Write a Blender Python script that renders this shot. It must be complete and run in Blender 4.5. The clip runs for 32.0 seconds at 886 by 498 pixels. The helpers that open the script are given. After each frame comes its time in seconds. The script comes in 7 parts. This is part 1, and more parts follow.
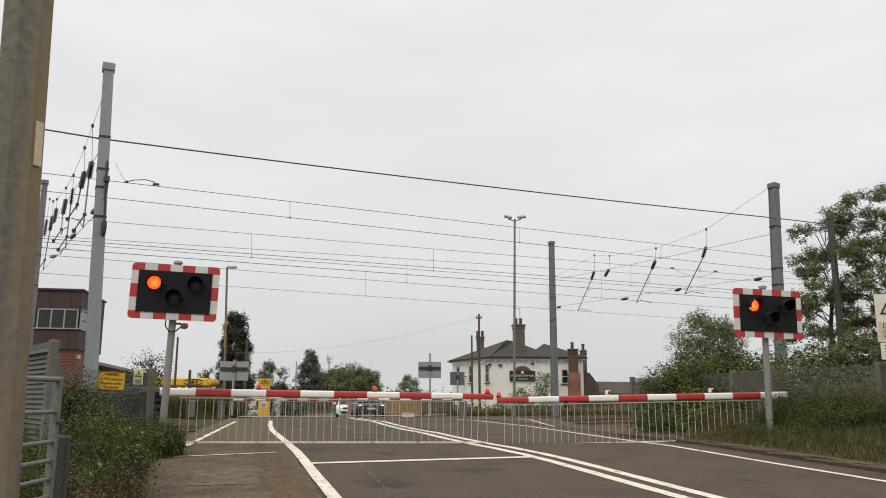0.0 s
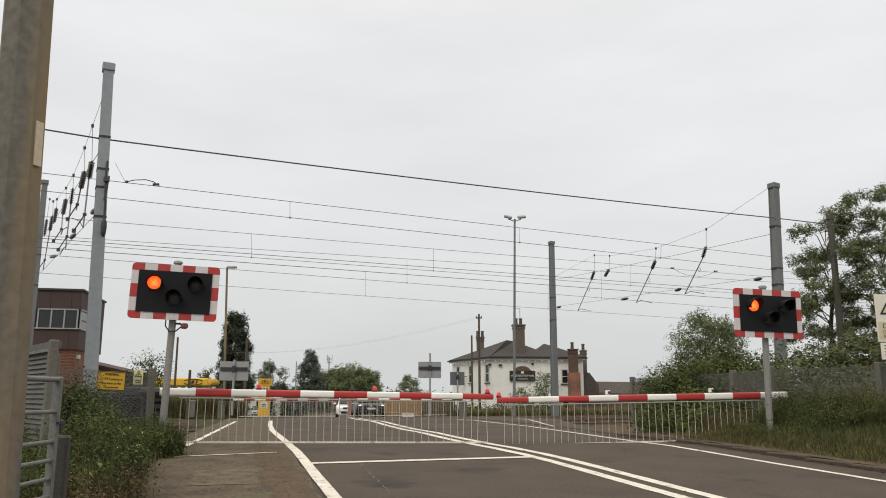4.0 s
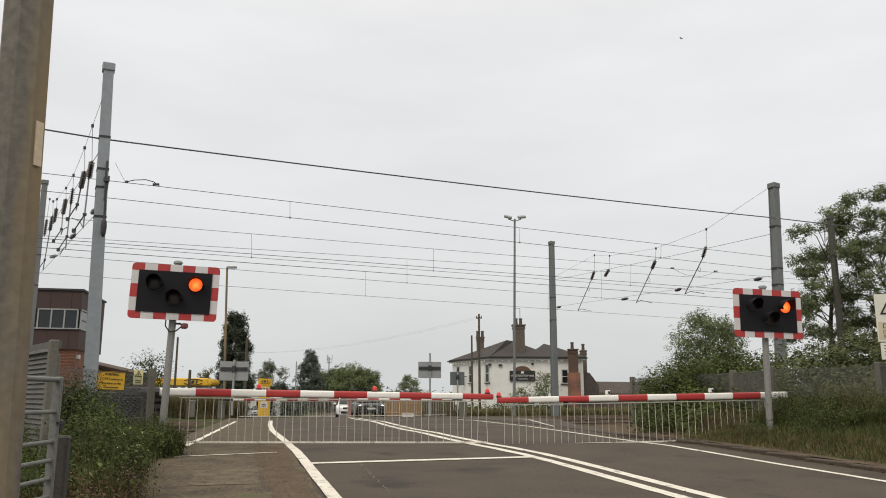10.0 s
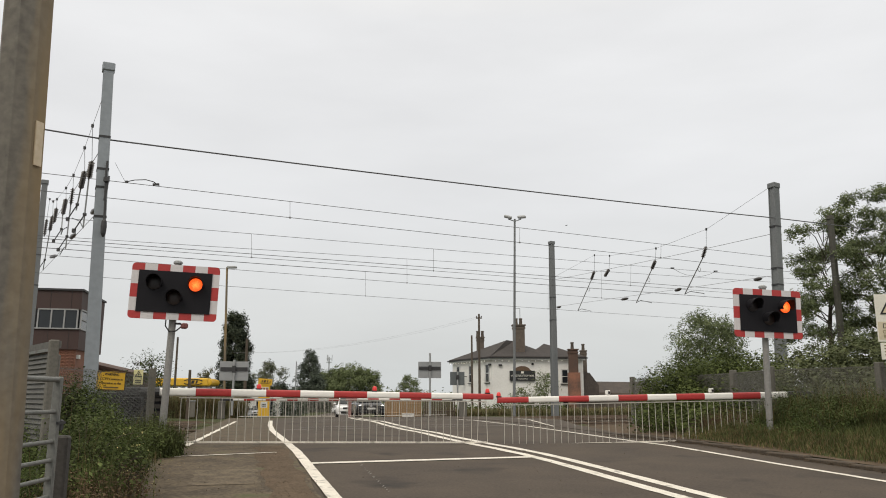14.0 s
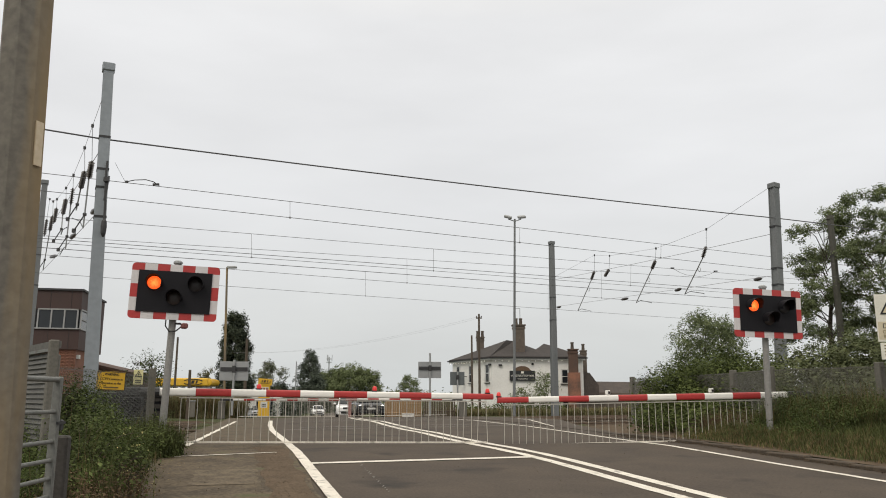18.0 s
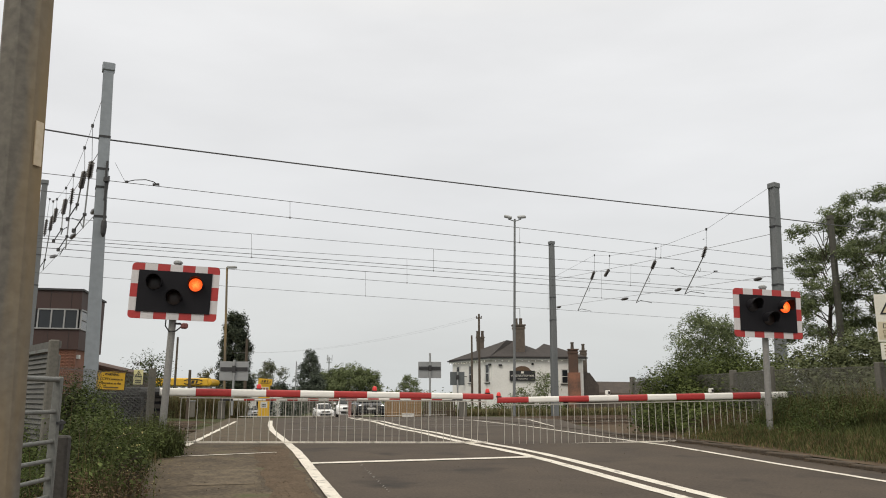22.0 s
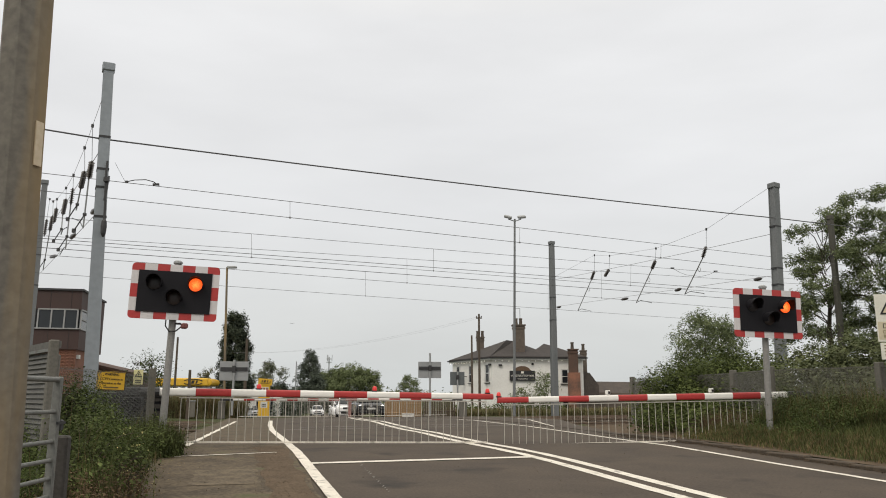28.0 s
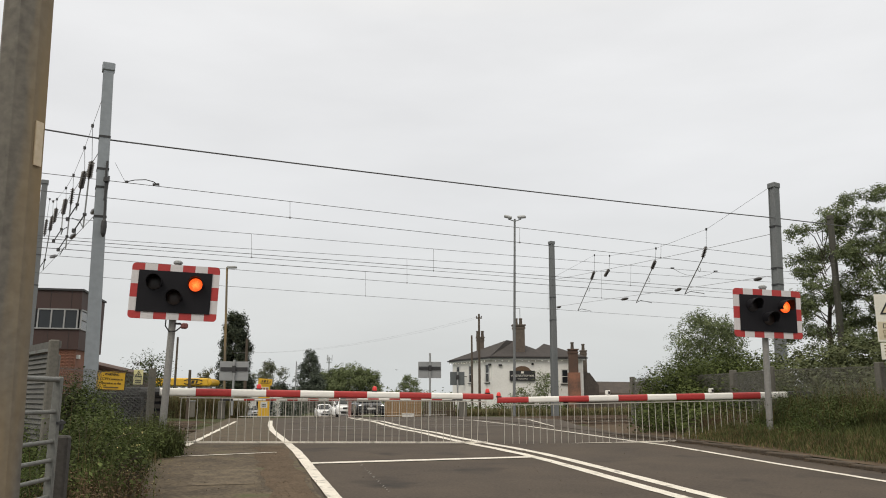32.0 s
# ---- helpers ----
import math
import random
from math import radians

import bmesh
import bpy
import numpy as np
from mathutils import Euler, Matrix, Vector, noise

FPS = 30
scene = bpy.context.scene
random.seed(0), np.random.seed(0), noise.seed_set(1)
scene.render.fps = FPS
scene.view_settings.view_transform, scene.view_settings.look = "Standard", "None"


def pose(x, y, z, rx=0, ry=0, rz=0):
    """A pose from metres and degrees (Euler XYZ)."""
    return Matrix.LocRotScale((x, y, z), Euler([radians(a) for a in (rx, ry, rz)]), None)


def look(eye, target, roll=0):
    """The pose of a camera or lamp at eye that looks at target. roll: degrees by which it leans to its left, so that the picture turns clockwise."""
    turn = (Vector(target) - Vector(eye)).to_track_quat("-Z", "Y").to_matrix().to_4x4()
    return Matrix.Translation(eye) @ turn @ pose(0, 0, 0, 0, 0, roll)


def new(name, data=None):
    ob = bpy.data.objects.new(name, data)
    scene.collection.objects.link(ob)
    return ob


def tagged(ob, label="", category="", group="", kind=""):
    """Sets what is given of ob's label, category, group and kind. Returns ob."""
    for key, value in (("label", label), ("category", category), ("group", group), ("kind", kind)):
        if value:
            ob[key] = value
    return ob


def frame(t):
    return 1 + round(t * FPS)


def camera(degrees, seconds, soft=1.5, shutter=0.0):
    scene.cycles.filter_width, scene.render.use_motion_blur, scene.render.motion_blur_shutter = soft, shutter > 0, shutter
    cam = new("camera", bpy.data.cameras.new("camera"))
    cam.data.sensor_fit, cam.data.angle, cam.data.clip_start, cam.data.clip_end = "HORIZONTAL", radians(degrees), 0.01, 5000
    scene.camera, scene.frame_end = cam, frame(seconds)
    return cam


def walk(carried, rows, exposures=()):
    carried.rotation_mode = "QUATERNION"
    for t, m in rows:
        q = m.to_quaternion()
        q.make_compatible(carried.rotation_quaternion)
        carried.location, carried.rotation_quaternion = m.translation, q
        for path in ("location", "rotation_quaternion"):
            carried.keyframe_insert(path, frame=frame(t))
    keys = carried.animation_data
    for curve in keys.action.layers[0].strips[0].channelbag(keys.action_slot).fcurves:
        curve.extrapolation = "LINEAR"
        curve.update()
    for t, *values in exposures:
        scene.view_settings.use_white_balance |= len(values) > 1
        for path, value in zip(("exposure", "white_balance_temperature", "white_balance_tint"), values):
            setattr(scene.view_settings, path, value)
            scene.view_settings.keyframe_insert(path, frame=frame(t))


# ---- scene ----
# ---------------------------------------------------------------- camera
cam = camera(60.0, 32.0, 1.0)
EYE = pose(0, 0, 0.87, 100.88, 0, 0)
walk(cam, [(0, EYE), (32.0, EYE)], [(0, 0.0), (32.0, 0.0)])

# ---------------------------------------------------------------- world and sun
SUN_EL, SUN_AZ = radians(48), radians(205)
world = bpy.data.worlds.new("overcast_sky")
scene.world = world
world.use_nodes = True


def build_sky():
    nt = world.node_tree
    nt.nodes.clear()
    add = nt.nodes.new
    link = nt.links.new
    out, bg = add("ShaderNodeOutputWorld"), add("ShaderNodeBackground")
    sky = add("ShaderNodeTexSky")
    sky.sky_type, sky.sun_disc = "NISHITA", False
    sky.sun_elevation, sky.sun_rotation = SUN_EL, SUN_AZ
    sky.air_density, sky.dust_density = 1.5, 4.0
    co, sep = add("ShaderNodeTexCoord"), add("ShaderNodeSeparateXYZ")
    link(co.outputs["Generated"], sep.inputs[0])
    # cloud deck: dim and bluish at the horizon, brightest overhead
    ramp = add("ShaderNodeValToRGB")
    e = ramp.color_ramp.elements
    e[0].position, e[0].color = 0.0, (0.665, 0.69, 0.685, 1)
    e[1].position, e[1].color = 1.0, (1.62, 1.54, 1.38, 1)
    for p, c in ((0.10, (0.735, 0.748, 0.745, 1)), (0.24, (0.83, 0.835, 0.845, 1)), (0.46, (0.89, 0.89, 0.895, 1)), (0.62, (1.12, 1.08, 1.0, 1))):
        k = ramp.color_ramp.elements.new(p)
        k.color = c
    link(sep.outputs["Z"], ramp.inputs[0])
    mp = add("ShaderNodeMapping")
    mp.inputs["Scale"].default_value = (1.2, 1.2, 4.5)
    link(co.outputs["Generated"], mp.inputs[0])
    n1 = add("ShaderNodeTexNoise")
    n1.inputs["Scale"].default_value, n1.inputs["Detail"].default_value = 2.2, 5
    n1.inputs["Roughness"].default_value = 0.5
    link(mp.outputs[0], n1.inputs["Vector"])
    mr = add("ShaderNodeMapRange")
    for i, v in enumerate((0.3, 0.7, 0.94, 1.05)):
        mr.inputs[1 + i].default_value = v
    link(n1.outputs[0], mr.inputs[0])
    mul = add("ShaderNodeMixRGB")
    mul.blend_type, mul.inputs[0].default_value = "MULTIPLY", 1
    link(ramp.outputs[0], mul.inputs[1])
    link(mr.outputs[0], mul.inputs[2])
    # a little blue sky behind the thin deck
    sc = add("ShaderNodeMixRGB")
    sc.blend_type, sc.inputs[0].default_value = "MULTIPLY", 1
    sc.inputs[2].default_value = (0.08, 0.08, 0.08, 1)
    link(sky.outputs[0], sc.inputs[1])
    mix = add("ShaderNodeMixRGB")
    mix.inputs[0].default_value = 0.06
    link(mul.outputs[0], mix.inputs[1])
    link(sc.outputs[0], mix.inputs[2])
    link(mix.outputs[0], bg.inputs[0])
    bg.inputs[1].default_value = 1.0
    link(bg.outputs[0], out.inputs[0])


build_sky()
sun = new("sun", bpy.data.lights.new("sun", "SUN"))
sun.data.energy, sun.data.angle, sun.data.color = 1.2, radians(25), (1.0, 0.91, 0.78)
sun.matrix_basis = look((0, 0, 30), (30 * math.tan(radians(42)) * 0.42, 30 * math.tan(radians(42)) * 0.9, 0))

# ---------------------------------------------------------------- materials


def mat(name, a, b=None, scale=8.0, rough=0.7, metal=0.0, bump=0.0, fine=40.0, streak=0.0, vary=0.0, emit=0.0, stain=None, island=False, hard=0.0, spec=0.5):
    """A surface of two mixed tones: broad patches, a finer grain, optional upright streaks, stains and relief."""
    b = b or tuple(x * 0.8 for x in a)
    m = bpy.data.materials.new(name)
    m.use_nodes = True
    nt = m.node_tree
    add, link = nt.nodes.new, nt.links.new
    bs = nt.nodes["Principled BSDF"]
    co = add("ShaderNodeTexCoord")
    mp = add("ShaderNodeMapping")
    mp.inputs["Scale"].default_value = (1, 1, 0.12 if streak else 1)
    link(co.outputs["Object"], mp.inputs[0])
    n1, n2 = add("ShaderNodeTexNoise"), add("ShaderNodeTexNoise")
    n1.inputs["Scale"].default_value, n1.inputs["Detail"].default_value = scale, 5
    n2.inputs["Scale"].default_value, n2.inputs["Detail"].default_value = fine, 3
    link(mp.outputs[0], n1.inputs["Vector"])
    link(co.outputs["Object"], n2.inputs["Vector"])
    mean = add("ShaderNodeMath")
    mean.operation = "MULTIPLY_ADD"
    link(n2.outputs[0], mean.inputs[0])
    mean.inputs[1].default_value = 0.5
    half = add("ShaderNodeMath")
    half.operation, half.inputs[1].default_value = "MULTIPLY", 0.5
    link(n1.outputs[0], half.inputs[0])
    link(half.outputs[0], mean.inputs[2])
    ramp = add("ShaderNodeValToRGB")
    e = ramp.color_ramp.elements
    e[0].position, e[0].color = 0.36 + hard, (*b, 1)
    e[1].position, e[1].color = 0.64 - hard, (*a, 1)
    link(mean.outputs[0], ramp.inputs[0])
    col = ramp.outputs[0]
    if stain:
        n3 = add("ShaderNodeTexNoise")
        n3.inputs["Scale"].default_value, n3.inputs["Detail"].default_value = stain[1], 6
        link(mp.outputs[0], n3.inputs["Vector"])
        r3 = add("ShaderNodeMapRange")
        r3.inputs[1].default_value, r3.inputs[2].default_value = stain[2], stain[2] + 0.12
        link(n3.outputs[0], r3.inputs[0])
        mx = add("ShaderNodeMixRGB")
        link(r3.outputs[0], mx.inputs[0])
        link(col, mx.inputs[1])
        mx.inputs[2].default_value = (*stain[0], 1)
        col = mx.outputs[0]
    if vary:
        rnd = add("ShaderNodeNewGeometry").outputs["Random Per Island"] if island else add("ShaderNodeObjectInfo").outputs["Random"]
        mr = add("ShaderNodeMapRange")
        mr.inputs[3].default_value, mr.inputs[4].default_value = 1 - vary, 1 + vary
        link(rnd, mr.inputs[0])
        mx = add("ShaderNodeMixRGB")
        mx.blend_type, mx.inputs[0].default_value = "MULTIPLY", 1
        link(col, mx.inputs[1])
        link(mr.outputs[0], mx.inputs[2])
        col = mx.outputs[0]
    link(col, bs.inputs["Base Color"])
    bs.inputs["Metallic"].default_value = metal
    bs.inputs["Specular IOR Level"].default_value = spec
    rr = add("ShaderNodeMapRange")
    rr.inputs[3].default_value, rr.inputs[4].default_value = max(rough - 0.12, 0.02), min(rough + 0.12, 1)
    link(n1.outputs[0], rr.inputs[0])
    link(rr.outputs[0], bs.inputs["Roughness"])
    if bump:
        bp = add("ShaderNodeBump")
        bp.inputs["Strength"].default_value, bp.inputs["Distance"].default_value = 0.6, bump
        link(mean.outputs[0], bp.inputs["Height"])
        link(bp.outputs[0], bs.inputs["Normal"])
    if emit:
        link(col, bs.inputs["Emission Color"])
        bs.inputs["Emission Strength"].default_value = emit
    return m


def leaf_mat(name, a, b, vary=0.45, through_=0.28):
    """Leaves: tone by leaf, broad patches that paint light tops and dark gaps, some light through them."""
    m = mat(name, a, b, 1.2, 0.75, fine=6.0, vary=vary, island=True, spec=0.12)
    nt = m.node_tree
    bs = nt.nodes["Principled BSDF"]
    tr, mix = nt.nodes.new("ShaderNodeBsdfTranslucent"), nt.nodes.new("ShaderNodeMixShader")
    nt.links.new(bs.inputs["Base Color"].links[0].from_socket, tr.inputs[0])
    mix.inputs[0].default_value = through_
    nt.links.new(bs.outputs[0], mix.inputs[1])
    nt.links.new(tr.outputs[0], mix.inputs[2])
    nt.links.new(mix.outputs[0], nt.nodes["Material Output"].inputs[0])
    return m


def glass_mat(name, tint=(0.02, 0.025, 0.03)):
    return mat(name, tint, tuple(c * 0.7 for c in tint), 1.0, 0.14, 0.0)


M = dict(
    asphalt=mat("asphalt", (0.094, 0.0755, 0.059), (0.056, 0.0452, 0.036), 1.1, 0.92, bump=0.006, fine=34, spec=0.2, stain=((0.036, 0.031, 0.027), 0.75, 0.58)),
    paving=mat("worn_path", (0.135, 0.107, 0.074), (0.062, 0.051, 0.038), 2.2, 0.95, bump=0.012, fine=20, hard=0.04, spec=0.15, stain=((0.085, 0.09, 0.045), 2.2, 0.6)),
    patch=mat("old_patch", (0.15, 0.122, 0.087), (0.085, 0.07, 0.052), 5, 0.95, bump=0.014, fine=26, spec=0.12, hard=0.05),
    dirt=mat("dirt", (0.13, 0.095, 0.065), (0.07, 0.053, 0.036), 3, 0.95, spec=0.1, bump=0.02, fine=30),
    line=mat("road_paint", (0.78, 0.735, 0.65), (0.56, 0.515, 0.44), 6, 0.7, fine=50, stain=((0.20, 0.182, 0.16), 5.0, 0.60)),
    oldpaint=mat("worn_old_paint", (0.20, 0.185, 0.165), (0.10, 0.09, 0.078), 9, 0.85, fine=60),
    kerb=mat("kerb_stone", (0.088, 0.066, 0.044), (0.04, 0.031, 0.022), 7, 0.9, bump=0.01),
    field=mat("rough_ground", (0.075, 0.082, 0.036), (0.04, 0.045, 0.022), 0.6, 0.95, bump=0.03, fine=9, spec=0.05),
    ballast=mat("ballast", (0.115, 0.092, 0.070), (0.062, 0.05, 0.039), 14, 0.95, bump=0.04, fine=30, spec=0.1),
    rail=mat("rail_steel", (0.19, 0.135, 0.095), (0.12, 0.085, 0.06), 5, 0.7, 0.1),
    railhead=mat("worn_rail_head", (0.24, 0.21, 0.18), (0.15, 0.125, 0.1), 8, 0.5, 0.4),
    red=mat("red_film", (0.44, 0.036, 0.034), (0.36, 0.03, 0.028), 4, 0.45, fine=30),
    white=mat("white_film", (0.84, 0.82, 0.775), (0.78, 0.76, 0.715), 1.5, 0.4, fine=6, stain=((0.66, 0.61, 0.53), 2.2, 0.70)),
    barw=mat("white_bar_paint", (0.56, 0.53, 0.47), (0.40, 0.375, 0.33), 9, 0.5, fine=40),
    galv=mat("galvanised", (0.36, 0.37, 0.37), (0.27, 0.28, 0.285), 5, 0.6, 0.15, fine=30, streak=1),
    mast=mat("weathered_mast", (0.285, 0.312, 0.34), (0.232, 0.254, 0.278), 3, 0.6, 0.15, fine=8, streak=1, stain=((0.17, 0.15, 0.12), 3, 0.66)),
    darkmast=mat("dark_mast", (0.19, 0.20, 0.205), (0.13, 0.14, 0.145), 3, 0.7, 0.1, fine=20, streak=1),
    rustmast=mat("brown_mast", (0.10, 0.098, 0.08), (0.062, 0.06, 0.05), 3, 0.8, 0.1, fine=20, streak=1),
    pole=mat("old_painted_column", (0.185, 0.168, 0.14), (0.095, 0.086, 0.073), 3, 0.75, 0.1, fine=26, streak=1, stain=((0.25, 0.178, 0.088), 2.2, 0.45), bump=0.004),
    tape=mat("faded_tape", (0.62, 0.52, 0.38), (0.5, 0.4, 0.27), 6, 0.6, streak=1),
    black=mat("black_panel", (0.012, 0.011, 0.0145), (0.008, 0.008, 0.0105), 5, 0.75, spec=0.25),
    signalwhite=mat("reflective_white", (0.63, 0.60, 0.605), (0.56, 0.535, 0.54), 3, 0.5, fine=30),
    dark=mat("dark_metal", (0.05, 0.05, 0.052), (0.03, 0.03, 0.032), 6, 0.6, 0.2),
    wire=mat("weathered_wire", (0.12, 0.12, 0.125), (0.085, 0.085, 0.09), 6, 0.7, 0.2),
    wirelit=mat("pale_wire", (0.24, 0.245, 0.25), (0.18, 0.18, 0.185), 6, 0.7, 0.2),
    lens=mat("dark_lens", (0.016, 0.008, 0.009), (0.011, 0.006, 0.007), 20, 0.45),
    amber=mat("amber_lens", (0.030, 0.014, 0.011), (0.02, 0.01, 0.009), 20, 0.45),
    redlamp=mat("boom_lamp_red", (0.75, 0.05, 0.04), (0.6, 0.03, 0.03), 20, 0.35, emit=0.08),
    brick=mat("red_brick", (0.225, 0.102, 0.066), (0.165, 0.076, 0.052), 3, 0.9, bump=0.01, fine=30),
    postgalv=mat("dull_post", (0.27, 0.262, 0.25), (0.195, 0.19, 0.18), 5, 0.65, 0.1, fine=30, streak=1),
    basebrick=mat("weathered_base_brick", (0.30, 0.135, 0.085), (0.11, 0.07, 0.055), 1.1, 0.9, bump=0.02, fine=14),
    innbrick=mat("inn_brick", (0.115, 0.068, 0.05), (0.07, 0.046, 0.036), 3, 0.9, bump=0.01, fine=30),
    darkbrick=mat("old_brick", (0.14, 0.113, 0.09), (0.082, 0.066, 0.054), 4, 0.9, bump=0.01, fine=30),
    cladding=mat("brown_cladding", (0.064, 0.036, 0.031), (0.044, 0.025, 0.022), 2, 0.7, fine=20, streak=1),
    render=mat("white_render", (0.80, 0.79, 0.76), (0.70, 0.69, 0.66), 0.8, 0.85, fine=8, stain=((0.58, 0.57, 0.53), 0.9, 0.62)),
    slate=mat("slate", (0.060, 0.051, 0.047), (0.032, 0.028, 0.027), 2, 0.95, bump=0.02, fine=12),
    tileroof=mat("old_roof_tiles", (0.095, 0.077, 0.066), (0.052, 0.044, 0.04), 2, 0.85, bump=0.02, fine=10),
    glass=glass_mat("window_glass"),
    frame=mat("white_frame", (0.66, 0.66, 0.64), (0.55, 0.55, 0.53), 5, 0.5),
    greyframe=mat("grey_frame", (0.34, 0.345, 0.345), (0.27, 0.275, 0.275), 5, 0.5),
    yellow=mat("yellow_sheet", (0.72, 0.43, 0.02), (0.64, 0.37, 0.02), 3, 0.45),
    canopy=mat("yellow_canopy", (0.70, 0.42, 0.03), (0.62, 0.36, 0.025), 2, 0.4),
    ink=mat("black_ink", (0.02, 0.02, 0.02), (0.015, 0.015, 0.015), 5, 0.6),
    faded=mat("faded_ink", (0.16, 0.10, 0.03), (0.12, 0.08, 0.03), 5, 0.6),
    signwhite=mat("sign_white", (0.72, 0.70, 0.62), (0.62, 0.60, 0.52), 3, 0.5),
    cream=mat("faded_cream", (0.60, 0.53, 0.38), (0.52, 0.46, 0.33), 4, 0.55),
    paleyellow=mat("pale_yellow", (0.72, 0.68, 0.36), (0.66, 0.60, 0.30), 4, 0.5),
    signblack=mat("painted_board", (0.02, 0.02, 0.022), (0.014, 0.014, 0.015), 3, 0.4),
    signtext=mat("painted_letters", (0.82, 0.80, 0.72), (0.75, 0.72, 0.64), 5, 0.5),
    signgreen=mat("sign_back_green", (0.125, 0.138, 0.142), (0.095, 0.105, 0.108), 5, 0.6),
    signback=mat("sign_back_grey", (0.34, 0.35, 0.355), (0.27, 0.28, 0.285), 3, 0.55, 0.2),
    wood=mat("weathered_wood", (0.11, 0.085, 0.062), (0.06, 0.046, 0.035), 5, 0.9, bump=0.006, streak=1),
    oldwood=mat("black_old_wood", (0.055, 0.05, 0.045), (0.028, 0.025, 0.022), 4, 0.9, bump=0.008, streak=1),
    fencewood=mat("new_fence_wood", (0.37, 0.245, 0.13), (0.29, 0.185, 0.095), 3, 0.85, streak=1),
    concrete=mat("concrete", (0.21, 0.195, 0.165), (0.14, 0.13, 0.11), 5, 0.9, bump=0.004, streak=1),
    darkconcrete=mat("mossy_concrete", (0.16, 0.15, 0.13), (0.10, 0.095, 0.08), 5, 0.9, bump=0.004, streak=1),
    meshpale=mat("railway_mesh", (0.165, 0.157, 0.138), (0.11, 0.105, 0.092), 4, 0.75, 0.2),
    mesh=mat("fence_wire", (0.135, 0.135, 0.128), (0.09, 0.09, 0.085), 6, 0.7, 0.3),
    gategalv=mat("dull_gate_steel", (0.185, 0.187, 0.175), (0.115, 0.117, 0.11), 6, 0.6, 0.15, fine=40, stain=((0.10, 0.085, 0.065), 5, 0.62)),
    greyboard=mat("grey_slats", (0.128, 0.125, 0.114), (0.072, 0.07, 0.064), 4, 0.8, streak=1),
    bark=mat("bark", (0.085, 0.07, 0.05), (0.05, 0.04, 0.03), 6, 0.95, bump=0.02, streak=1),
    bush=leaf_mat("bramble_leaf", (0.104, 0.138, 0.043), (0.032, 0.042, 0.014), 0.45, 0.25),
    nettle=leaf_mat("weed_leaf", (0.13, 0.162, 0.056), (0.05, 0.062, 0.02), 0.45, 0.2),
    thicket=leaf_mat("thicket_leaf", (0.148, 0.166, 0.078), (0.066, 0.076, 0.036), 0.5, 0.15),
    hedge=leaf_mat("hedge_leaf", (0.112, 0.138, 0.043), (0.035, 0.047, 0.015), 0.45, 0.18),
    tree=leaf_mat("tree_leaf", (0.215, 0.25, 0.125), (0.105, 0.13, 0.066), 0.38, 0.35),
    poplar=leaf_mat("poplar_leaf", (0.078, 0.094, 0.062), (0.038, 0.047, 0.033), 0.4, 0.15),
    # distance haze is mixed into this leaf colour: paler, little contrast
    conifer=leaf_mat("hazed_conifer_leaf", (0.12, 0.142, 0.105), (0.07, 0.084, 0.066), 0.25, 0.15),
    # pale, flat green with the air's haze painted into it
    willow=leaf_mat("hazed_far_leaf", (0.18, 0.212, 0.10), (0.125, 0.15, 0.072), 0.2, 0.2),
    palefoliage=leaf_mat("sparse_leaf", (0.15, 0.16, 0.10), (0.10, 0.11, 0.07)),
    bankgrass=leaf_mat("bank_grass_blade", (0.205, 0.20, 0.098), (0.12, 0.112, 0.058), 0.45, 0.35),
    grass=leaf_mat("grass_blade", (0.118, 0.132, 0.05), (0.052, 0.06, 0.024), 0.5, 0.3),
    deadgrass=leaf_mat("dead_grass_blade", (0.15, 0.105, 0.062), (0.075, 0.052, 0.032), 0.45, 0.25),
    drygrass=leaf_mat("dry_grass_blade", (0.26, 0.19, 0.10), (0.13, 0.094, 0.052), 0.5, 0.35),
    petal=mat("yellow_petal", (0.62, 0.56, 0.24), (0.5, 0.44, 0.16), 5, 0.6),
    tyre=mat("tyre", (0.025, 0.025, 0.026), (0.018, 0.018, 0.018), 8, 0.85),
    rim=mat("alloy_rim", (0.45, 0.45, 0.46), (0.36, 0.36, 0.37), 6, 0.35, 0.7),
    carwhite=mat("white_car_paint", (0.78, 0.78, 0.78), (0.72, 0.72, 0.72), 2, 0.25),
    carblack=mat("dark_car_paint", (0.032, 0.034, 0.038), (0.026, 0.027, 0.03), 2, 0.22),
    carsilver=mat("silver_car_paint", (0.46, 0.47, 0.49), (0.42, 0.43, 0.45), 2, 0.28, 0.4),
    headlight=mat("headlight_lit", (1.0, 0.98, 0.92), (0.95, 0.93, 0.88), 5, 0.2, emit=2.0),
    headoff=mat("headlight_glass", (0.6, 0.62, 0.65), (0.5, 0.52, 0.55), 5, 0.15),
    bulb=mat("string_bulb", (1.0, 0.97, 0.90), (1.0, 0.95, 0.85), 5, 0.3, emit=1.0),
    porcelain=mat("brown_insulator", (0.05, 0.042, 0.038), (0.035, 0.03, 0.028), 8, 0.35),
    feather=mat("dark_feather", (0.03, 0.03, 0.032), (0.02, 0.02, 0.02), 9, 0.8),
    soundred=mat("dull_red_box", (0.22, 0.07, 0.06), (0.15, 0.05, 0.045), 5, 0.6),
    pink=mat("faded_red_panel", (0.30, 0.15, 0.13), (0.2, 0.1, 0.09), 5, 0.6),
    arch=mat("sign_arch_paint", (0.15, 0.085, 0.045), (0.085, 0.05, 0.03), 9, 0.6),
)


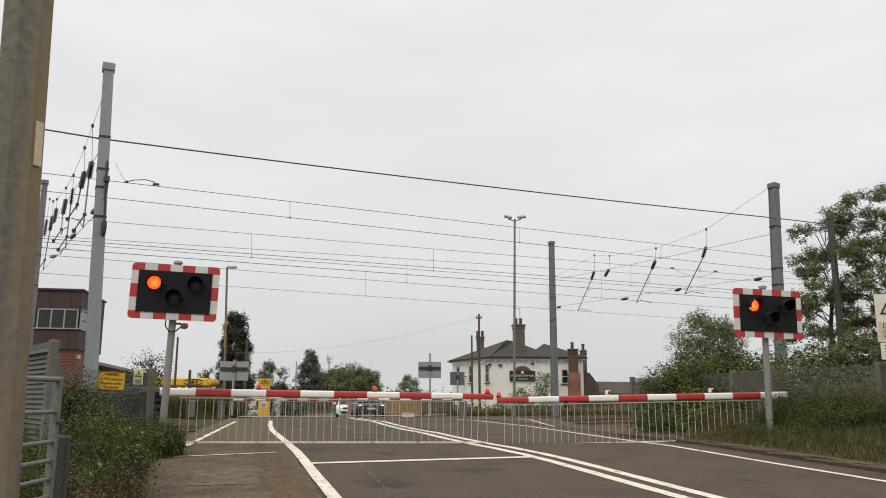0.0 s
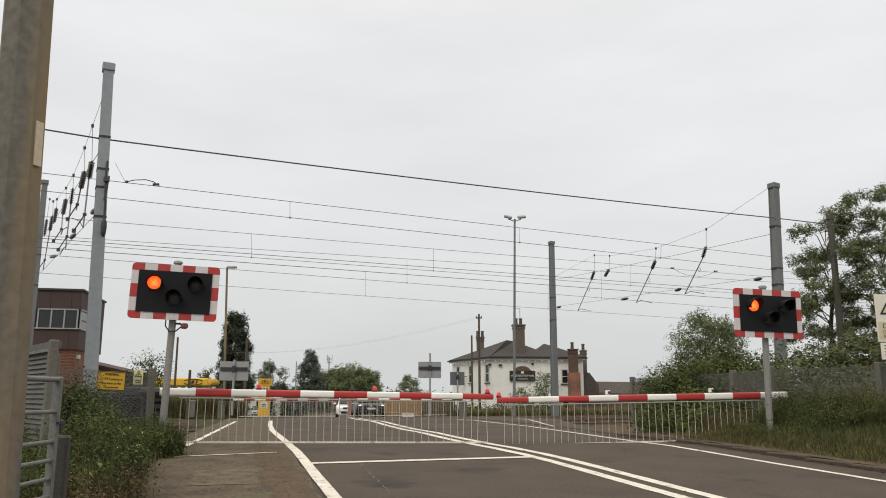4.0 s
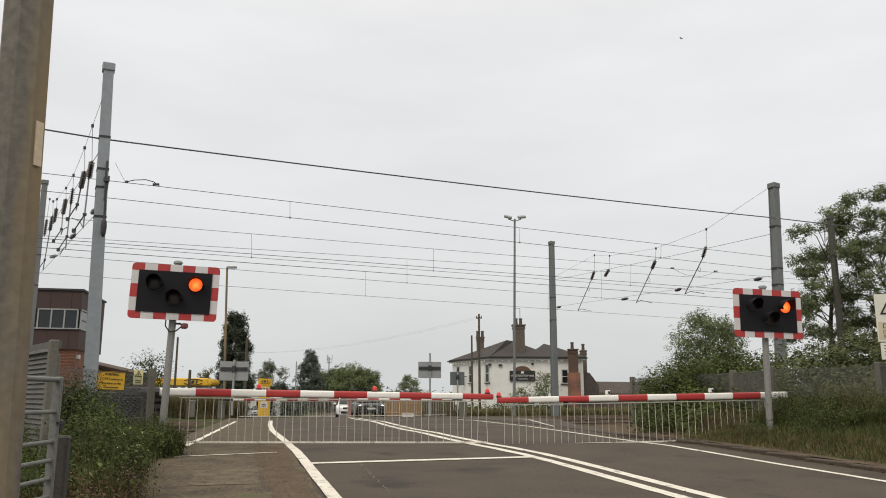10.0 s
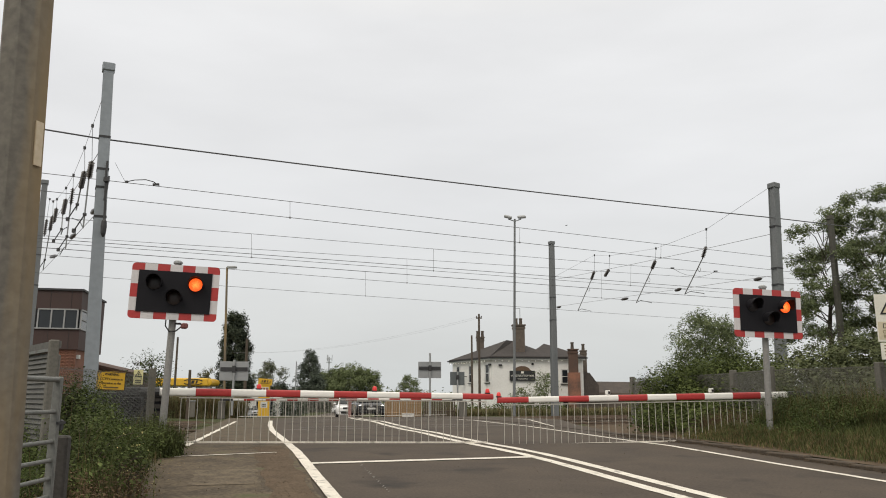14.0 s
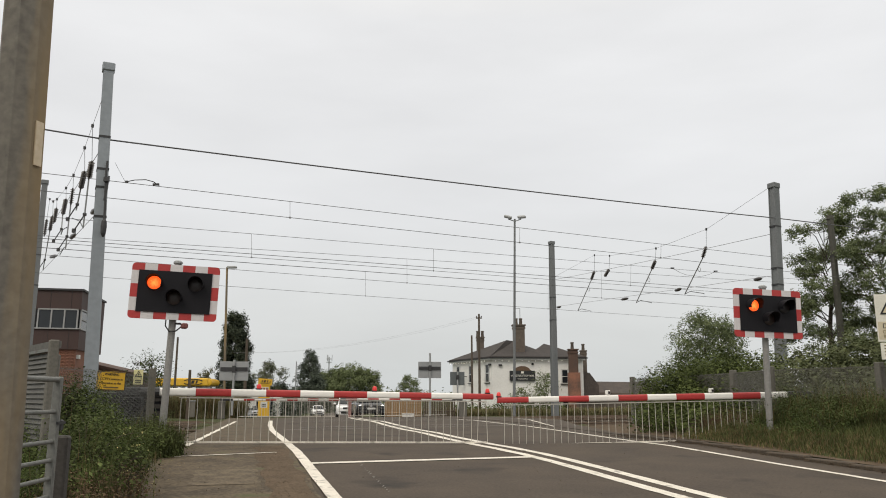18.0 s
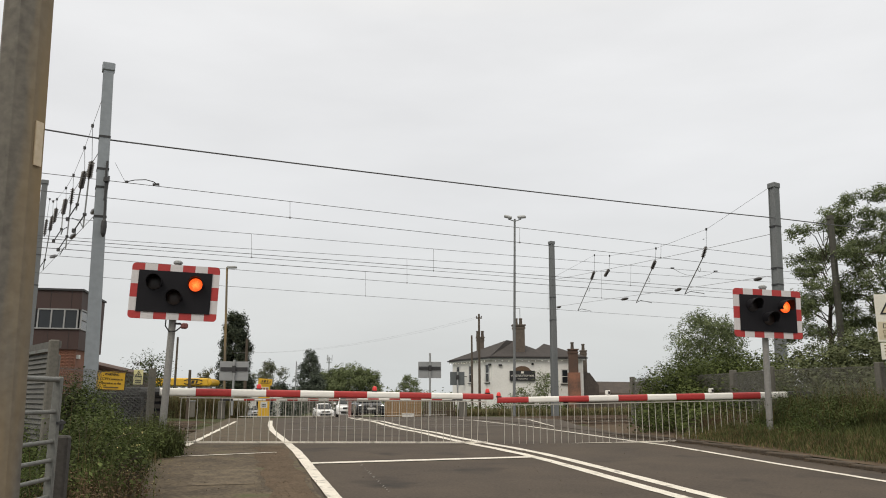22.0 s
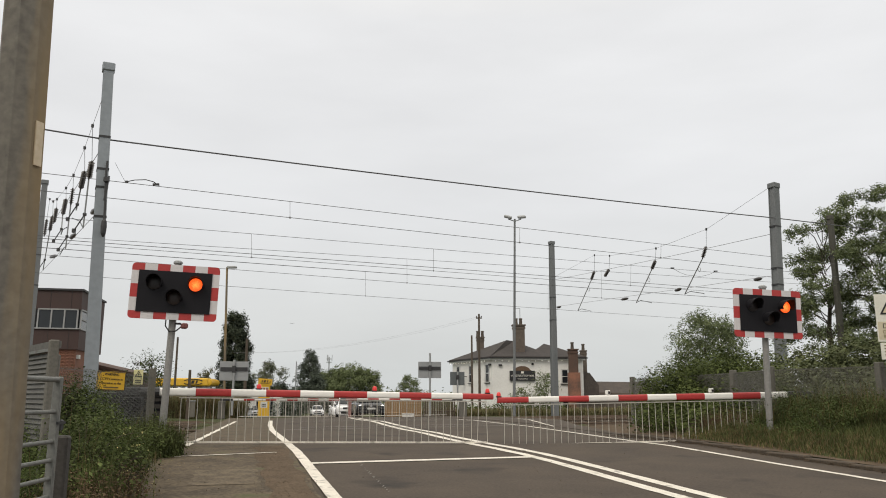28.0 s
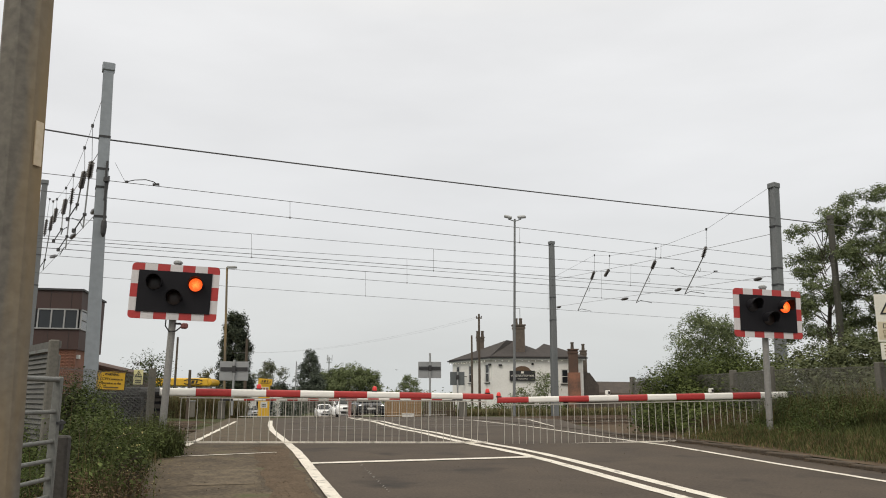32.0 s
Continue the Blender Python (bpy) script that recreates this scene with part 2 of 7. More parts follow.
def lit_lens():
    """A red signal lamp that is lit, with the grain of its optic."""
    m = bpy.data.materials.new("lit_red_lamp")
    m.use_nodes = True
    nt = m.node_tree
    bs = nt.nodes["Principled BSDF"]
    co = nt.nodes.new("ShaderNodeTexCoord")
    vo = nt.nodes.new("ShaderNodeTexVoronoi")
    vo.inputs["Scale"].default_value = 70
    nt.links.new(co.outputs["Object"], vo.inputs["Vector"])
    rp = nt.nodes.new("ShaderNodeValToRGB")
    rp.color_ramp.elements[0].position, rp.color_ramp.elements[0].color = 0.30, (1.0, 0.37, 0.07, 1)
    rp.color_ramp.elements[1].position, rp.color_ramp.elements[1].color = 1.0, (0.95, 0.09, 0.012, 1)
    ln = nt.nodes.new("ShaderNodeVectorMath")
    ln.operation = "LENGTH"
    nt.links.new(co.outputs["Object"], ln.inputs[0])
    sm = nt.nodes.new("ShaderNodeMath")
    sm.operation, sm.inputs[1].default_value = "MULTIPLY_ADD", 7.5
    gr = nt.nodes.new("ShaderNodeMath")
    gr.operation, gr.inputs[1].default_value = "MULTIPLY", 0.75
    nt.links.new(vo.outputs["Distance"], gr.inputs[0])
    nt.links.new(ln.outputs["Value"], sm.inputs[0])
    nt.links.new(gr.outputs[0], sm.inputs[2])
    nt.links.new(sm.outputs[0], rp.inputs[0])
    nt.links.new(rp.outputs[0], bs.inputs["Emission Color"])
    bs.inputs["Base Color"].default_value = (0.4, 0.03, 0.01, 1)
    bs.inputs["Emission Strength"].default_value = 1.5
    return m


M["lit"] = lit_lens()

# ---------------------------------------------------------------- building blocks


def box(bm, c, s, rz=0.0, bevel=0.0, top=1.0):
    """A box of size s about c; top: how much it narrows upwards."""
    r = bmesh.ops.create_cube(bm, size=1.0)
    vs = r["verts"]
    for v in vs:
        k = top if v.co.z > 0 else 1.0
        v.co = Vector((v.co.x * s[0] * k, v.co.y * s[1] * k, v.co.z * s[2]))
    if bevel:
        es = list({e for v in vs for e in v.link_edges})
        vs = list({v for f in bmesh.ops.bevel(bm, geom=es, offset=bevel, segments=1, affect="EDGES")["faces"] for v in f.verts} | {v for v in vs if v.is_valid})
    m = Matrix.Translation(c) @ Matrix.Rotation(radians(rz), 4, "Z")
    for v in vs:
        v.co = m @ v.co
    return vs


def rod(bm, a, b, r, r2=None, seg=8):
    """A round bar from a to b."""
    a, b = Vector(a), Vector(b)
    d = b - a
    q = d.to_track_quat("Z", "Y").to_matrix().to_4x4()
    bmesh.ops.create_cone(bm, cap_ends=True, segments=seg, radius1=r, radius2=r if r2 is None else r2, depth=d.length,
                          matrix=Matrix.Translation((a + b) / 2) @ q)


def lathe(bm, rings, seg=12, m=None):
    """A turned body about z through (radius, height) rings."""
    m = m or Matrix()
    loops = [[bm.verts.new(m @ Vector((r * math.cos(2 * math.pi * i / seg), r * math.sin(2 * math.pi * i / seg), z))) for i in range(seg)] for r, z in rings]
    for p, q in zip(loops, loops[1:]):
        for i in range(seg):
            bm.faces.new((p[i], p[(i + 1) % seg], q[(i + 1) % seg], q[i]))
    bm.faces.new(loops[0][::-1])
    bm.faces.new(loops[-1])


def bar(bm, pts, r, seg=6):
    """A bent bar or cable through points."""
    for a, b in zip(pts, pts[1:]):
        rod(bm, a, b, r, seg=seg)


def prism(bm, outline, y0, y1):
    """An outline of (x, z) points drawn out from y0 to y1."""
    f = [bm.verts.new((x, y0, z)) for x, z in outline]
    k = [bm.verts.new((x, y1, z)) for x, z in outline]
    n = len(f)
    bm.faces.new(f)
    bm.faces.new(k[::-1])
    for i in range(n):
        bm.faces.new((f[i], k[i], k[(i + 1) % n], f[(i + 1) % n]))


def finish(bm, smooth=False):
    bmesh.ops.recalc_face_normals(bm, faces=bm.faces)
    me = bpy.data.meshes.new("mesh")
    bm.to_mesh(me)
    bm.free()
    if smooth:
        me.shade_smooth()
        me.set_sharp_from_angle(angle=radians(40))
    return me


def part(name, bm, material, parent, label="", smooth=False):
    me = finish(bm, smooth) if isinstance(bm, bmesh.types.BMesh) else bm
    if not me.materials:
        me.materials.append(material)
    ob = new(name, me)
    ob.parent = parent
    return tagged(ob, label)


def made(fn, *args, **kw):
    bm = bmesh.new()
    fn(bm, *args, **kw)
    return bm


def boxpart(name, c, s, material, parent, label="", rz=0.0, bevel=0.0, top=1.0):
    return part(name, made(box, c, s, rz, bevel, top), material, parent, label)


def rodpart(name, a, b, r, material, parent, label="", r2=None, seg=8):
    return part(name, made(rod, a, b, r, r2, seg), material, parent, label, True)


def thing(name, m, label, category, group="", kind=""):
    ob = new(name)
    ob.empty_display_size = 0.2
    ob.matrix_basis = m
    return tagged(ob, label, category, group, kind)


def single(name, bm, material, label, category, group="", kind="", m=None, smooth=False):
    """A thing or a piece of the setting that is one mesh."""
    ob = part(name, bm, material, None, "", smooth)
    if m:
        ob.matrix_basis = m
    return tagged(ob, label, category, group, kind)


def text_part(name, words, size, m, material, parent, label=""):
    cu = bpy.data.curves.new("text", "FONT")
    cu.body, cu.size, cu.align_x, cu.align_y, cu.extrude = words, size, "CENTER", "CENTER", 0.003
    tmp = new("text", cu)
    dg = bpy.context.evaluated_depsgraph_get()
    me = bpy.data.meshes.new_from_object(tmp.evaluated_get(dg))
    bpy.data.objects.remove(tmp)
    bpy.data.curves.remove(cu)
    me.materials.clear()
    ob = part(name, me, material, parent, label)
    ob.matrix_basis = m
    return ob


def from_arrays(verts, faces):
    me = bpy.data.meshes.new("mesh")
    me.vertices.add(len(verts))
    me.vertices.foreach_set("co", np.asarray(verts, np.float32).ravel())
    k = faces.shape[1]
    me.loops.add(faces.size)
    me.loops.foreach_set("vertex_index", faces.astype(np.int32).ravel())
    me.polygons.add(len(faces))
    me.polygons.foreach_set("loop_start", np.arange(0, faces.size, k, dtype=np.int32))
    me.update()
    me.validate()
    return me


def leaves(blobs, n, size, seed=1, hollow=0.55, droop=0.3, lump=0.35, stretch=1.0):
    """n kite-shaped leaves in and on ellipsoids (x, y, z, rx, ry, rz), gathered in lumps so that gaps stay."""
    rs = np.random.RandomState(seed)
    bl = np.array(blobs, float)
    vol = np.prod(bl[:, 3:], axis=1) ** 0.7
    which = rs.choice(len(bl), n, p=vol / vol.sum())
    d = rs.normal(size=(n, 3))
    d /= np.linalg.norm(d, axis=1)[:, None]
    k = max(6, n // 60)
    cd = rs.normal(size=(k, 3))
    cd /= np.linalg.norm(cd, axis=1)[:, None]
    pick = rs.randint(0, k, n)
    d = cd[pick] + d * lump
    rad = np.minimum(1.15, hollow + (1.05 - hollow) * rs.rand(k)[pick] + rs.normal(size=n) * 0.06)
    p = bl[which, :3] + d / np.linalg.norm(d, axis=1)[:, None] * bl[which, 3:] * rad[:, None] * (0.8 + 0.2 * np.linalg.norm(d, axis=1))[:, None]
    s = size * (0.6 + 0.8 * rs.rand(n))[:, None]
    a = rs.normal(size=(n, 3))
    a[:, 2] -= droop
    a /= np.linalg.norm(a, axis=1)[:, None]
    b = np.cross(a, rs.normal(size=(n, 3)) + np.array([0, 0, 1.0]))
    b /= np.linalg.norm(b, axis=1)[:, None] + 1e-6
    v = np.stack([p, p + a * s * 0.5 * stretch + b * s * 0.32, p + a * s * stretch, p + a * s * 0.5 * stretch - b * s * 0.32], 1).reshape(-1, 3)
    return from_arrays(v, np.arange(4 * n).reshape(-1, 4))


def sprays(blobs, twigs, per, size, seed=1, length=0.5, spread=0.07, inner=0.35, droop=0.25, gaps=0.0):
    """Leaves along many short twigs that point outwards from the middle of their ellipsoid (x, y, z, rx, ry, rz)."""
    rs = np.random.RandomState(seed)
    bl = np.array(blobs, float)
    vol = np.prod(bl[:, 3:], axis=1) ** 0.75
    which = rs.choice(len(bl), twigs, p=vol / vol.sum())
    d = rs.normal(size=(twigs, 3))
    d /= np.linalg.norm(d, axis=1)[:, None]
    rad = (inner ** 3 + (1 - inner ** 3) * rs.rand(twigs)) ** (1 / 3)
    c = bl[which, :3] + d * bl[which, 3:] * rad[:, None]
    if gaps:
        keep = np.array([noise.noise(Vector(p) * (1.6 / np.mean(bl[:, 3]))) > -0.5 + gaps for p in c])
        c, d = c[keep], d[keep]
        twigs = len(c)
    way = d + rs.normal(size=(twigs, 3)) * 0.5 - np.array([0, 0, droop])
    way /= np.linalg.norm(way, axis=1)[:, None]
    n = twigs * per
    t = np.repeat(np.arange(twigs), per)
    along_ = rs.rand(n) * length
    p = c[t] + way[t] * along_[:, None] - np.array([0, 0, 1.0]) * (along_ ** 2 * droop)[:, None] + rs.normal(size=(n, 3)) * spread
    s = size * (0.55 + 0.9 * rs.rand(n))[:, None]
    up = d[t] * 0.75 + np.array([0, 0, 0.75]) + rs.normal(size=(n, 3)) * 0.42     # leaves face outwards and up
    up /= np.linalg.norm(up, axis=1)[:, None]
    a = np.cross(up, way[t] * 0.4 + rs.normal(size=(n, 3)))
    a /= np.linalg.norm(a, axis=1)[:, None] + 1e-6
    b = np.cross(up, a)
    v = np.stack([p, p + a * s * 0.45 + b * s * 0.30, p + a * s, p + a * s * 0.45 - b * s * 0.30], 1).reshape(-1, 3)
    return from_arrays(v, np.arange(4 * n).reshape(-1, 4))


def blades(area, n, height, width, zfun, seed=1, lean=0.35):
    """n blades of grass over area(rs, n) -> x, y; each bends over."""
    rs = np.random.RandomState(seed)
    x, y, hs = area(rs, n)
    z = np.array([zfun(a, b) for a, b in zip(x, y)])
    h = height * hs * (0.4 + 0.8 * rs.rand(n))
    t = rs.rand(n) * 2 * np.pi
    l = lean * h * rs.rand(n)
    dx, dy = np.cos(t) * l, np.sin(t) * l
    wx, wy = -np.sin(t) * width, np.cos(t) * width
    base = np.stack([x, y, z - 0.01], 1)
    w = np.stack([wx, wy, 0 * x], 1)
    mid = base + np.stack([dx * 0.35, dy * 0.35, h * 0.6], 1)
    tip = base + np.stack([dx, dy, h], 1)
    v = np.stack([base - w, base + w, mid + w * 0.8, mid - w * 0.8, tip + w * 0.15, tip - w * 0.15], 1).reshape(-1, 3)
    f = np.array([(0, 1, 2, 3), (3, 2, 4, 5)])
    return from_arrays(v, (np.arange(n)[:, None, None] * 6 + f).reshape(-1, 4))


# ---------------------------------------------------------------- the lie of the land
ROAD_O, ROAD_D, ROAD_N = Vector((0.3, 14.3)), Vector((-0.262, 0.965)), Vector((0.965, 0.262))
TRACK_D = Vector((0.887, 0.462, 0))


FALL = [(14, 0.0), (21, -0.12), (27, -0.22), (36, -0.42), (62, -1.23), (75, -1.48), (115, -2.1), (160, -2.5), (500, -2.7)]


def along(table, s):
    """Reads l at s from a short table of (s, l)."""
    for (s0, l0), (s1, l1) in zip(table, table[1:]):
        if s <= s1:
            return l0 + (l1 - l0) * max(0, (s - s0) / (s1 - s0))
    return table[-1][1]


def profile(s):
    """Height along the road: up to the crossing, level over it, then down."""
    if s < -1:
        return -0.026 * min(-s - 1, 14)
    if s > 14:
        return along(FALL, s)
    return 0.0


def sl(x, y):
    d = Vector((x, y)) - ROAD_O
    return d.dot(ROAD_D), d.dot(ROAD_N)


def ground_z(x, y):
    s, l = sl(x, y)
    z = profile(s)
    q = 0.887 * y - 0.462 * x
    if 18.6 < q < 39.3 and not -5.2 < l < 7.2:                # railway corridor
        z -= 0.30 * min(1, (q - 18.6) / 0.5, (39.3 - q) / 0.5)
    if l > 4.6 and s < 6:                                   # verge banks up beside the kerb
        z += min(0.42, 0.07 + (l - 4.6) * 0.15) * min(1, max(0, (6 - s) / 4))
    return z


def on_road(s, l):
    p = ROAD_O + ROAD_D * s + ROAD_N * l
    return p.x, p.y


def strip(left, right, s0, s1, lift, step=1.0, across=1, edge=0.0, seed=3):
    """A sheet that follows the road's profile between two lines, with an edge that can wander."""
    rs = random.Random(seed)
    bm = bmesh.new()
    rows, s = [], s0
    while s < s1 + 1e-6:
        a, b = left(s), right(s)
        a, b = a + rs.uniform(-edge, edge), b + rs.uniform(-edge, edge)
        row = []
        for i in range(across + 1):
            x, y = on_road(s, a + (b - a) * i / across)
            row.append(bm.verts.new((x, y, profile(s) + lift)))
        rows.append(row)
        s += step
    for p, q in zip(rows, rows[1:]):
        for i in range(across):
            bm.faces.new((p[i], p[i + 1], q[i + 1], q[i]))
    return bm


LEFT = [(-40, -3.3), (-6.3, -3.07), (0, -2.97), (16.5, -2.5), (30, -1.2), (37, -0.2), (65, 1.2), (95, 6.0), (137, 14.0), (192, 28.0), (300, 51.0)]
MID = [(-40, 0.62), (-6, 0.63), (-4.5, 0.655), (-3, 0.665), (-2, 0.63), (-1.2, 0.54), (0.2, 0.50), (2.4, 0.55), (4.9, 0.68), (7, 0.64), (10.4, 0.82), (13, 1.0), (18, 1.25), (30, 2.4), (37, 3.4), (65, 4.6), (95, 9.4), (137, 17.4), (192, 31.4), (300, 54.4)]
RIGHT = [(-40, 3.5), (-4, 3.55), (0, 3.65), (8, 4.5), (14, 4.7), (30, 6.0), (37, 7.0), (65, 8.0), (95, 12.8), (137, 20.8), (192, 34.8), (300, 57.8)]
APRON = [(-3, 4.3), (0, 4.5), (3, 5.0), (7.5, 6.0), (14.5, 8.2), (26, 9.6), (34, 9.8), (60, 9.0)]
PATH_L = [(-40, -5.2), (-3, -5.2), (1, -4.75), (14.4, -3.85), (30, -3.6)]


def build_ground():
    xs = sorted({*np.arange(-30, 30.1, 0.75).tolist(), *np.arange(-120, 121, 10.0).tolist(), *np.linspace(-2500, 2500, 21).tolist()})
    ys = sorted({*np.arange(-10, 60.1, 0.75).tolist(), *np.arange(-60, 200, 8.0).tolist(), *np.linspace(-600, 3500, 21).tolist()})
    bm = bmesh.new()
    grid = []
    for y in ys:
        row = []
        for x in xs:
            s, l = sl(x, y)
            z = ground_z(x, y) - (0.06 if -7 < l < 4.7 or 4 < s < 44 and -7 < l < along(APRON, s) + 0.3 or s > 20 and along(LEFT, s) - 3 < l < along(RIGHT, s) + 2 else 0.0)
            if 0.3 < s < 7.6 and along(APRON, s) - 0.8 < l < along(APRON, s) + 2.0:      # below the bare earth by the crossing
                z -= 0.35
            row.append(bm.verts.new((x, y, z)))
        grid.append(row)
    for p, q in zip(grid, grid[1:]):
        for i in range(len(p) - 1):
            bm.faces.new((p[i], p[i + 1], q[i + 1], q[i]))
    single("ground", bm, M["field"], "rough grassy ground round the crossing", "ground", kind="structure", smooth=True)


build_ground()
single("road", strip(lambda s: along(LEFT, s) - 0.15, lambda s: along(RIGHT, s) + 0.75, -24, 290, 0.0, 1.0, 4), M["asphalt"],
       "dark worn asphalt road over the level crossing", "road", kind="structure")
single("pavement", strip(lambda s: along(PATH_L, s) - 0.5, lambda s: along(LEFT, s) - 0.05, -24, 30, 0.012, 0.5, 3, 0.03), M["paving"],
       "worn brownish tarmac footpath beside the road", "pavement", kind="structure")
single("road_apron", strip(lambda s: along(RIGHT, s) + 0.71, lambda s: along(APRON, s), 0.5, 44, 0.012, 0.8, 3, 0.05, 17), M["asphalt"],
       "worn asphalt apron widening beside the tracks", "road", kind="structure")
# ---------------------------------------------------------------- markings and tracks


def marking(table, off, width, s0, s1, label, wear=0.007, step=0.3, lift=0.006):
    single("road_marking", strip(lambda s: along(table, s) + off - width / 2, lambda s: along(table, s) + off + width / 2, s0, s1, lift, step, 1, wear, int(s0 * 7 + off * 10)),
           M["line"], label, "road marking", "painted lines on the road", "structure")


LEFT_LINE = [(-40, -3.0), (-5, -3.0), (2.3, -2.97), (6.8, -2.97), (10.4, -2.86), (17, -2.52)]
marking(LEFT_LINE, 0.0, 0.14, -20, 17, "worn solid white line along the footpath edge", 0.004, lift=0.017)
marking(MID, -0.18, 0.165, -20, 25, "one line of a worn double white centre line")
marking(MID, 0.165, 0.16, -20, 25, "one line of a worn double white centre line")
marking(MID, 0.0, 0.12, 26, 70, "white centre line beyond the crossing")
marking(RIGHT, 0.0, 0.11, -20, 17.5, "narrow solid white line along the verge")
marking([(7, 4.95), (7.5, 5.06), (13.7, 6.76), (17.5, 7.6)], 0.0, 0.09, 7.5, 17, "thin worn white line on the apron", 0.02, lift=0.019)
marking(PATH_L, 0.0, 0.10, 0.9, 15.5, "white line on the outer edge of the footpath", 0.02, lift=0.018)


def cross_line(s0, l0, s1, l1, width, label, lift=0.006):
    bm = bmesh.new()
    n = 14
    rs = random.Random(int(l0 * 100))
    rows = []
    for i in range(n + 1):
        k = i / n
        s, l = s0 + (s1 - s0) * k, l0 + (l1 - l0) * k
        w = width / 2 + rs.uniform(-0.012, 0.012)
        rows.append([bm.verts.new((*on_road(s + e * w, l), profile(s) + lift)) for e in (-1, 1)])
    for p, q in zip(rows, rows[1:]):
        bm.faces.new((p[0], p[1], q[1], q[0]))
    single("road_marking", bm, M["line"], label, "road marking", "painted lines on the road", "structure")


cross_line(-2.62, -2.93, -2.42, 0.44, 0.24, "solid white stop line across the lane")
cross_line(-1.55, -5.1, -1.1, -3.3, 0.09, "thin white stop line across the footpath", 0.019)
single("tarmac_patch", strip(lambda s: -4.42, lambda s: -3.68, -4.65, -3.2, 0.0165, 0.12, 2, 0.03, 9), M["patch"],
       "lighter rough patch in the footpath", "pavement patch", kind="structure")
single("dirt_strip", strip(lambda s: -3.62, lambda s: -3.14, -16, 0.5, 0.0155, 0.4, 1, 0.07, 4), M["dirt"],
       "dusty strip of dirt along the footpath edge", "dirt", kind="structure")
single("dirt_edge", strip(lambda s: along(PATH_L, s) - 0.75, lambda s: along(PATH_L, s) - 0.05, -16, 0.8, 0.018, 0.4, 2, 0.12, 5), M["dirt"],
       "dry leaf litter along the bramble", "dirt", kind="structure")

TRACK_Q = (21.0, 27.5, 31.1, 36.3)                            # each track's distance across from the eye


def track_point(q, a, z=0.0):
    """A point a metres along a track at the distance q across."""
    return Vector((-0.462 * q, 0.887 * q, z)) + TRACK_D * a


def build_track():
    for q, z0 in zip(TRACK_Q, (-0.006, -0.075, -0.13, -0.235)):
        for k in (-0.72, 0.72):
            bm = bmesh.new()
            a, b = track_point(q + k, -110, z0 - 0.025), track_point(q + k, 130, z0 - 0.025)
            side = Vector((-0.462, 0.887, 0))
            ring = [(-0.05, -0.06), (0.05, -0.06), (0.012, -0.03), (0.036, -0.0), (0.036, 0.03), (-0.036, 0.03), (-0.036, 0.0), (-0.012, -0.03)]
            va = [bm.verts.new(a + side * x + Vector((0, 0, z))) for x, z in ring]
            vb = [bm.verts.new(b + side * x + Vector((0, 0, z))) for x, z in ring]
            for i in range(8):
                bm.faces.new((va[i], va[(i + 1) % 8], vb[(i + 1) % 8], vb[i]))
            single("rail", bm, M["rail"], "rust-brown steel rail set in the crossing", "rail", "rails of the tracks", "structure")
    # stone bed on both sides of the road
    for a0, a1 in ((-110, 3.8), (13.6, 130)):
        bm = bmesh.new()
        n = int((a1 - a0) / 2)
        rows = []
        for i in range(n + 1):
            a = a0 + (a1 - a0) * i / n
            rows.append([bm.verts.new(track_point(q, a + (q - 21) * 0.3, z)) for q, z in ((18.9, -0.15), (19.6, -0.12), (28, -0.13), (32, -0.20), (38.2, -0.30), (39, -0.36))])
        for p, q in zip(rows, rows[1:]):
            for i in range(5):
                bm.faces.new((p[i], p[i + 1], q[i + 1], q[i]))
        single("track_bed", bm, M["ballast"], "brown stone ballast under the tracks", "ballast", kind="structure")
        rs = np.random.RandomState(5 if a0 < 0 else 6)
        n = 5000
        q, a = 19.2 + rs.rand(n) ** 1.5 * 12, (a1 - rs.rand(n) ** 2 * 24 if a0 < 0 else a0 + rs.rand(n) ** 2 * 24)
        a = a + (q - 21) * 0.3
        c = np.stack([-0.462 * q + 0.887 * a, 0.887 * q + 0.462 * a, -0.11 + 0.02 * rs.rand(n) - np.maximum(0, q - 28) * 0.02], 1)
        u = rs.normal(size=(n, 4, 3))
        u /= np.linalg.norm(u, axis=2)[:, :, None]
        v = (c[:, None] + u * (0.025 + 0.03 * rs.rand(n))[:, None, None]).reshape(-1, 3)
        f = np.array([(0, 1, 2), (0, 2, 3), (0, 3, 1), (1, 3, 2)])
        me = from_arrays(v, (np.arange(n)[:, None, None] * 4 + f).reshape(-1, 3))
        single("track_stones", me, M["ballast"], "loose brown ballast stones beside the rails", "ballast", kind="stuff")
    for i in range(26):                                       # sleepers seen beside the road
        a = 16.4 + i * 0.65 if i < 13 else 2.4 - (i - 13) * 0.65
        single("sleeper", made(box, track_point(TRACK_Q[0], a, -0.13), (0.25, 2.5, 0.1), 27.5, 0.01), M["darkconcrete"], "weathered concrete sleeper in ballast", "sleeper",
               "sleepers of the near track")


build_track()


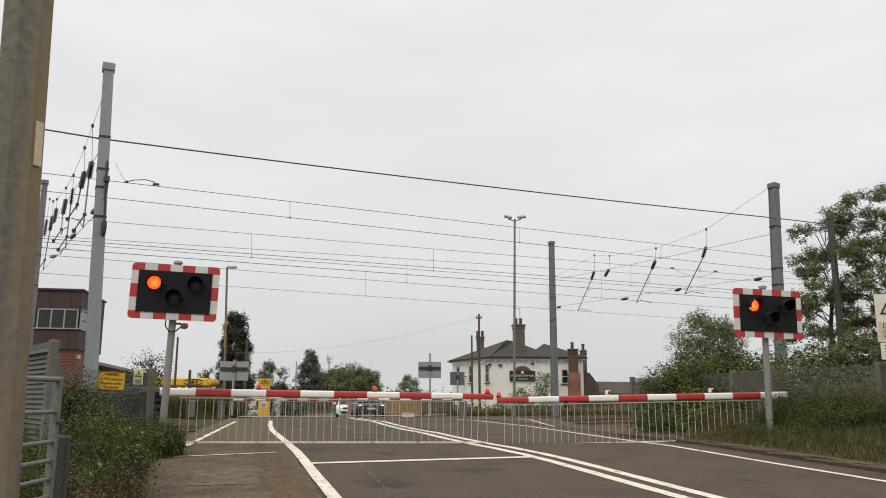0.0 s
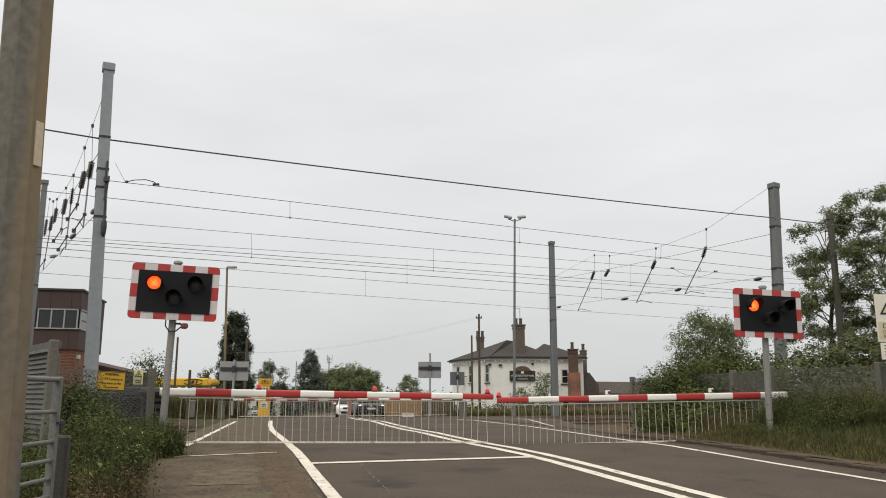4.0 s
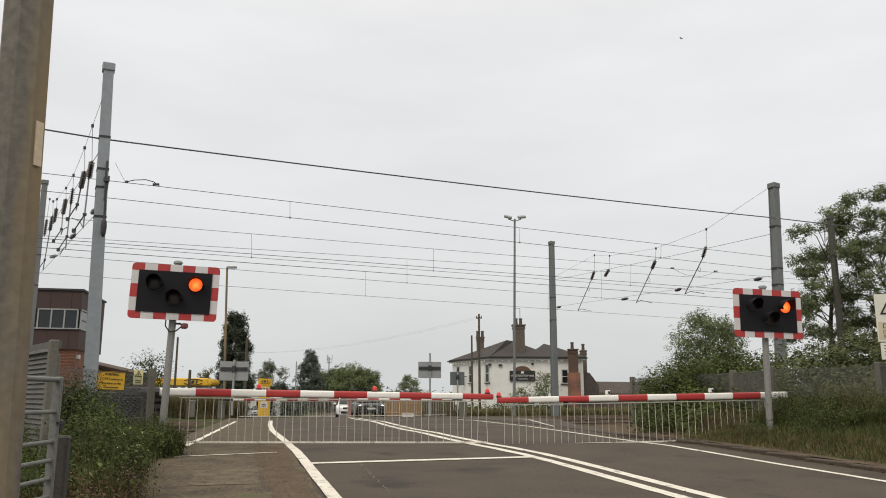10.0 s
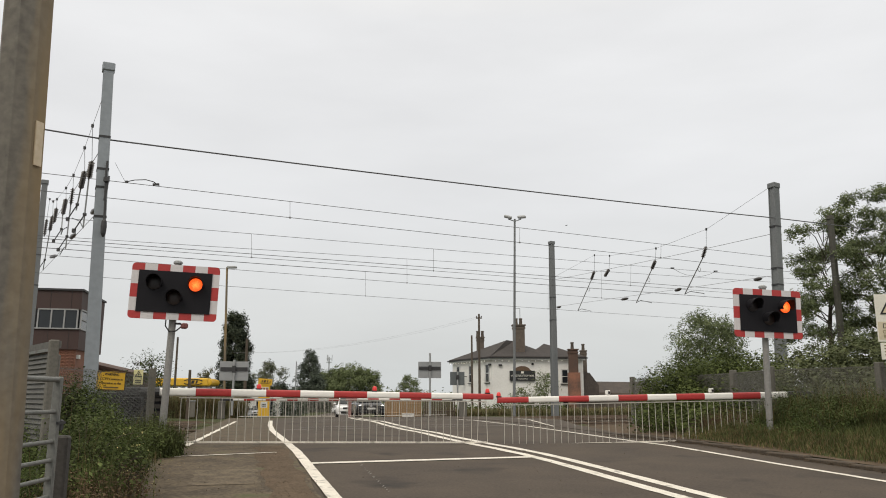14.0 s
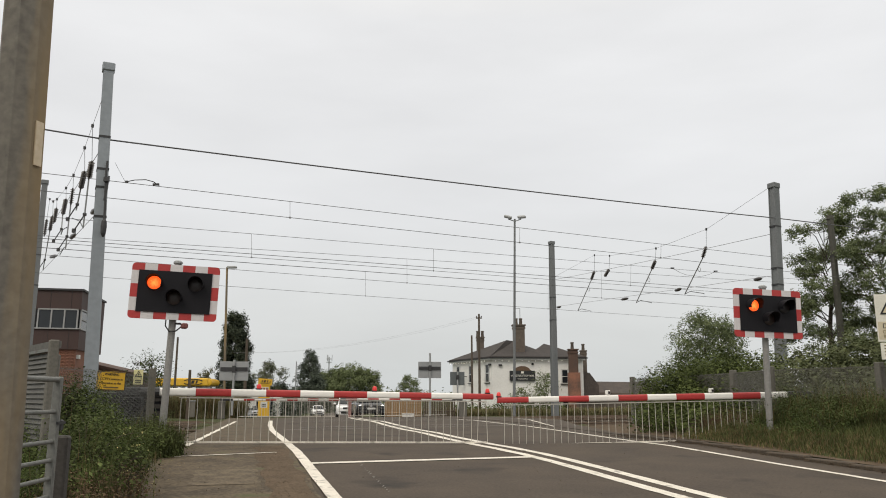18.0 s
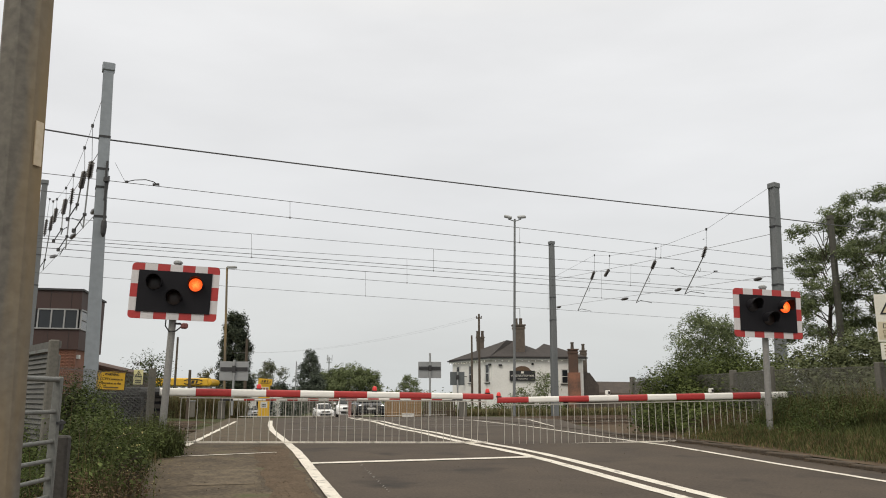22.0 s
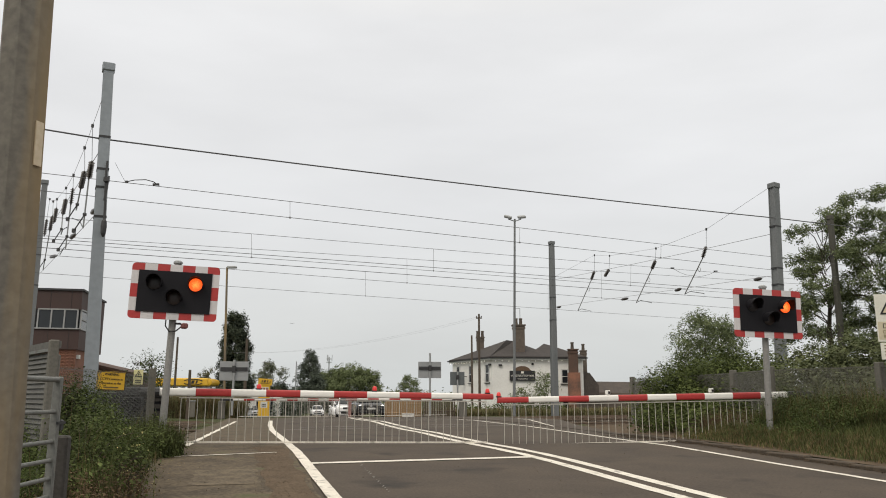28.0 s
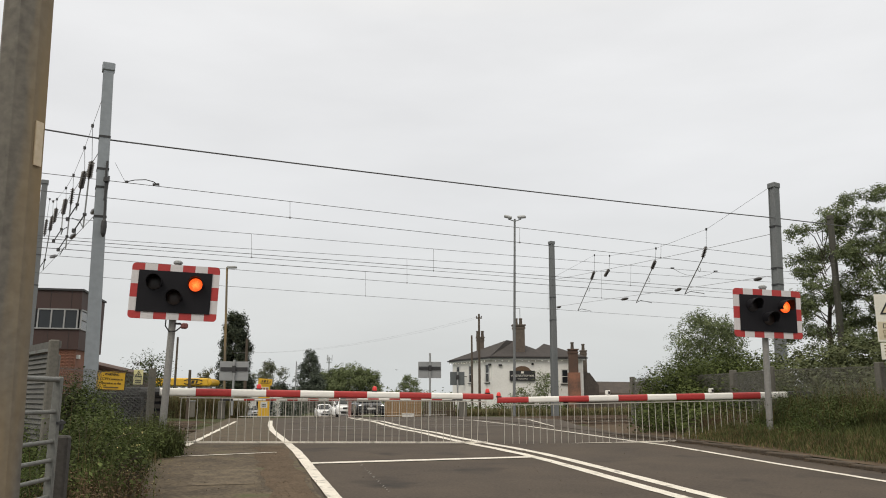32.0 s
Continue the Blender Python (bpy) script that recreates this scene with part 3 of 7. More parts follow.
def rail_in_road(q, k):
    """The worn head of a rail and a flat black strip painted as the groove's shade beside it, flush with the road as it
    falls away.
    """
    for off, wide, lift, m, name, label in ((0.0, 0.075, 0.0, "railhead", "rail_head", "worn steel rail head set flush in the road"),
                                            (0.085 if k < 0 else -0.085, 0.07, -0.002, "ink", "flange_groove", "flat black strip painted as the shade in a rail groove")):
        bm = bmesh.new()
        rows = []
        for i in range(27):
            a0 = -2.0 + i * 0.9
            row = []
            for e in (-0.5, 0.5):
                p = track_point(q + k + off + e * wide, a0 + 0.52 * q - 4.0)
                row.append((p.x, p.y))
            s, l = sl(*row[0])
            if along(LEFT, s) - 0.1 < l < along(RIGHT, s) + 0.7:
                rows.append([bm.verts.new((x, y, profile(sl(x, y)[0]) + 0.009 + lift)) for x, y in row])
        for p, r in zip(rows, rows[1:]):
            bm.faces.new((p[0], p[1], r[1], r[0]))
        if len(rows) > 1:
            single(name, bm, M[m], label, "rail", "rails in the road", "structure")
        else:
            bm.free()


for q_ in TRACK_Q:
    for k_ in (-0.72, 0.72):
        rail_in_road(q_, k_)

# ---------------------------------------------------------------- level-crossing barriers


def build_barrier(m, length, droop, lamps, rz_label, bent=False, near=True, pale=()):
    """A lowered boom with its skirt; local x runs from the pivot to the tip."""
    t = thing("barrier", m, rz_label, "barrier", "lowered crossing barriers")
    h0, n = 0.95, 10
    w = length / n
    for i in range(n):
        r0, r1 = 0.068 - 0.0014 * i, 0.068 - 0.0014 * (i + 1)
        bm = bmesh.new()
        ends = []
        for x, r in ((w * i, r0), (w * (i + 1), r1)):                 # rounded oblong tube
            ends.append([bm.verts.new((x, 0.05 * math.copysign(abs(math.cos(a)) ** 0.6, math.cos(a)), h0 - droop * x / length + r * math.copysign(abs(math.sin(a)) ** 0.6, math.sin(a))))
                         for a in [2 * math.pi * (q + 0.5) / 20 for q in range(20)]])
        for q in range(20):
            bm.faces.new((ends[0][q], ends[1][q], ends[1][(q + 1) % 20], ends[0][(q + 1) % 20]))
        bm.faces.new(ends[0])
        bm.faces.new(ends[1][::-1])
        bmesh.ops.recalc_face_normals(bm, faces=bm.faces[:])
        part("band", bm, M["white"] if i % 2 == 0 else M["red"], t, "white band" if i % 2 == 0 else "red band")
    zb = 0.105
    bm = bmesh.new()
    box(bm, (length / 2 + 0.1, 0.0, 0), (length - 0.45, 0.025, 0.018))
    for v in bm.verts:
        v.co.z += h0 - 0.092 - droop * v.co.x / length
    part("skirt_top_rail", bm, M["barw"], t)
    bm = bmesh.new()
    box(bm, (length / 2 + 0.1, 0.0, 0), (length - 0.45, 0.022, 0.028))
    for v in bm.verts:
        v.co.z += zb - droop * v.co.x / length * 0.9
    part("skirt_bottom_rail", bm, M["line"], t)
    rs = random.Random(int(length * 100))
    count = int((length - 0.5) / 0.132)
    for i in range(count):
        x = 0.36 + i * (length - 0.5) / (count - 1)
        d = droop * x / length
        j = rs.uniform(-0.006, 0.006)
        if bent and i > count - 5:
            j = rs.uniform(-0.05, 0.05)
        rodpart("skirt_bar", (x, 0, h0 - 0.09 - d), (x + j, 0, zb - d * 0.9), 0.0058, M["barw"], t, seg=5)
    for x in lamps:
        d = droop * x / length
        z = h0 + 0.066 - d - 0.0014 * n * x / length
        if x in pale:
            boxpart("lamp_housing", (x, 0, z + 0.05), (0.085, 0.08, 0.085), M["white"], t, "white lamp housing", bevel=0.012)
            boxpart("lamp_face", (x + 0.02, -0.043, z + 0.05), (0.035, 0.012, 0.05), M["lens"], t, "dark red lamp face", bevel=0.004)
            boxpart("lamp_face", (x - 0.012, 0.043, z + 0.05), (0.042, 0.012, 0.05), M["lens"], t, "dark red lamp face", bevel=0.004)
        else:
            boxpart("lamp_bracket", (x, 0, z + 0.012), (0.10, 0.06, 0.025), M["dark"], t, bevel=0.004)
            b = made(lathe, [(0.042, 0), (0.043, 0.025), (0.036, 0.06), (0.022, 0.076), (0.006, 0.079)], 12, Matrix.Translation((x, 0, z + 0.02)))
            part("boom_lamp", b, M["redlamp"], t, "red lamp on the boom", True)
    rodpart("pivot_stub", (-0.35, 0, h0), (0.0, 0, h0), 0.075, M["dark"], t)
    boxpart("pedestal", (-0.5, 0.4, 0.42), (0.34, 0.42, 0.9), M["black"] if near else M["darkconcrete"], t, "machine cabinet of the barrier", bevel=0.03)
    boxpart("counterweight", (-0.45, 0, h0), (0.3, 0.14, 0.16), M["dark"], t, bevel=0.02)
    return t


BA, BB, BC, BD = (-4.88, 13.45, 0.96), (0.94, 14.75, 0.88), (1.03, 14.80, 0.82), (6.93, 15.75, 0.92)


def boom_pose(pivot, tip, z):
    a = math.degrees(math.atan2(tip[1] - pivot[1], tip[0] - pivot[0]))
    return pose(pivot[0], pivot[1], z, 0, 0, a), (Vector(tip[:2]) - Vector(pivot[:2])).length


bm_, bl_ = boom_pose(BA, BB, 0.0)
build_barrier(bm_, bl_, 0.085, (1.66, 3.72, 5.86), "lowered red and white banded barrier boom with a wire skirt", True)
bm_, bl_ = boom_pose(BD, BC, -0.05)
build_barrier(bm_, bl_, 0.10, (1.63, 3.78, 5.95), "lowered red and white boom with bent skirt bars at its tip", True, pale=(1.63, 3.78))
bm_, bl_ = boom_pose((-10.62, 39.50, 0.84), (-5.50, 41.30, 0.84), -0.22)
build_barrier(bm_, bl_, 0.03, (), "lowered barrier boom on the far side of the tracks", near=False)
bm_, bl_ = boom_pose((0.50, 43.20, 0.75), (-5.16, 41.50, 0.78), -0.22)
build_barrier(bm_, bl_, 0.03, (), "lowered barrier boom on the far side by the inn", near=False)

# ---------------------------------------------------------------- road signals


def build_signal(m, label, H, gear=True):
    """Twin red and amber road signal on its post; the front looks along -y. Returns the thing and its two glowing discs."""
    t = thing("crossing_signal", m, label, "traffic signal", "flashing crossing signals")
    W, zc, b = 1.39, 2.58, 0.125
    rodpart("post", (0.0, 0.12, 0.0), (0.0, 0.12, zc + 0.52), 0.058, M["postgalv"], t, "dull galvanised steel post", seg=16)
    part("post_cap", made(lathe, [(0.075, 0), (0.075, 0.03), (0.05, 0.05)], 12, Matrix.Translation((0, 0.12, zc + 0.5))), M["galv"], t)
    board = boxpart("backing_board", (0, 0.02, zc), (W - 2 * b + 0.02, 0.10, H - 2 * b + 0.02), M["black"], t, "black backing board")
    # chequered border
    n = 7
    w = W / n
    for i in range(n):
        for k in (-1, 1):
            bm = bmesh.new()
            x0, x1 = -W / 2 + w * i, -W / 2 + w * (i + 1)
            z0_, z1_ = (H / 2 - b, H / 2) if k > 0 else (-H / 2, -H / 2 + b)
            r = 0.06
            out = [(x0, zc + z0_), (x1, zc + z0_), (x1, zc + z1_), (x0, zc + z1_)]
            if i in (0, n - 1):
                cx, cz = (x0 if i == 0 else x1), zc + (z1_ if k > 0 else z0_)
                sx, sz = (1 if i == 0 else -1), (-1 if k > 0 else 1)
                arc = [(cx + sx * r * (1 - math.cos(a)), cz + sz * r * (1 - math.sin(a))) for a in np.linspace(0, math.pi / 2, 5)]
                pts = []
                for p in out:
                    if abs(p[0] - cx) < 1e-6 and abs(p[1] - cz) < 1e-6:
                        prev = out[out.index(p) - 1]
                        pts += arc if abs(prev[0] - cx) < 1e-6 else arc[::-1]
                    else:
                        pts.append(p)
                out = pts
            prism(bm, out, -0.012, 0.012)
            part("border_panel", bm, M["red"] if i % 2 == 0 else M["signalwhite"], t, "red border panel" if i % 2 == 0 else "white border panel")
    hs = (H - 2 * b) / 3
    for i in range(3):
        for k in (-1, 1):
            boxpart("border_panel", (k * (W / 2 - b / 2), 0, zc - H / 2 + b + hs * (i + 0.5)), (b, 0.024, hs), M["signalwhite"] if i != 1 else M["red"], t,
                    "white border panel" if i != 1 else "red border panel")
    discs = []
    for x, z, kind in ((-0.325, 0.135, "lens"), (0.325, 0.135, "lens"), (0.0, -0.10, "amber")):
        turn = Matrix.Translation((x, -0.03, zc + z)) @ Matrix.Rotation(radians(90), 4, "X")
        part("lens", made(lathe, [(0.112, 0), (0.112, 0.012), (0.08, 0.02), (0.03, 0.024)], 24, turn), M[kind], t, "dark red lens" if kind == "lens" else "dark amber lens", True)
        # hood: open cylinder round the upper part
        bm = bmesh.new()
        arc = np.linspace(radians(-25), radians(205), 22)
        rings = []
        for dep, shrink in ((-0.03, 1.0), (-0.28, 0.97)):
            lip = [dep + (0.10 if dep < -0.1 else 0.0) * (1 - max(0.0, math.sin(a))) for a in arc]
            rings.append([[bm.verts.new((x + r * shrink * math.cos(a), y, zc + z + r * shrink * math.sin(a))) for a, y in zip(arc, lip)] for r in (0.120, 0.127)])
        for i in range(len(arc) - 1):
            (ai, ao), (bi, bo) = rings
            bm.faces.new((ai[i], ai[i + 1], bi[i + 1], bi[i]))
            bm.faces.new((ao[i], bo[i], bo[i + 1], ao[i + 1]))
            bm.faces.new((bi[i], bi[i + 1], bo[i + 1], bo[i]))
        part("hood", bm, M["black"], t, "black hood", True)
        if kind == "lens":
            turn = Matrix.Rotation(radians(90), 4, "X")
            d = part("lit_disc", made(lathe, [(0.108, 0), (0.108, 0.006), (0.07, 0.013), (0.02, 0.016)], 28, turn), M["lit"], t, "glowing orange-red lamp disc", True)
            discs.append((d, Vector((x, 0.0, zc + z))))
    if not gear:
        return t, discs
    # siren and conduit under the board
    boxpart("bracket", (0.06, 0.1, zc - H / 2 - 0.05), (0.16, 0.04, 0.03), M["dark"], t)
    boxpart("sounder", (0.20, 0.02, zc - H / 2 - 0.09), (0.10, 0.12, 0.09), M["soundred"], t, "small dull red sounder box", 20, 0.02)
    bm = bmesh.new()
    bar(bm, [(-0.10, 0.06, zc - H / 2), (-0.10, 0.05, zc - H / 2 - 0.10), (-0.03, 0.03, zc - H / 2 - 0.19), (0.07, 0.03, zc - H / 2 - 0.18), (0.15, 0.05, zc - H / 2 - 0.10)], 0.011)
    part("conduit", bm, M["dark"], t, "black cable loop", True)
    return t, discs


SL, SR = (-4.47, 12.60, 2.58), (6.05, 14.30, 2.39)
signal_a, discs_a = build_signal(pose(SL[0] - 0.045, SL[1], -0.014, 0, 1.6, 14), "flashing crossing signal with chequered red and white border on a post", 0.915)
signal_b, discs_b = build_signal(pose(SR[0] - 0.05, SR[1], -0.19, 0, 1.6, 11), "crossing signal with a chequered border standing in the grass verge", 0.905, False)

# ---------------------------------------------------------------- overhead-line masts and wires


def build_mast(m, height, wide, material, label, bands=(0.55, 0.68), slim=(0.87, 0.73)):
    t = thing("line_mast", m, label, "mast", "overhead-line masts")
    bm = bmesh.new()
    # broad-flange section, slightly tapered
    w, f, q = wide / 2, wide * 0.4, wide * 0.38
    ring = [(-w, -w), (w, -w), (w, -q), (f, -q), (f, q), (w, q), (w, w), (-w, w), (-w, q), (-f, q), (-f, -q), (-w, -q)]
    loops = [[bm.verts.new((x * k, y * k, z)) for x, y in ring] for z, k in ((0, 1.0), (height * 0.5, slim[0]), (height, slim[1]))]
    for p, q in zip(loops, loops[1:]):
        for i in range(12):
            bm.faces.new((p[i], p[(i + 1) % 12], q[(i + 1) % 12], q[i]))
    bm.faces.new(loops[-1])
    part("column", bm, material, t)
    boxpart("cap", (0, 0, height), (wide * (slim[1] + 0.19), wide * (slim[1] + 0.19), 0.2), material, t, bevel=0.02)
    boxpart("foot", (0, 0, 0.06), (wide * 1.5, wide * 1.5, 0.16), M["concrete"], t)
    for z in bands:
        boxpart("clamp_band", (0, 0, height * z), (wide * (1.06 - (1 - slim[1]) * z), wide * (1.06 - (1 - slim[1]) * z), 0.05), M["dark"], t)
    return t


MAST_L, MAST_R = (-7.62, 17.00, 3.38), (11.95, 27.10, 4.87)
mast_a = build_mast(pose(-7.67, 17.0, -0.1, 0, -1.4, 27.5), 8.55, 0.295, M["mast"], "pale grey steel overhead-line mast beside the near track", (0.58, 0.66, 0.71, 0.80))
mast_b = build_mast(pose(11.74, 27.1, -0.1, 0, 3.3, 27.5), 8.6, 0.29, M["darkmast"], "grey steel overhead-line mast rising behind the hedge", (0.5, 0.57, 0.64, 0.82), (0.97, 0.94))
mast_e = build_mast(pose(17.555, 34.0, -0.1, 0, 0.47, 27.5), 8.97, 0.21, M["rustmast"], "brown overhead-line mast half hidden in trees", (0.8,), (0.97, 0.94))
mast_c = build_mast(pose(-18.8, 35.0, -0.1, 0, 0, 27.5), 10.9, 0.34, M["darkmast"], "grey overhead-line mast on the far side by the signal box")
mast_d = build_mast(pose(7.0, 49.0, -0.5, 0, 0.4, 27.5), 11.2, 0.37, M["darkmast"], "dark grey overhead-line mast on the far side by the inn")
bm = bmesh.new()                                              # balance gear on the near mast
bar(bm, [(-7.65, 16.80, 6.14), (-7.64, 16.77, 5.75), (-7.60, 16.75, 5.2), (-7.58, 16.75, 4.62)], 0.026)
rod(bm, (-7.58, 16.78, 5.78), (-7.62, 16.75, 5.2), 0.026, seg=6)
lathe(bm, [(0.02, -0.24), (0.055, -0.16), (0.066, 0.0), (0.055, 0.12), (0.02, 0.18)], 10, Matrix.Translation((-7.58, 16.74, 4.6)))
box(bm, (-7.61, 16.75, 5.69), (0.1, 0.1, 0.1))
single("tension_gear", bm, M["dark"], "dark tensioning gear fixed to the steel mast", "line gear")


def cable(bm, a, b, r, sag=0.0, n=12):
    a, b = Vector(a), Vector(b)
    pts = [a.lerp(b, i / n) - Vector((0, 0, 4 * sag * (i / n) * (1 - i / n))) for i in range(n + 1)]
    for p, q in zip(pts, pts[1:]):
        rod(bm, p, q, r, seg=5)
    return pts


def wire(a, b, before, after, r, sag, label, material="wire", name="overhead_wire", climb=0.0):
    """A line along the tracks through two points, carried on beyond both."""
    a, b = Vector(a), Vector(b)
    d = (b - a)
    bm = bmesh.new()
    cable(bm, a - d * before + Vector((0, 0, climb)), a, r, 0.0, 3)
    cable(bm, a, b, r, sag, 14)
    cable(bm, b, b + d * after, r, 0.0, 3)
    return single(name, bm, M[material], label, "overhead wire", "overhead wires along the tracks")


wire((-7.92, 17.00, 6.74), (11.97, 27.10, 7.23), 1.2, 1.5, 0.019, 0.07, "thick aerial feeder cable between the masts", "wire", "feeder_cable", 1.4)
LINES = (
    ((-8.66, 19.10, 6.34), (-0.46, 23.50, 6.40), 0.0085), ((-8.62, 19.10, 5.88), (-0.46, 23.50, 5.91), 0.0085),
    ((-11.21, 25.00, 6.60), (-0.60, 30.80, 6.81), 0.0085), ((-11.14, 25.00, 5.75), (-0.60, 30.80, 5.90), 0.0085),
    ((-12.63, 28.30, 6.66), (-0.68, 34.80, 7.03), 0.009), ((-12.57, 28.30, 5.90), (-0.67, 34.80, 5.90), 0.009),
    ((-14.69, 33.00, 7.06), (-0.79, 40.70, 7.21), 0.015), ((-14.59, 33.00, 5.94), (-0.78, 40.70, 5.90), 0.009),
    ((-13.38, 30.00, 6.87), (-0.72, 37.00, 7.08), 0.013),
)
for i, (a, b, r) in enumerate(LINES):
    wire(a, b, 1.6, 4.5, r, 0.0, "thin dark overhead wire above the tracks", "wire")


def dropper(i, j, k):
    """A hanger between two lines, k of the way along."""
    p, q = (Vector(LINES[n][0]).lerp(Vector(LINES[n][1]), k) for n in (i, j))
    bm = made(rod, p, q, 0.006, None, 4)
    box(bm, q, (0.05, 0.03, 0.05))
    single("dropper_wire", bm, M["wirelit"], "thin hanger between two overhead wires", "overhead wire", "hangers of the overhead wires")


for i, j, k in ((0, 1, 0.52), (0, 1, 1.37), (2, 3, 0.40), (2, 3, 1.02), (4, 5, 0.92), (4, 5, 1.75), (6, 7, 0.77), (6, 7, 1.5), (0, 1, 2.05), (2, 3, 1.9)):
    dropper(i, j, k)

bm = bmesh.new()
bar(bm, [(-8.27, 19.30, 6.36), (-8.04, 19.30, 6.41), (-7.75, 19.30, 6.42), (-7.58, 19.40, 6.39), (-7.46, 19.50, 6.31)], 0.012)
box(bm, (-7.51, 19.40, 6.32), (0.16, 0.05, 0.05))
box(bm, (-8.24, 19.30, 6.36), (0.07, 0.05, 0.06))
rod(bm, (-8.54, 19.20, 6.85), (-8.29, 19.30, 6.38), 0.004, seg=4)
single("jumper_cable", bm, M["dark"], "short curved jumper cable clamped to an overhead wire", "line gear")


def build_headspan(label, top_a, top_b, low_a, low_b, mid_a, mid_b, sets, strings, loops=False):
    """Cross wires between two masts with hung insulators, drop tubes and arms. Each set: hanger top, insulator top, insulator foot, tube foot, arm tip."""
    t = thing("headspan", Matrix(), label, "overhead-line gear", "headspans over the tracks")
    pts = [Vector(top_a)] + [Vector(s[0]) for s in sets] + [Vector(top_b)]
    bm = bmesh.new()
    for p, q in zip(pts, pts[1:]):
        rod(bm, p, q, 0.0062, seg=5)
    part("span_wire", bm, M["wirelit"], t)
    part("cross_wire", made(cable, low_a, low_b, 0.008, 0.0, 4), M["wirelit"], t)
    part("cross_wire", made(cable, mid_a, mid_b, 0.009, 0.05, 6), M["wirelit"], t)
    for s in sets:
        p = [Vector(x) for x in s]
        bm = made(rod, p[0], p[1], 0.008, None, 5)
        box(bm, p[0], (0.06, 0.06, 0.10))
        part("hanger", bm, M["dark"], t)
        bm = bmesh.new()
        d = p[2] - p[1]
        q = d.to_track_quat("Z", "Y").to_matrix().to_4x4()
        L = d.length
        rings = [(0.02, 0)]
        for i in range(7):
            z = L * (0.08 + 0.84 * i / 7)
            rings += [(0.035, z), (0.088, z + L * 0.03), (0.035, z + L * 0.06)]
        lathe(bm, rings + [(0.02, L)], 10, Matrix.Translation(p[1]) @ q)
        part("insulator", bm, M["porcelain"], t, "dark ribbed insulator", True)
        if len(p) > 3:
            rodpart("drop_tube", p[2], p[3], 0.022, M["galv"], t)
            if loops:
                w = p[2].lerp(p[3], 0.28) + Vector((0.085, 0, -0.02))
                bm = bmesh.new()
                bar(bm, [w + Vector((0.055 * math.cos(k), 0, 0.10 * math.sin(k))) for k in np.linspace(0, 2 * math.pi, 13)], 0.011, 5)
                part("stay_loop", bm, M["galv"], t, "small grey wire loop", True)
            else:
                c = p[2].lerp(p[3], 0.72)
                e = c + Vector((-0.42, 0.3, -0.42))
                bm = made(rod, c, e, 0.018, None, 6)
                box(bm, e, (0.09, 0.07, 0.12))
                box(bm, c, (0.08, 0.08, 0.08))
                part("bracket_arm", bm, M["dark"], t, "short dark bracket arm")
        if len(p) > 4:
            bm = bmesh.new()
            bar(bm, [p[3], p[3].lerp(p[4], 0.3) + Vector((0, 0, 0.12)), p[4] + Vector((0, 0, 0.03)), p[4]], 0.014)
            part("registration_arm", bm, M["dark"], t, "bent steering arm", True)
    for a, b in strings:
        a, b = Vector(a), Vector(b)
        q = (b - a).to_track_quat("Z", "Y").to_matrix().to_4x4()
        L = (b - a).length
        part("strain_insulator", made(lathe, [(0.015, 0), (0.06, L * 0.2), (0.075, L * 0.5), (0.06, L * 0.8), (0.015, L)], 10, Matrix.Translation(a) @ q), M["porcelain"], t, "dark strain insulator", True)


build_headspan("headspan with ribbed insulators and drop tubes hung between two masts",
               (-8.96, 19.29, 9.05), (-23.98, 44.55, 12.74), (-9.08, 19.50, 5.53), (-21.38, 40.18, 7.25), (-9.09, 19.51, 7.31), (-21.83, 40.93, 9.39),
               (((-10.48, 21.84, 8.82), (-10.09, 21.18, 7.52), (-10.34, 21.61, 7.09), (-10.53, 21.93, 5.71), (-12.57, 25.35, 6.78)),
                ((-11.46, 23.49, 8.68), (-11.09, 22.87, 7.72), (-11.57, 23.69, 7.35), (-11.96, 24.33, 6.84)),
                ((-13.21, 26.44, 8.64), (-13.06, 26.19, 8.10), (-13.20, 26.42, 7.52), (-13.43, 26.81, 6.04), (-14.65, 28.86, 6.17)),
                ((-14.71, 28.96, 8.86), (-14.44, 28.50, 8.31), (-14.91, 29.29, 7.83), (-14.88, 29.25, 7.07), (-13.61, 27.11, 6.85)),
                ((-17.14, 33.04, 9.47), (-17.04, 32.89, 9.04), (-17.49, 33.64, 8.50)),
                ((-18.52, 35.38, 9.97), (-18.20, 34.83, 9.15), (-18.68, 35.63, 8.54), (-19.95, 37.78, 7.07)),
                ((-20.07, 37.98, 10.76), (-20.47, 38.65, 9.88), (-20.99, 39.52, 9.13))),
               (((-9.00, 19.36, 5.64), (-9.52, 20.23, 5.74)), ((-11.66, 23.82, 5.94), (-12.66, 25.51, 6.14)), ((-15.42, 30.16, 6.41), (-17.72, 34.02, 7.02))))
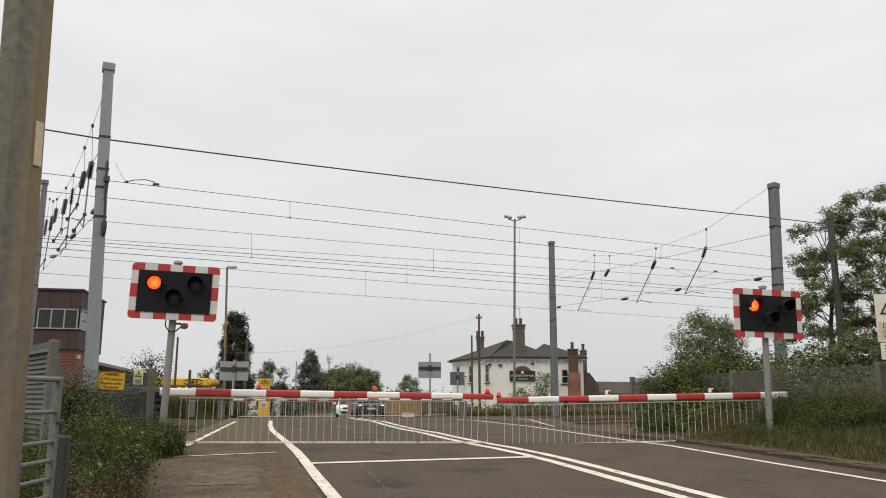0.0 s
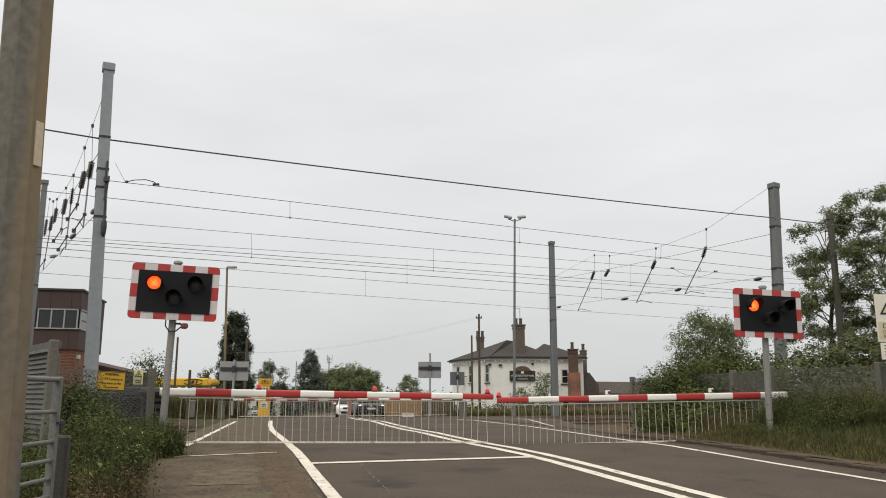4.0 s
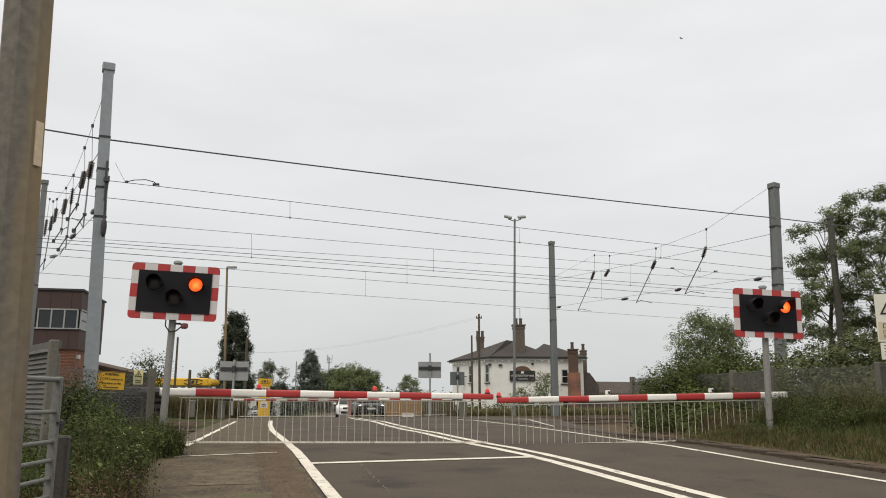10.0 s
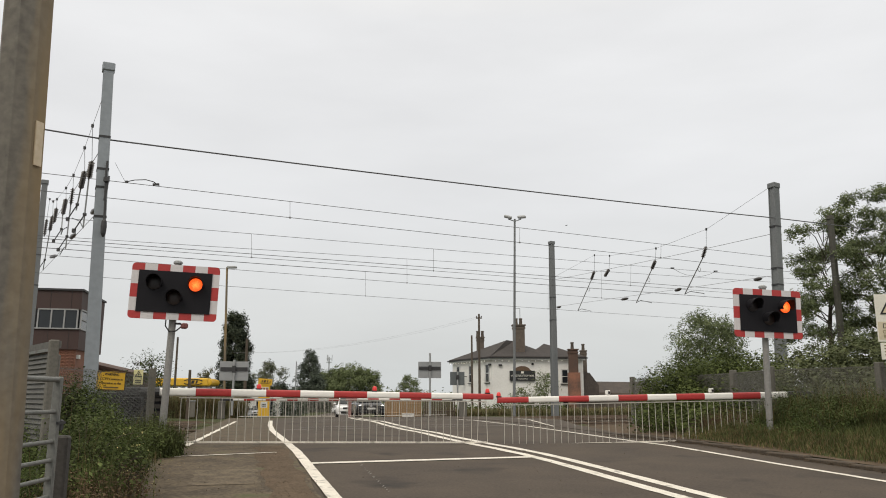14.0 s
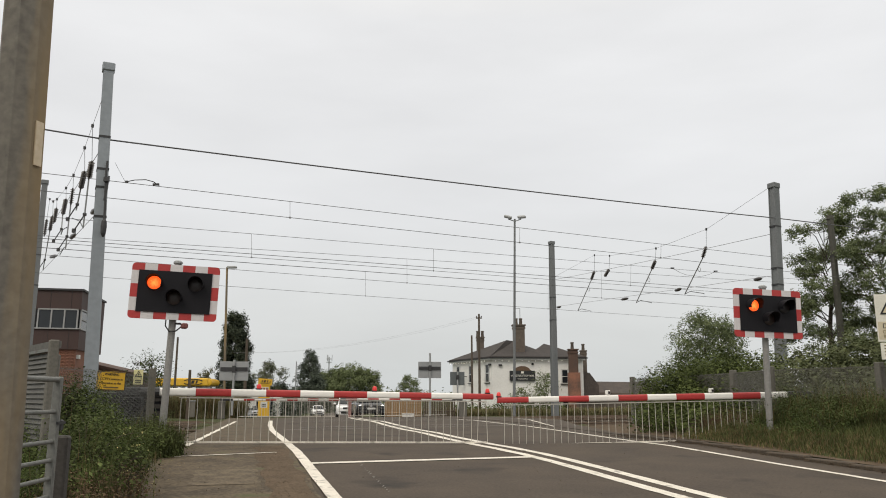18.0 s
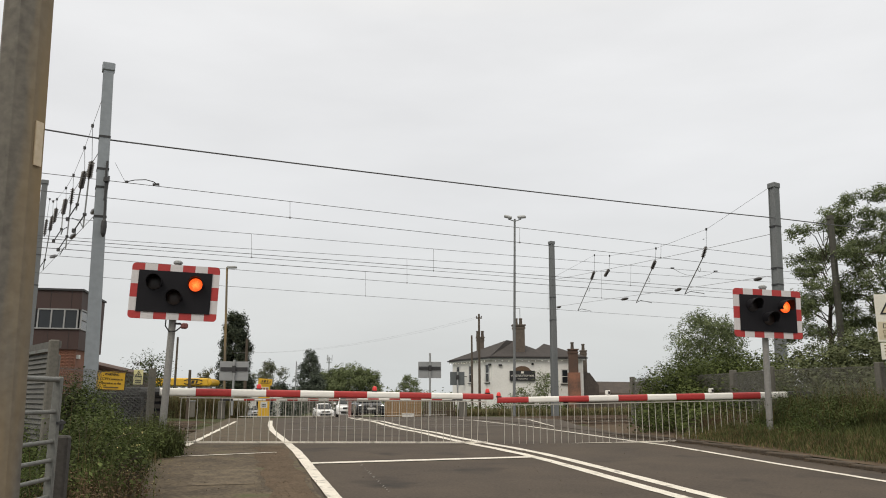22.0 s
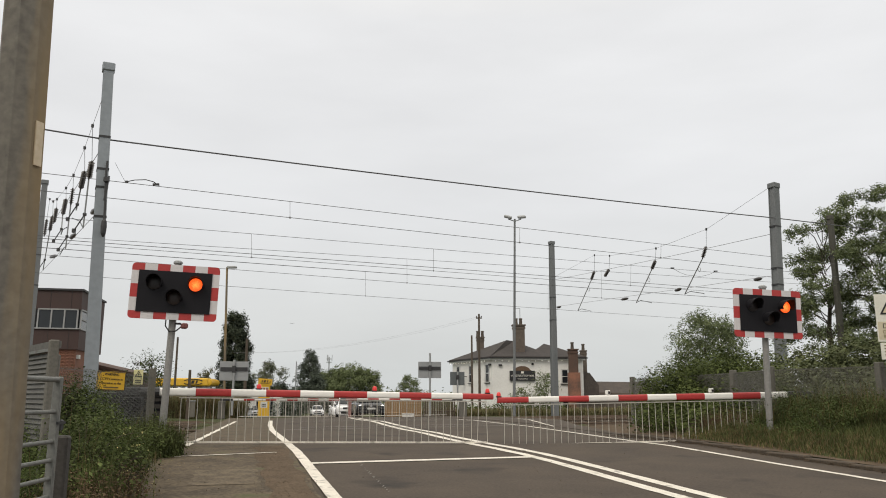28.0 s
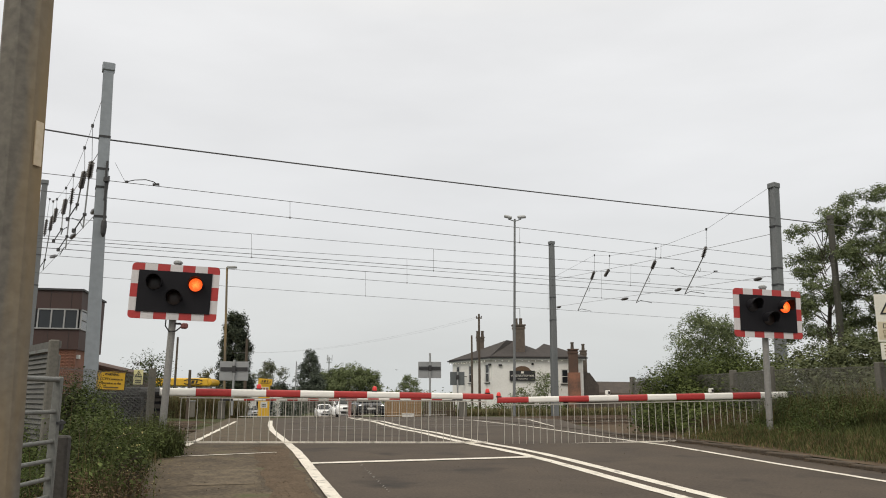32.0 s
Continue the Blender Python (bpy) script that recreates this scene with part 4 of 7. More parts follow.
build_headspan("headspan with slanting drop tubes hung beyond the crossing",
               (11.81, 27.07, 8.30), (7.05, 48.79, 8.36), (11.78, 27.18, 5.11), (7.15, 48.34, 6.45), (11.80, 27.12, 6.62), (7.13, 48.40, 8.19),
               (((10.92, 31.10, 7.68), (10.90, 31.18, 6.98), (10.83, 31.54, 6.52), (10.49, 33.06, 5.23), (10.82, 31.58, 5.03)),
                ((9.99, 35.34, 7.69), (9.97, 35.46, 7.14), (9.88, 35.88, 6.76), (9.51, 37.57, 5.40), (9.84, 36.04, 5.19)),
                ((8.90, 40.32, 8.25), (8.87, 40.45, 7.54), (8.74, 41.05, 7.23)),
                ((8.48, 42.26, 8.64), (8.46, 42.34, 7.75), (8.35, 42.84, 7.29), (7.91, 44.84, 5.81), (8.32, 42.99, 5.55))),
               (((11.66, 27.73, 5.11), (11.55, 28.23, 5.12)), ((10.44, 33.31, 5.51), (10.31, 33.89, 5.49)), ((9.33, 38.39, 5.73), (9.14, 39.21, 5.75)), ((7.33, 47.48, 6.35), (7.17, 48.24, 6.37))), True)

bm = bmesh.new()
bar(bm, [(10.15, 33.5, 6.44), (10.5, 33.5, 6.24), (10.76, 33.5, 6.14), (11.37, 33.5, 6.07), (11.75, 33.5, 6.16), (12.05, 33.5, 6.3)], 0.007, 5)
for x_, z_ in ((10.15, 6.45), (12.05, 6.31)):
    box(bm, (x_, 33.5, z_), (0.16, 0.04, 0.05))
single("jumper_cable", bm, M["dark"], "slack jumper cable clamped between two overhead wires", "line gear")

# ---------------------------------------------------------------- near side, by the footpath
col = thing("street_column", pose(-1.659, 2.98, -0.35, 0, -1.72, 0), "tall old steel column with rust-brown stains", "lamp column")
part("shaft", made(lathe, [(0.098, 0), (0.098, 0.9), (0.097, 1.0), (0.094, 5.5)], 8, Matrix.Rotation(radians(12), 4, "Z")), M["pole"], col, "eight-sided stained shaft")
boxpart("plate", (0.0925, -0.018, 2.22), (0.036, 0.006, 0.185), M["tape"], col, "faded tan plate strip", rz=72)


def build_gate():
    t = thing("field_gate", Matrix(), "open galvanised steel field gate with seven bars", "gate")
    a, b = Vector((-2.30, 2.3, 0)), Vector((-2.47, 5.0, 0))
    for z in (0.975, 0.775, 0.59, 0.475, 0.365, 0.255, 0.145):
        rodpart("bar", a + Vector((0, 0, z)), b + Vector((0, 0, z)), 0.0135 if z < 0.9 else 0.017, M["gategalv"], t, seg=10)
    boxpart("stile", (b.x, b.y, 0.53), (0.055, 0.035, 0.93), M["gategalv"], t, rz=4, bevel=0.008)
    boxpart("stile", (a.x, a.y, 0.53), (0.045, 0.06, 0.93), M["gategalv"], t, rz=4, bevel=0.008)
    bm = made(box, (b.x + 0.015, b.y + 0.04, 0.69), (0.035, 0.045, 0.07), 0, 0.008)
    box(bm, (b.x + 0.03, b.y + 0.02, 0.705), (0.014, 0.1, 0.018))
    part("latch", bm, M["dark"], t, "dark latch")


build_gate()
single("gate_post", made(box, (-2.585, 5.34, 0.11), (0.115, 0.10, 1.0), 10, 0.014), M["oldwood"], "short dark weathered timber post by the gate", "post")


def build_slat_panel():
    t = thing("slatted_panel", pose(-3.695, 7.20, -0.2, 0, 0, -50), "weathered grey slatted fence panel behind the gate", "fence panel")
    for i in range(18):
        bm = bmesh.new()
        box(bm, (-0.30, 0, 0), (1.3, 0.012, 0.052))
        for v in bm.verts:
            v.co = Matrix.Translation((0, 0, 0.66 + i * 0.046)) @ Matrix.Rotation(radians(-24), 4, "X") @ v.co
        part("slat", bm, M["greyboard"], t)
    boxpart("frame_rail", (-0.3, -0.012, 1.485), (1.34, 0.05, 0.028), M["gategalv"], t)
    boxpart("end_post", (0.34, -0.02, 0.78), (0.075, 0.08, 1.58), M["darkconcrete"], t, "grey end post", bevel=0.01)
    boxpart("top_rail", (-0.3, 0, 1.53), (1.34, 0.07, 0.06), M["greyboard"], t)


build_slat_panel()


def chain_link(parent, a, b, z0, z1, cell, r, name="mesh_panel", wire="mesh"):
    """Woven wire between two posts: two families of slanting wires."""
    a, b = Vector(a), Vector(b)
    L = (b - a).length
    d = (b - a) / L
    nrm = Vector((-d.y, d.x))
    H = z1 - z0
    V, Fc = [], []
    for fam in (1, -1):
        k = -H if fam > 0 else 0.0
        while k < L + (H if fam < 0 else 0):
            x0, x1 = (k, k + H) if fam > 0 else (k, k - H)
            lo_t = sorted(((0 - x0) / (x1 - x0), (L - x0) / (x1 - x0)))
            t0, t1 = max(0, lo_t[0]), min(1, lo_t[1])
            if t1 > t0 + 0.01:
                for t in (t0, t1):
                    p = a + d * (x0 + (x1 - x0) * t)
                    z = z0 + H * t
                    for ox, oz in ((r, 0), (-r * 0.5, r * 0.87), (-r * 0.5, -r * 0.87)):
                        V.append((p.x + nrm.x * ox + d.x * oz * 0.7, p.y + nrm.y * ox + d.y * oz * 0.7, z - fam * oz * 0.7))
                n = len(V) - 6
                for i in range(3):
                    Fc.append((n + i, n + (i + 1) % 3, n + 3 + (i + 1) % 3, n + 3 + i))
            k += cell
    me = from_arrays(np.array(V), np.array(Fc))
    return tagged(part(name, me, M[wire], parent), kind="stuff")


def fence_run(name, posts, height, label, post_mat, cell, r, z_of, wires=(0.98, 0.5, 0.05), post_s=0.11, extra=0.08, wire="mesh"):
    t = thing(name, Matrix(), label, "fence")
    for x, y in posts:
        z = z_of(x, y)
        boxpart("fence_post", (x, y, z + (height + extra) / 2 - 0.1), (post_s, post_s, height + extra + 0.2), M[post_mat], t, rz=20, bevel=0.012)
    for (a, b) in zip(posts, posts[1:]):
        za, zb = z_of(*a), z_of(*b)
        z = (za + zb) / 2
        chain_link(t, a, b, z + 0.05, z + height, cell, r, wire=wire)
        for w in wires:
            rodpart("line_wire", (*a, za + height * w), (*b, zb + height * w), r * 1.6, M[wire], t, seg=5)
    return t


fence_run("chain_link_fence", [(-4.32, 8.60, 1.13)[:2], (-4.86, 13.00, 1.26)[:2]], 1.33, "sagging chain-link fence with concrete posts behind brambles", "darkconcrete", 0.068, 0.0019,
          lambda x, y: -0.12, post_s=0.12, extra=0.12)
t_ = thing("machine_cover", pose(*(-5.67, 14.20, 0.89)[:2], -0.05, 0, 0, 20), "dark grey covered cable trough behind the fence", "cabinet")
boxpart("body", (0, 0, 0.45), (1.2, 0.5, 0.9), M["black"], t_, bevel=0.03)
boxpart("lid", (0, 0, 0.95), (1.3, 0.6, 0.1), M["dark"], t_, bevel=0.02)
for i in range(7):
    boxpart("slat", (0, -0.262, 0.12 + i * 0.125), (1.16, 0.02, 0.075), M["oldwood"], t_)


def sign_plate(name, m, w, h, material, label, category="sign"):
    t = thing(name, m, label, category)
    boxpart("plate", (0, 0, 0), (w, 0.006, h), material, t, bevel=0.002)
    return t


def face(x, z, y=-0.006):
    return Matrix.Translation((x, y, z)) @ Matrix.Rotation(radians(90), 4, "X")


p_ = (-4.45, 10.44, 1.075)
t_ = sign_plate("camera_warning_sign", pose(*p_, 0, 1.5, 57), 0.43, 0.25, M["yellow"], "yellow camera warning sign hung on the chain-link fence")
boxpart("border", (0, -0.004, 0.118), (0.43, 0.004, 0.01), M["ink"], t_)
boxpart("border", (0, -0.004, -0.118), (0.43, 0.004, 0.01), M["ink"], t_)
boxpart("border", (-0.208, -0.004, 0), (0.01, 0.004, 0.24), M["ink"], t_)
boxpart("border", (0.208, -0.004, 0), (0.01, 0.004, 0.24), M["ink"], t_)
text_part("heading", "WARNING", 0.045, face(0, 0.085), M["ink"], t_)
for x_ in (-0.16, 0.16):                                      # wire ties to the fence behind
    rodpart("wire_tie", (x_, 0.0, 0.1), (x_ * 0.6, 0.2, 0.12), 0.004, M["mesh"], t_, seg=4)
text_part("lettering", "CCTV Cameras in", 0.045, face(0, 0.025), M["faded"], t_)
text_part("lettering", "operation at this", 0.045, face(0, -0.03), M["faded"], t_)
boxpart("unreadable_line", (0, -0.005, -0.085), (0.22, 0.003, 0.018), M["faded"], t_)
p_ = (-4.82, 12.30, 1.17)
t_ = sign_plate("overhead_hazard_sign", pose(*p_, 0, 0, 42), 0.15, 0.23, M["paleyellow"], "small pale yellow hazard sign with a black triangle")


def triangle(bm, r, y0, y1, cz):
    prism(bm, [(-r * 0.9, cz - r * 0.55), (r * 0.9, cz - r * 0.55), (0, cz + r)], y0, y1)


part("triangle", made(triangle, 0.062, -0.008, -0.003, 0.04), M["ink"], t_)
part("triangle_field", made(triangle, 0.045, -0.011, -0.0085, 0.04), M["paleyellow"], t_)
part("bolt_mark", made(prism, [(-0.004, 0.07), (0.008, 0.07), (0.002, 0.045), (0.009, 0.045), (-0.003, 0.018), (0.0, 0.038), (-0.007, 0.038)], -0.014, -0.0112), M["ink"], t_)
boxpart("unreadable_line", (0, -0.005, -0.055), (0.1, 0.003, 0.016), M["ink"], t_)
boxpart("unreadable_line", (0, -0.005, -0.085), (0.1, 0.003, 0.012), M["ink"], t_)


def bramble(name, label, blobs, n, size, seed, material="bush", stems=30, length=0.3, gaps=0.0):
    """A leafy bush with arching stems."""
    bl = np.array(blobs, float)
    base = bl.mean(0)
    t = thing(name, Matrix(), label, "bush")
    me = sprays(blobs, max(20, n // 14), 14, size, seed, length, length * 0.16, 0.3, 0.25, gaps)
    part("foliage", me, M[material], t)
    if stems:
        rs = random.Random(seed)
        bm = bmesh.new()
        for _ in range(stems):
            b = blobs[rs.randrange(len(blobs))]
            p = Vector((b[0] + rs.uniform(-0.5, 0.5) * b[3], b[1] + rs.uniform(-0.5, 0.5) * b[4], b[2] - b[5]))
            d = Vector((rs.gauss(0, 0.5), rs.gauss(0, 0.5), 1)).normalized()
            for k in range(4):
                q = p + d * b[5] * 0.48
                rod(bm, p, q, 0.006 * (1 - k * 0.18), seg=4)
                p, d = q, (d + Vector((rs.gauss(0, 0.25), rs.gauss(0, 0.25), -0.22))).normalized()
        tagged(part("stems", bm, M["bark"], t), kind="stuff")
    return t


def blob(p, rx, ry, rz):
    return (*p, rx, ry, rz)


bramble("bramble_bush", "dense green bramble bush growing through the fence",
        [blob((-3.35, 7.40, 0.36), 0.30, 0.5, 0.33), blob((-3.01, 6.60, 0.19), 0.2, 0.4, 0.34), blob((-3.77, 8.20, 0.62), 0.22, 0.4, 0.18), blob((-3.23, 7.60, 0.22), 0.25, 0.5, 0.22),
         blob((-3.79, 8.00, 0.80), 0.13, 0.3, 0.17), blob((-3.59, 8.60, 0.25), 0.16, 0.4, 0.12)], 66000, 0.025, 11, "bush", 110, 0.24, 0.36)
bramble("dead_bramble", "dead brown bramble stems and leaves below the green bush",
        [blob((-2.95, 6.9, 0.02), 0.30, 0.4, 0.24), blob((-2.69, 5.9, 0.0), 0.22, 0.4, 0.24), blob((-2.75, 6.4, 0.02), 0.25, 0.4, 0.22)], 15000, 0.022, 19, "deadgrass", 60, 0.2, 0.3)
bramble("bramble_bush", "low bramble and weeds in front of the fence",
        [blob((-3.89, 9.40, 0.29), 0.24, 0.5, 0.13), blob((-4.35, 10.00, 0.46), 0.22, 0.4, 0.1), blob((-3.8, 9.40, 0.2), 0.1, 0.3, 0.06)], 11000, 0.022, 12, "bush", 40, 0.2, 0.2)
bramble("bramble_bush", "shaded brambles behind the field gate",
        [blob((-4.09, 7.60, 0.40), 0.3, 0.4, 0.2), blob((-3.96, 7.80, 0.50), 0.22, 0.4, 0.26), blob((-3.64, 7.00, 0.15), 0.3, 0.4, 0.2), blob((-3.47, 7.00, 0.20), 0.16, 0.3, 0.25)], 15000, 0.023, 18, "bush", 20, 0.18, 0.2)
bramble("broad_leaved_weeds", "broad-leaved pale green weeds at the front of the brambles",
        [blob((-3.09, 6.80, 0.55), 0.22, 0.3, 0.2), blob((-2.76, 6.00, 0.29), 0.14, 0.25, 0.14), blob((-2.84, 6.90, 0.21), 0.2, 0.25, 0.13), blob((-3.59, 7.60, 0.80), 0.14, 0.25, 0.12), blob((-3.50, 8.00, 0.66), 0.16, 0.3, 0.1)], 1700, 0.034, 16, "nettle", 26, 0.2)
bramble("weed_clump", "clump of green weeds round the signal post", [blob((-4.22, 11.70, 0.23), 0.22, 0.35, 0.16), blob((-4.3, 11.40, 0.21), 0.18, 0.35, 0.14)], 4500, 0.03, 13, "nettle", 24)
bramble("bramble_shoots", "thin leafy shoots standing above the fence", [blob((-5.52, 14.60, 1.52), 0.16, 0.3, 0.16), blob((-5.43, 14.80, 1.37), 0.2, 0.3, 0.2), blob((-5.70, 14.50, 1.49), 0.1, 0.2, 0.05), blob((-5.59, 14.60, 0.99), 0.5, 0.3, 0.32)], 3000, 0.036, 14, "bush", 24, 0.26)

bramble("dark_thicket", "dark brambles behind the chain-link fence",
        [blob((-6.40, 13.60, 0.55), 0.5, 0.5, 0.3), blob((-6.10, 14.00, 0.69), 0.6, 0.5, 0.4), blob((-5.80, 14.40, 0.67), 0.5, 0.5, 0.36), blob((-5.92, 13.20, 0.47), 0.6, 0.4, 0.3)], 9000, 0.045, 15, "poplar", 30, 0.3)


def near_left(rs, n):
    s, e = -9.5 + rs.rand(n) * 11, rs.rand(n) ** 1.5
    l = -4.95 - e * 1.5 - 0.25 * rs.rand(n)
    l = np.where(s > -1.5, -4.85 - e * 1.6, l)
    x, y = ROAD_O.x + ROAD_D.x * s + ROAD_N.x * l, ROAD_O.y + ROAD_D.y * s + ROAD_N.y * l
    return x, y, 0.5 + 0.5 * e


single("tall_grass", blades(near_left, 7000, 0.36, 0.004, ground_z, 21), M["grass"], "uneven tall green grass along the footpath", "grass", kind="stuff")
def post_foot(rs, n):
    a, r = rs.rand(n) * 6.283, np.sqrt(rs.rand(n))
    return -4.4 + 0.5 * r * np.cos(a), 11.8 + 0.55 * r * np.sin(a), 0.6 + 0.5 * (1 - r)


single("tall_grass", blades(post_foot, 3400, 0.56, 0.0045, ground_z, 23, 0.5), M["grass"], "tuft of tall green grass round the signal post", "grass", kind="stuff")
single("tall_grass", blades(near_left, 2600, 0.55, 0.004, ground_z, 24, 0.8), M["grass"], "arching green grass growing out of the bramble", "grass", kind="stuff")
single("dry_grass", blades(near_left, 1500, 0.30, 0.004, ground_z, 22), M["drygrass"], "dry straw-coloured grass along the footpath", "grass", kind="stuff")


def through_bush(rs, n):
    e, o = rs.rand(n), rs.normal(size=n) * 0.17
    return -2.72 - 1.0 * e + 0.93 * o, 5.9 + 2.3 * e + 0.37 * o, 0.55 + 0.45 * rs.rand(n)


def bush_foot(rs, n):
    e, o = rs.rand(n), rs.rand(n) * 0.3
    return -2.42 - 0.62 * e - 0.9 * o, 5.75 + 2.3 * e, 0.6 + 0.4 * rs.rand(n)


single("tall_grass", blades(through_bush, 800, 0.85, 0.003, ground_z, 25, 0.8), M["grass"], "tall thin grass standing up through the bramble", "grass", kind="stuff")
single("dead_stems", blades(through_bush, 90, 0.95, 0.003, ground_z, 26, 0.6), M["drygrass"], "dead brown stems standing in the bramble", "grass", kind="stuff")
single("dry_grass", blades(bush_foot, 1900, 0.36, 0.0035, ground_z, 27, 0.7), M["deadgrass"], "matted brown grass at the foot of the bramble", "grass", kind="stuff")
rs_ = np.random.RandomState(8)
n_ = 120
pt_ = np.stack([rs_.uniform(-3.25, -2.7, n_), rs_.uniform(7.0, 7.5, n_), rs_.uniform(0.0, 0.6, n_)], 1)
single("yellow_flowers", leaves([(*p, 0.02, 0.02, 0.014) for p in pt_], 300, 0.012, 5), M["petal"], "small yellow flowers among the brambles", "flowers", kind="stuff")
rs_ = np.random.RandomState(9)
n_ = 420
q_ = rs_.rand(n_)
pl_ = np.stack([-5.05 + 0.42 * rs_.rand(n_) ** 1.6, -8 + 9 * q_], 1)
c_ = np.array([[*on_road(s, l), profile(s) + 0.02] for l, s in pl_])
litter_ = leaves([(*p, 0.03, 0.03, 0.003) for p in c_], 900, 0.026, 6, droop=0)
for v_ in litter_.vertices:                                  # dry leaves lie almost flat
    g_ = profile(sl(v_.co.x, v_.co.y)[0]) + 0.021
    v_.co.z = g_ + (v_.co.z - g_) * 0.2
single("leaf_litter", litter_, M["drygrass"], "scattered dry leaves on the footpath edge", "leaves", kind="stuff")



def grit(name, label, n, s0, s1, l0, l1, size, seed, material):
    """Loose stones lying on the road or path."""
    rs = np.random.RandomState(seed)
    s, l = s0 + (s1 - s0) * rs.rand(n), l0 + (l1 - l0) * rs.beta(1.4, 1.8, n)
    c = np.stack([ROAD_O.x + ROAD_D.x * s + ROAD_N.x * l, ROAD_O.y + ROAD_D.y * s + ROAD_N.y * l, [profile(k) + 0.022 for k in s]], 1)
    u = rs.normal(size=(n, 4, 3))
    u /= np.linalg.norm(u, axis=2)[:, :, None]
    v = (c[:, None] + u * (size * (0.3 + rs.rand(n) ** 3))[:, None, None]).reshape(-1, 3)
    f = np.array([(0, 1, 2), (0, 2, 3), (0, 3, 1), (1, 3, 2)])
    single(name, from_arrays(v, (np.arange(n)[:, None, None] * 4 + f).reshape(-1, 3)), M[material], label, "gravel", kind="stuff")


grit("loose_grit", "loose brown grit on the footpath edge", 1500, -8, 1.0, -3.75, -3.0, 0.009, 3, "patch")
grit("loose_grit", "scattered grit and crumbs on the footpath", 700, -8, 1.0, -5.2, -3.2, 0.008, 4, "patch")
grit("gutter_grit", "brown grit gathered in the gutter beside the kerb", 5200, -14, 2.4, 4.02, 4.46, 0.013, 6, "dirt")
grit("gutter_grit", "dark grit and soil along the kerb", 3000, -14, 2.4, 4.12, 4.5, 0.016, 7, "kerb")
grit("pale_chips", "pale stone chips on the road", 260, -8, -0.5, -2.9, 4.0, 0.009, 5, "patch")

bm = bmesh.new()
rs = random.Random(12)
for i in range(16):
    k = i / 15 + rs.uniform(-0.02, 0.02)
    p = Vector((-1.11, 10.82, -0.05)).lerp(Vector((-0.56, 8.37, -0.12)), k)
    w, h = rs.uniform(0.004, 0.014), rs.uniform(0.03, 0.13) * (1 if rs.random() < 0.5 else 0.4)
    q = [(p.x - w, p.y - h), (p.x + w * 0.6, p.y - h * 0.7), (p.x + w, p.y + h), (p.x - w * 0.4, p.y + h * 0.8)]
    bm.faces.new([bm.verts.new((x, y, profile(sl(x, y)[0]) + 0.006)) for x, y in q])
single("paint_flecks", bm, M["oldpaint"], "worn flecks of old white paint on the road", "road marking", kind="stuff")

# ---------------------------------------------------------------- near side, verge and railway fence
rs = random.Random(4)
kerb_ = thing("kerb", Matrix(), "low worn stone kerb along the verge", "kerb", kind="structure")
s_ = -20.0
while s_ < 2.4:
    l_ = along(RIGHT, s_ + 0.45) + 0.78
    x_, y_ = on_road(s_ + 0.45, l_)
    boxpart("kerb_stone", (x_, y_, profile(s_ + 0.45) + rs.uniform(-0.012, 0.004)), (0.14, 0.895, 0.115), M["kerb"], kerb_, rz=15.2 + rs.uniform(-0.9, 0.9), bevel=0.015)
    s_ += 0.905


def verge(rs, n):
    s, e = -10 + rs.rand(n) * 10.9, rs.rand(n) ** 0.85
    l = 4.86 + e * 4.2 + 0.5 * np.clip(s + 1.6, 0, 3)        # the bare corner beside the barrier
    x, y = ROAD_O.x + ROAD_D.x * s + ROAD_N.x * l, ROAD_O.y + ROAD_D.y * s + ROAD_N.y * l
    lump = np.array([0.72 + 0.75 * noise.noise((a * 1.3, b * 1.3, 3.0)) for a, b in zip(x, y)])
    return x, y, (0.17 + 1.0 * np.minimum(1, e * 1.6) ** 1.5) * np.clip(lump, 0.25, 1.3)


single("verge_grass", blades(verge, 42000, 0.50, 0.0055, ground_z, 31, 0.95), M["grass"], "long uneven grass on the verge", "grass", kind="stuff")
single("verge_dry_grass", blades(verge, 4200, 0.46, 0.0045, ground_z, 32, 0.9), M["drygrass"], "dry seeding grass on the verge", "grass", kind="stuff")


def fence_side(rs, n):
    e, o = rs.rand(n), rs.rand(n) ** 1.5 * 0.9
    return 6.75 + 1.75 * e - 0.84 * o, 15.75 - 2.75 * e - 0.53 * o, (0.55 + 0.5 * rs.rand(n)) * (1.0 - 0.4 * o)


single("tall_grass", blades(fence_side, 9500, 0.6, 0.005, ground_z, 36, 0.6), M["grass"], "tall green grass in front of the railway fence", "grass", kind="stuff")
single("tall_dry_grass", blades(fence_side, 1600, 0.75, 0.003, ground_z, 37, 0.6), M["drygrass"], "tall straw-coloured stems in front of the railway fence", "grass", kind="stuff")


def kerb_side(rs, n):
    s, e = -10 + rs.rand(n) * 10.4, rs.rand(n) ** 0.7
    l = 4.46 + e * 1.15
    return ROAD_O.x + ROAD_D.x * s + ROAD_N.x * l, ROAD_O.y + ROAD_D.y * s + ROAD_N.y * l, 0.5 + e


single("short_dry_grass", blades(kerb_side, 8000, 0.11, 0.005, ground_z, 34, 0.9), M["drygrass"], "short dry grass and thatch behind the kerb", "grass", kind="stuff")
single("short_grass", blades(kerb_side, 12000, 0.13, 0.005, ground_z, 35, 0.9), M["grass"], "short green grass behind the kerb", "grass", kind="stuff")
single("dirt_bank", strip(lambda s: along(RIGHT, s) + 0.85, lambda s: along(RIGHT, s) + 1.5, -20, 2.6, 0.06, 0.4, 2, 0.04, 8), M["dirt"], "bare brown earth behind the kerb", "dirt", kind="structure")

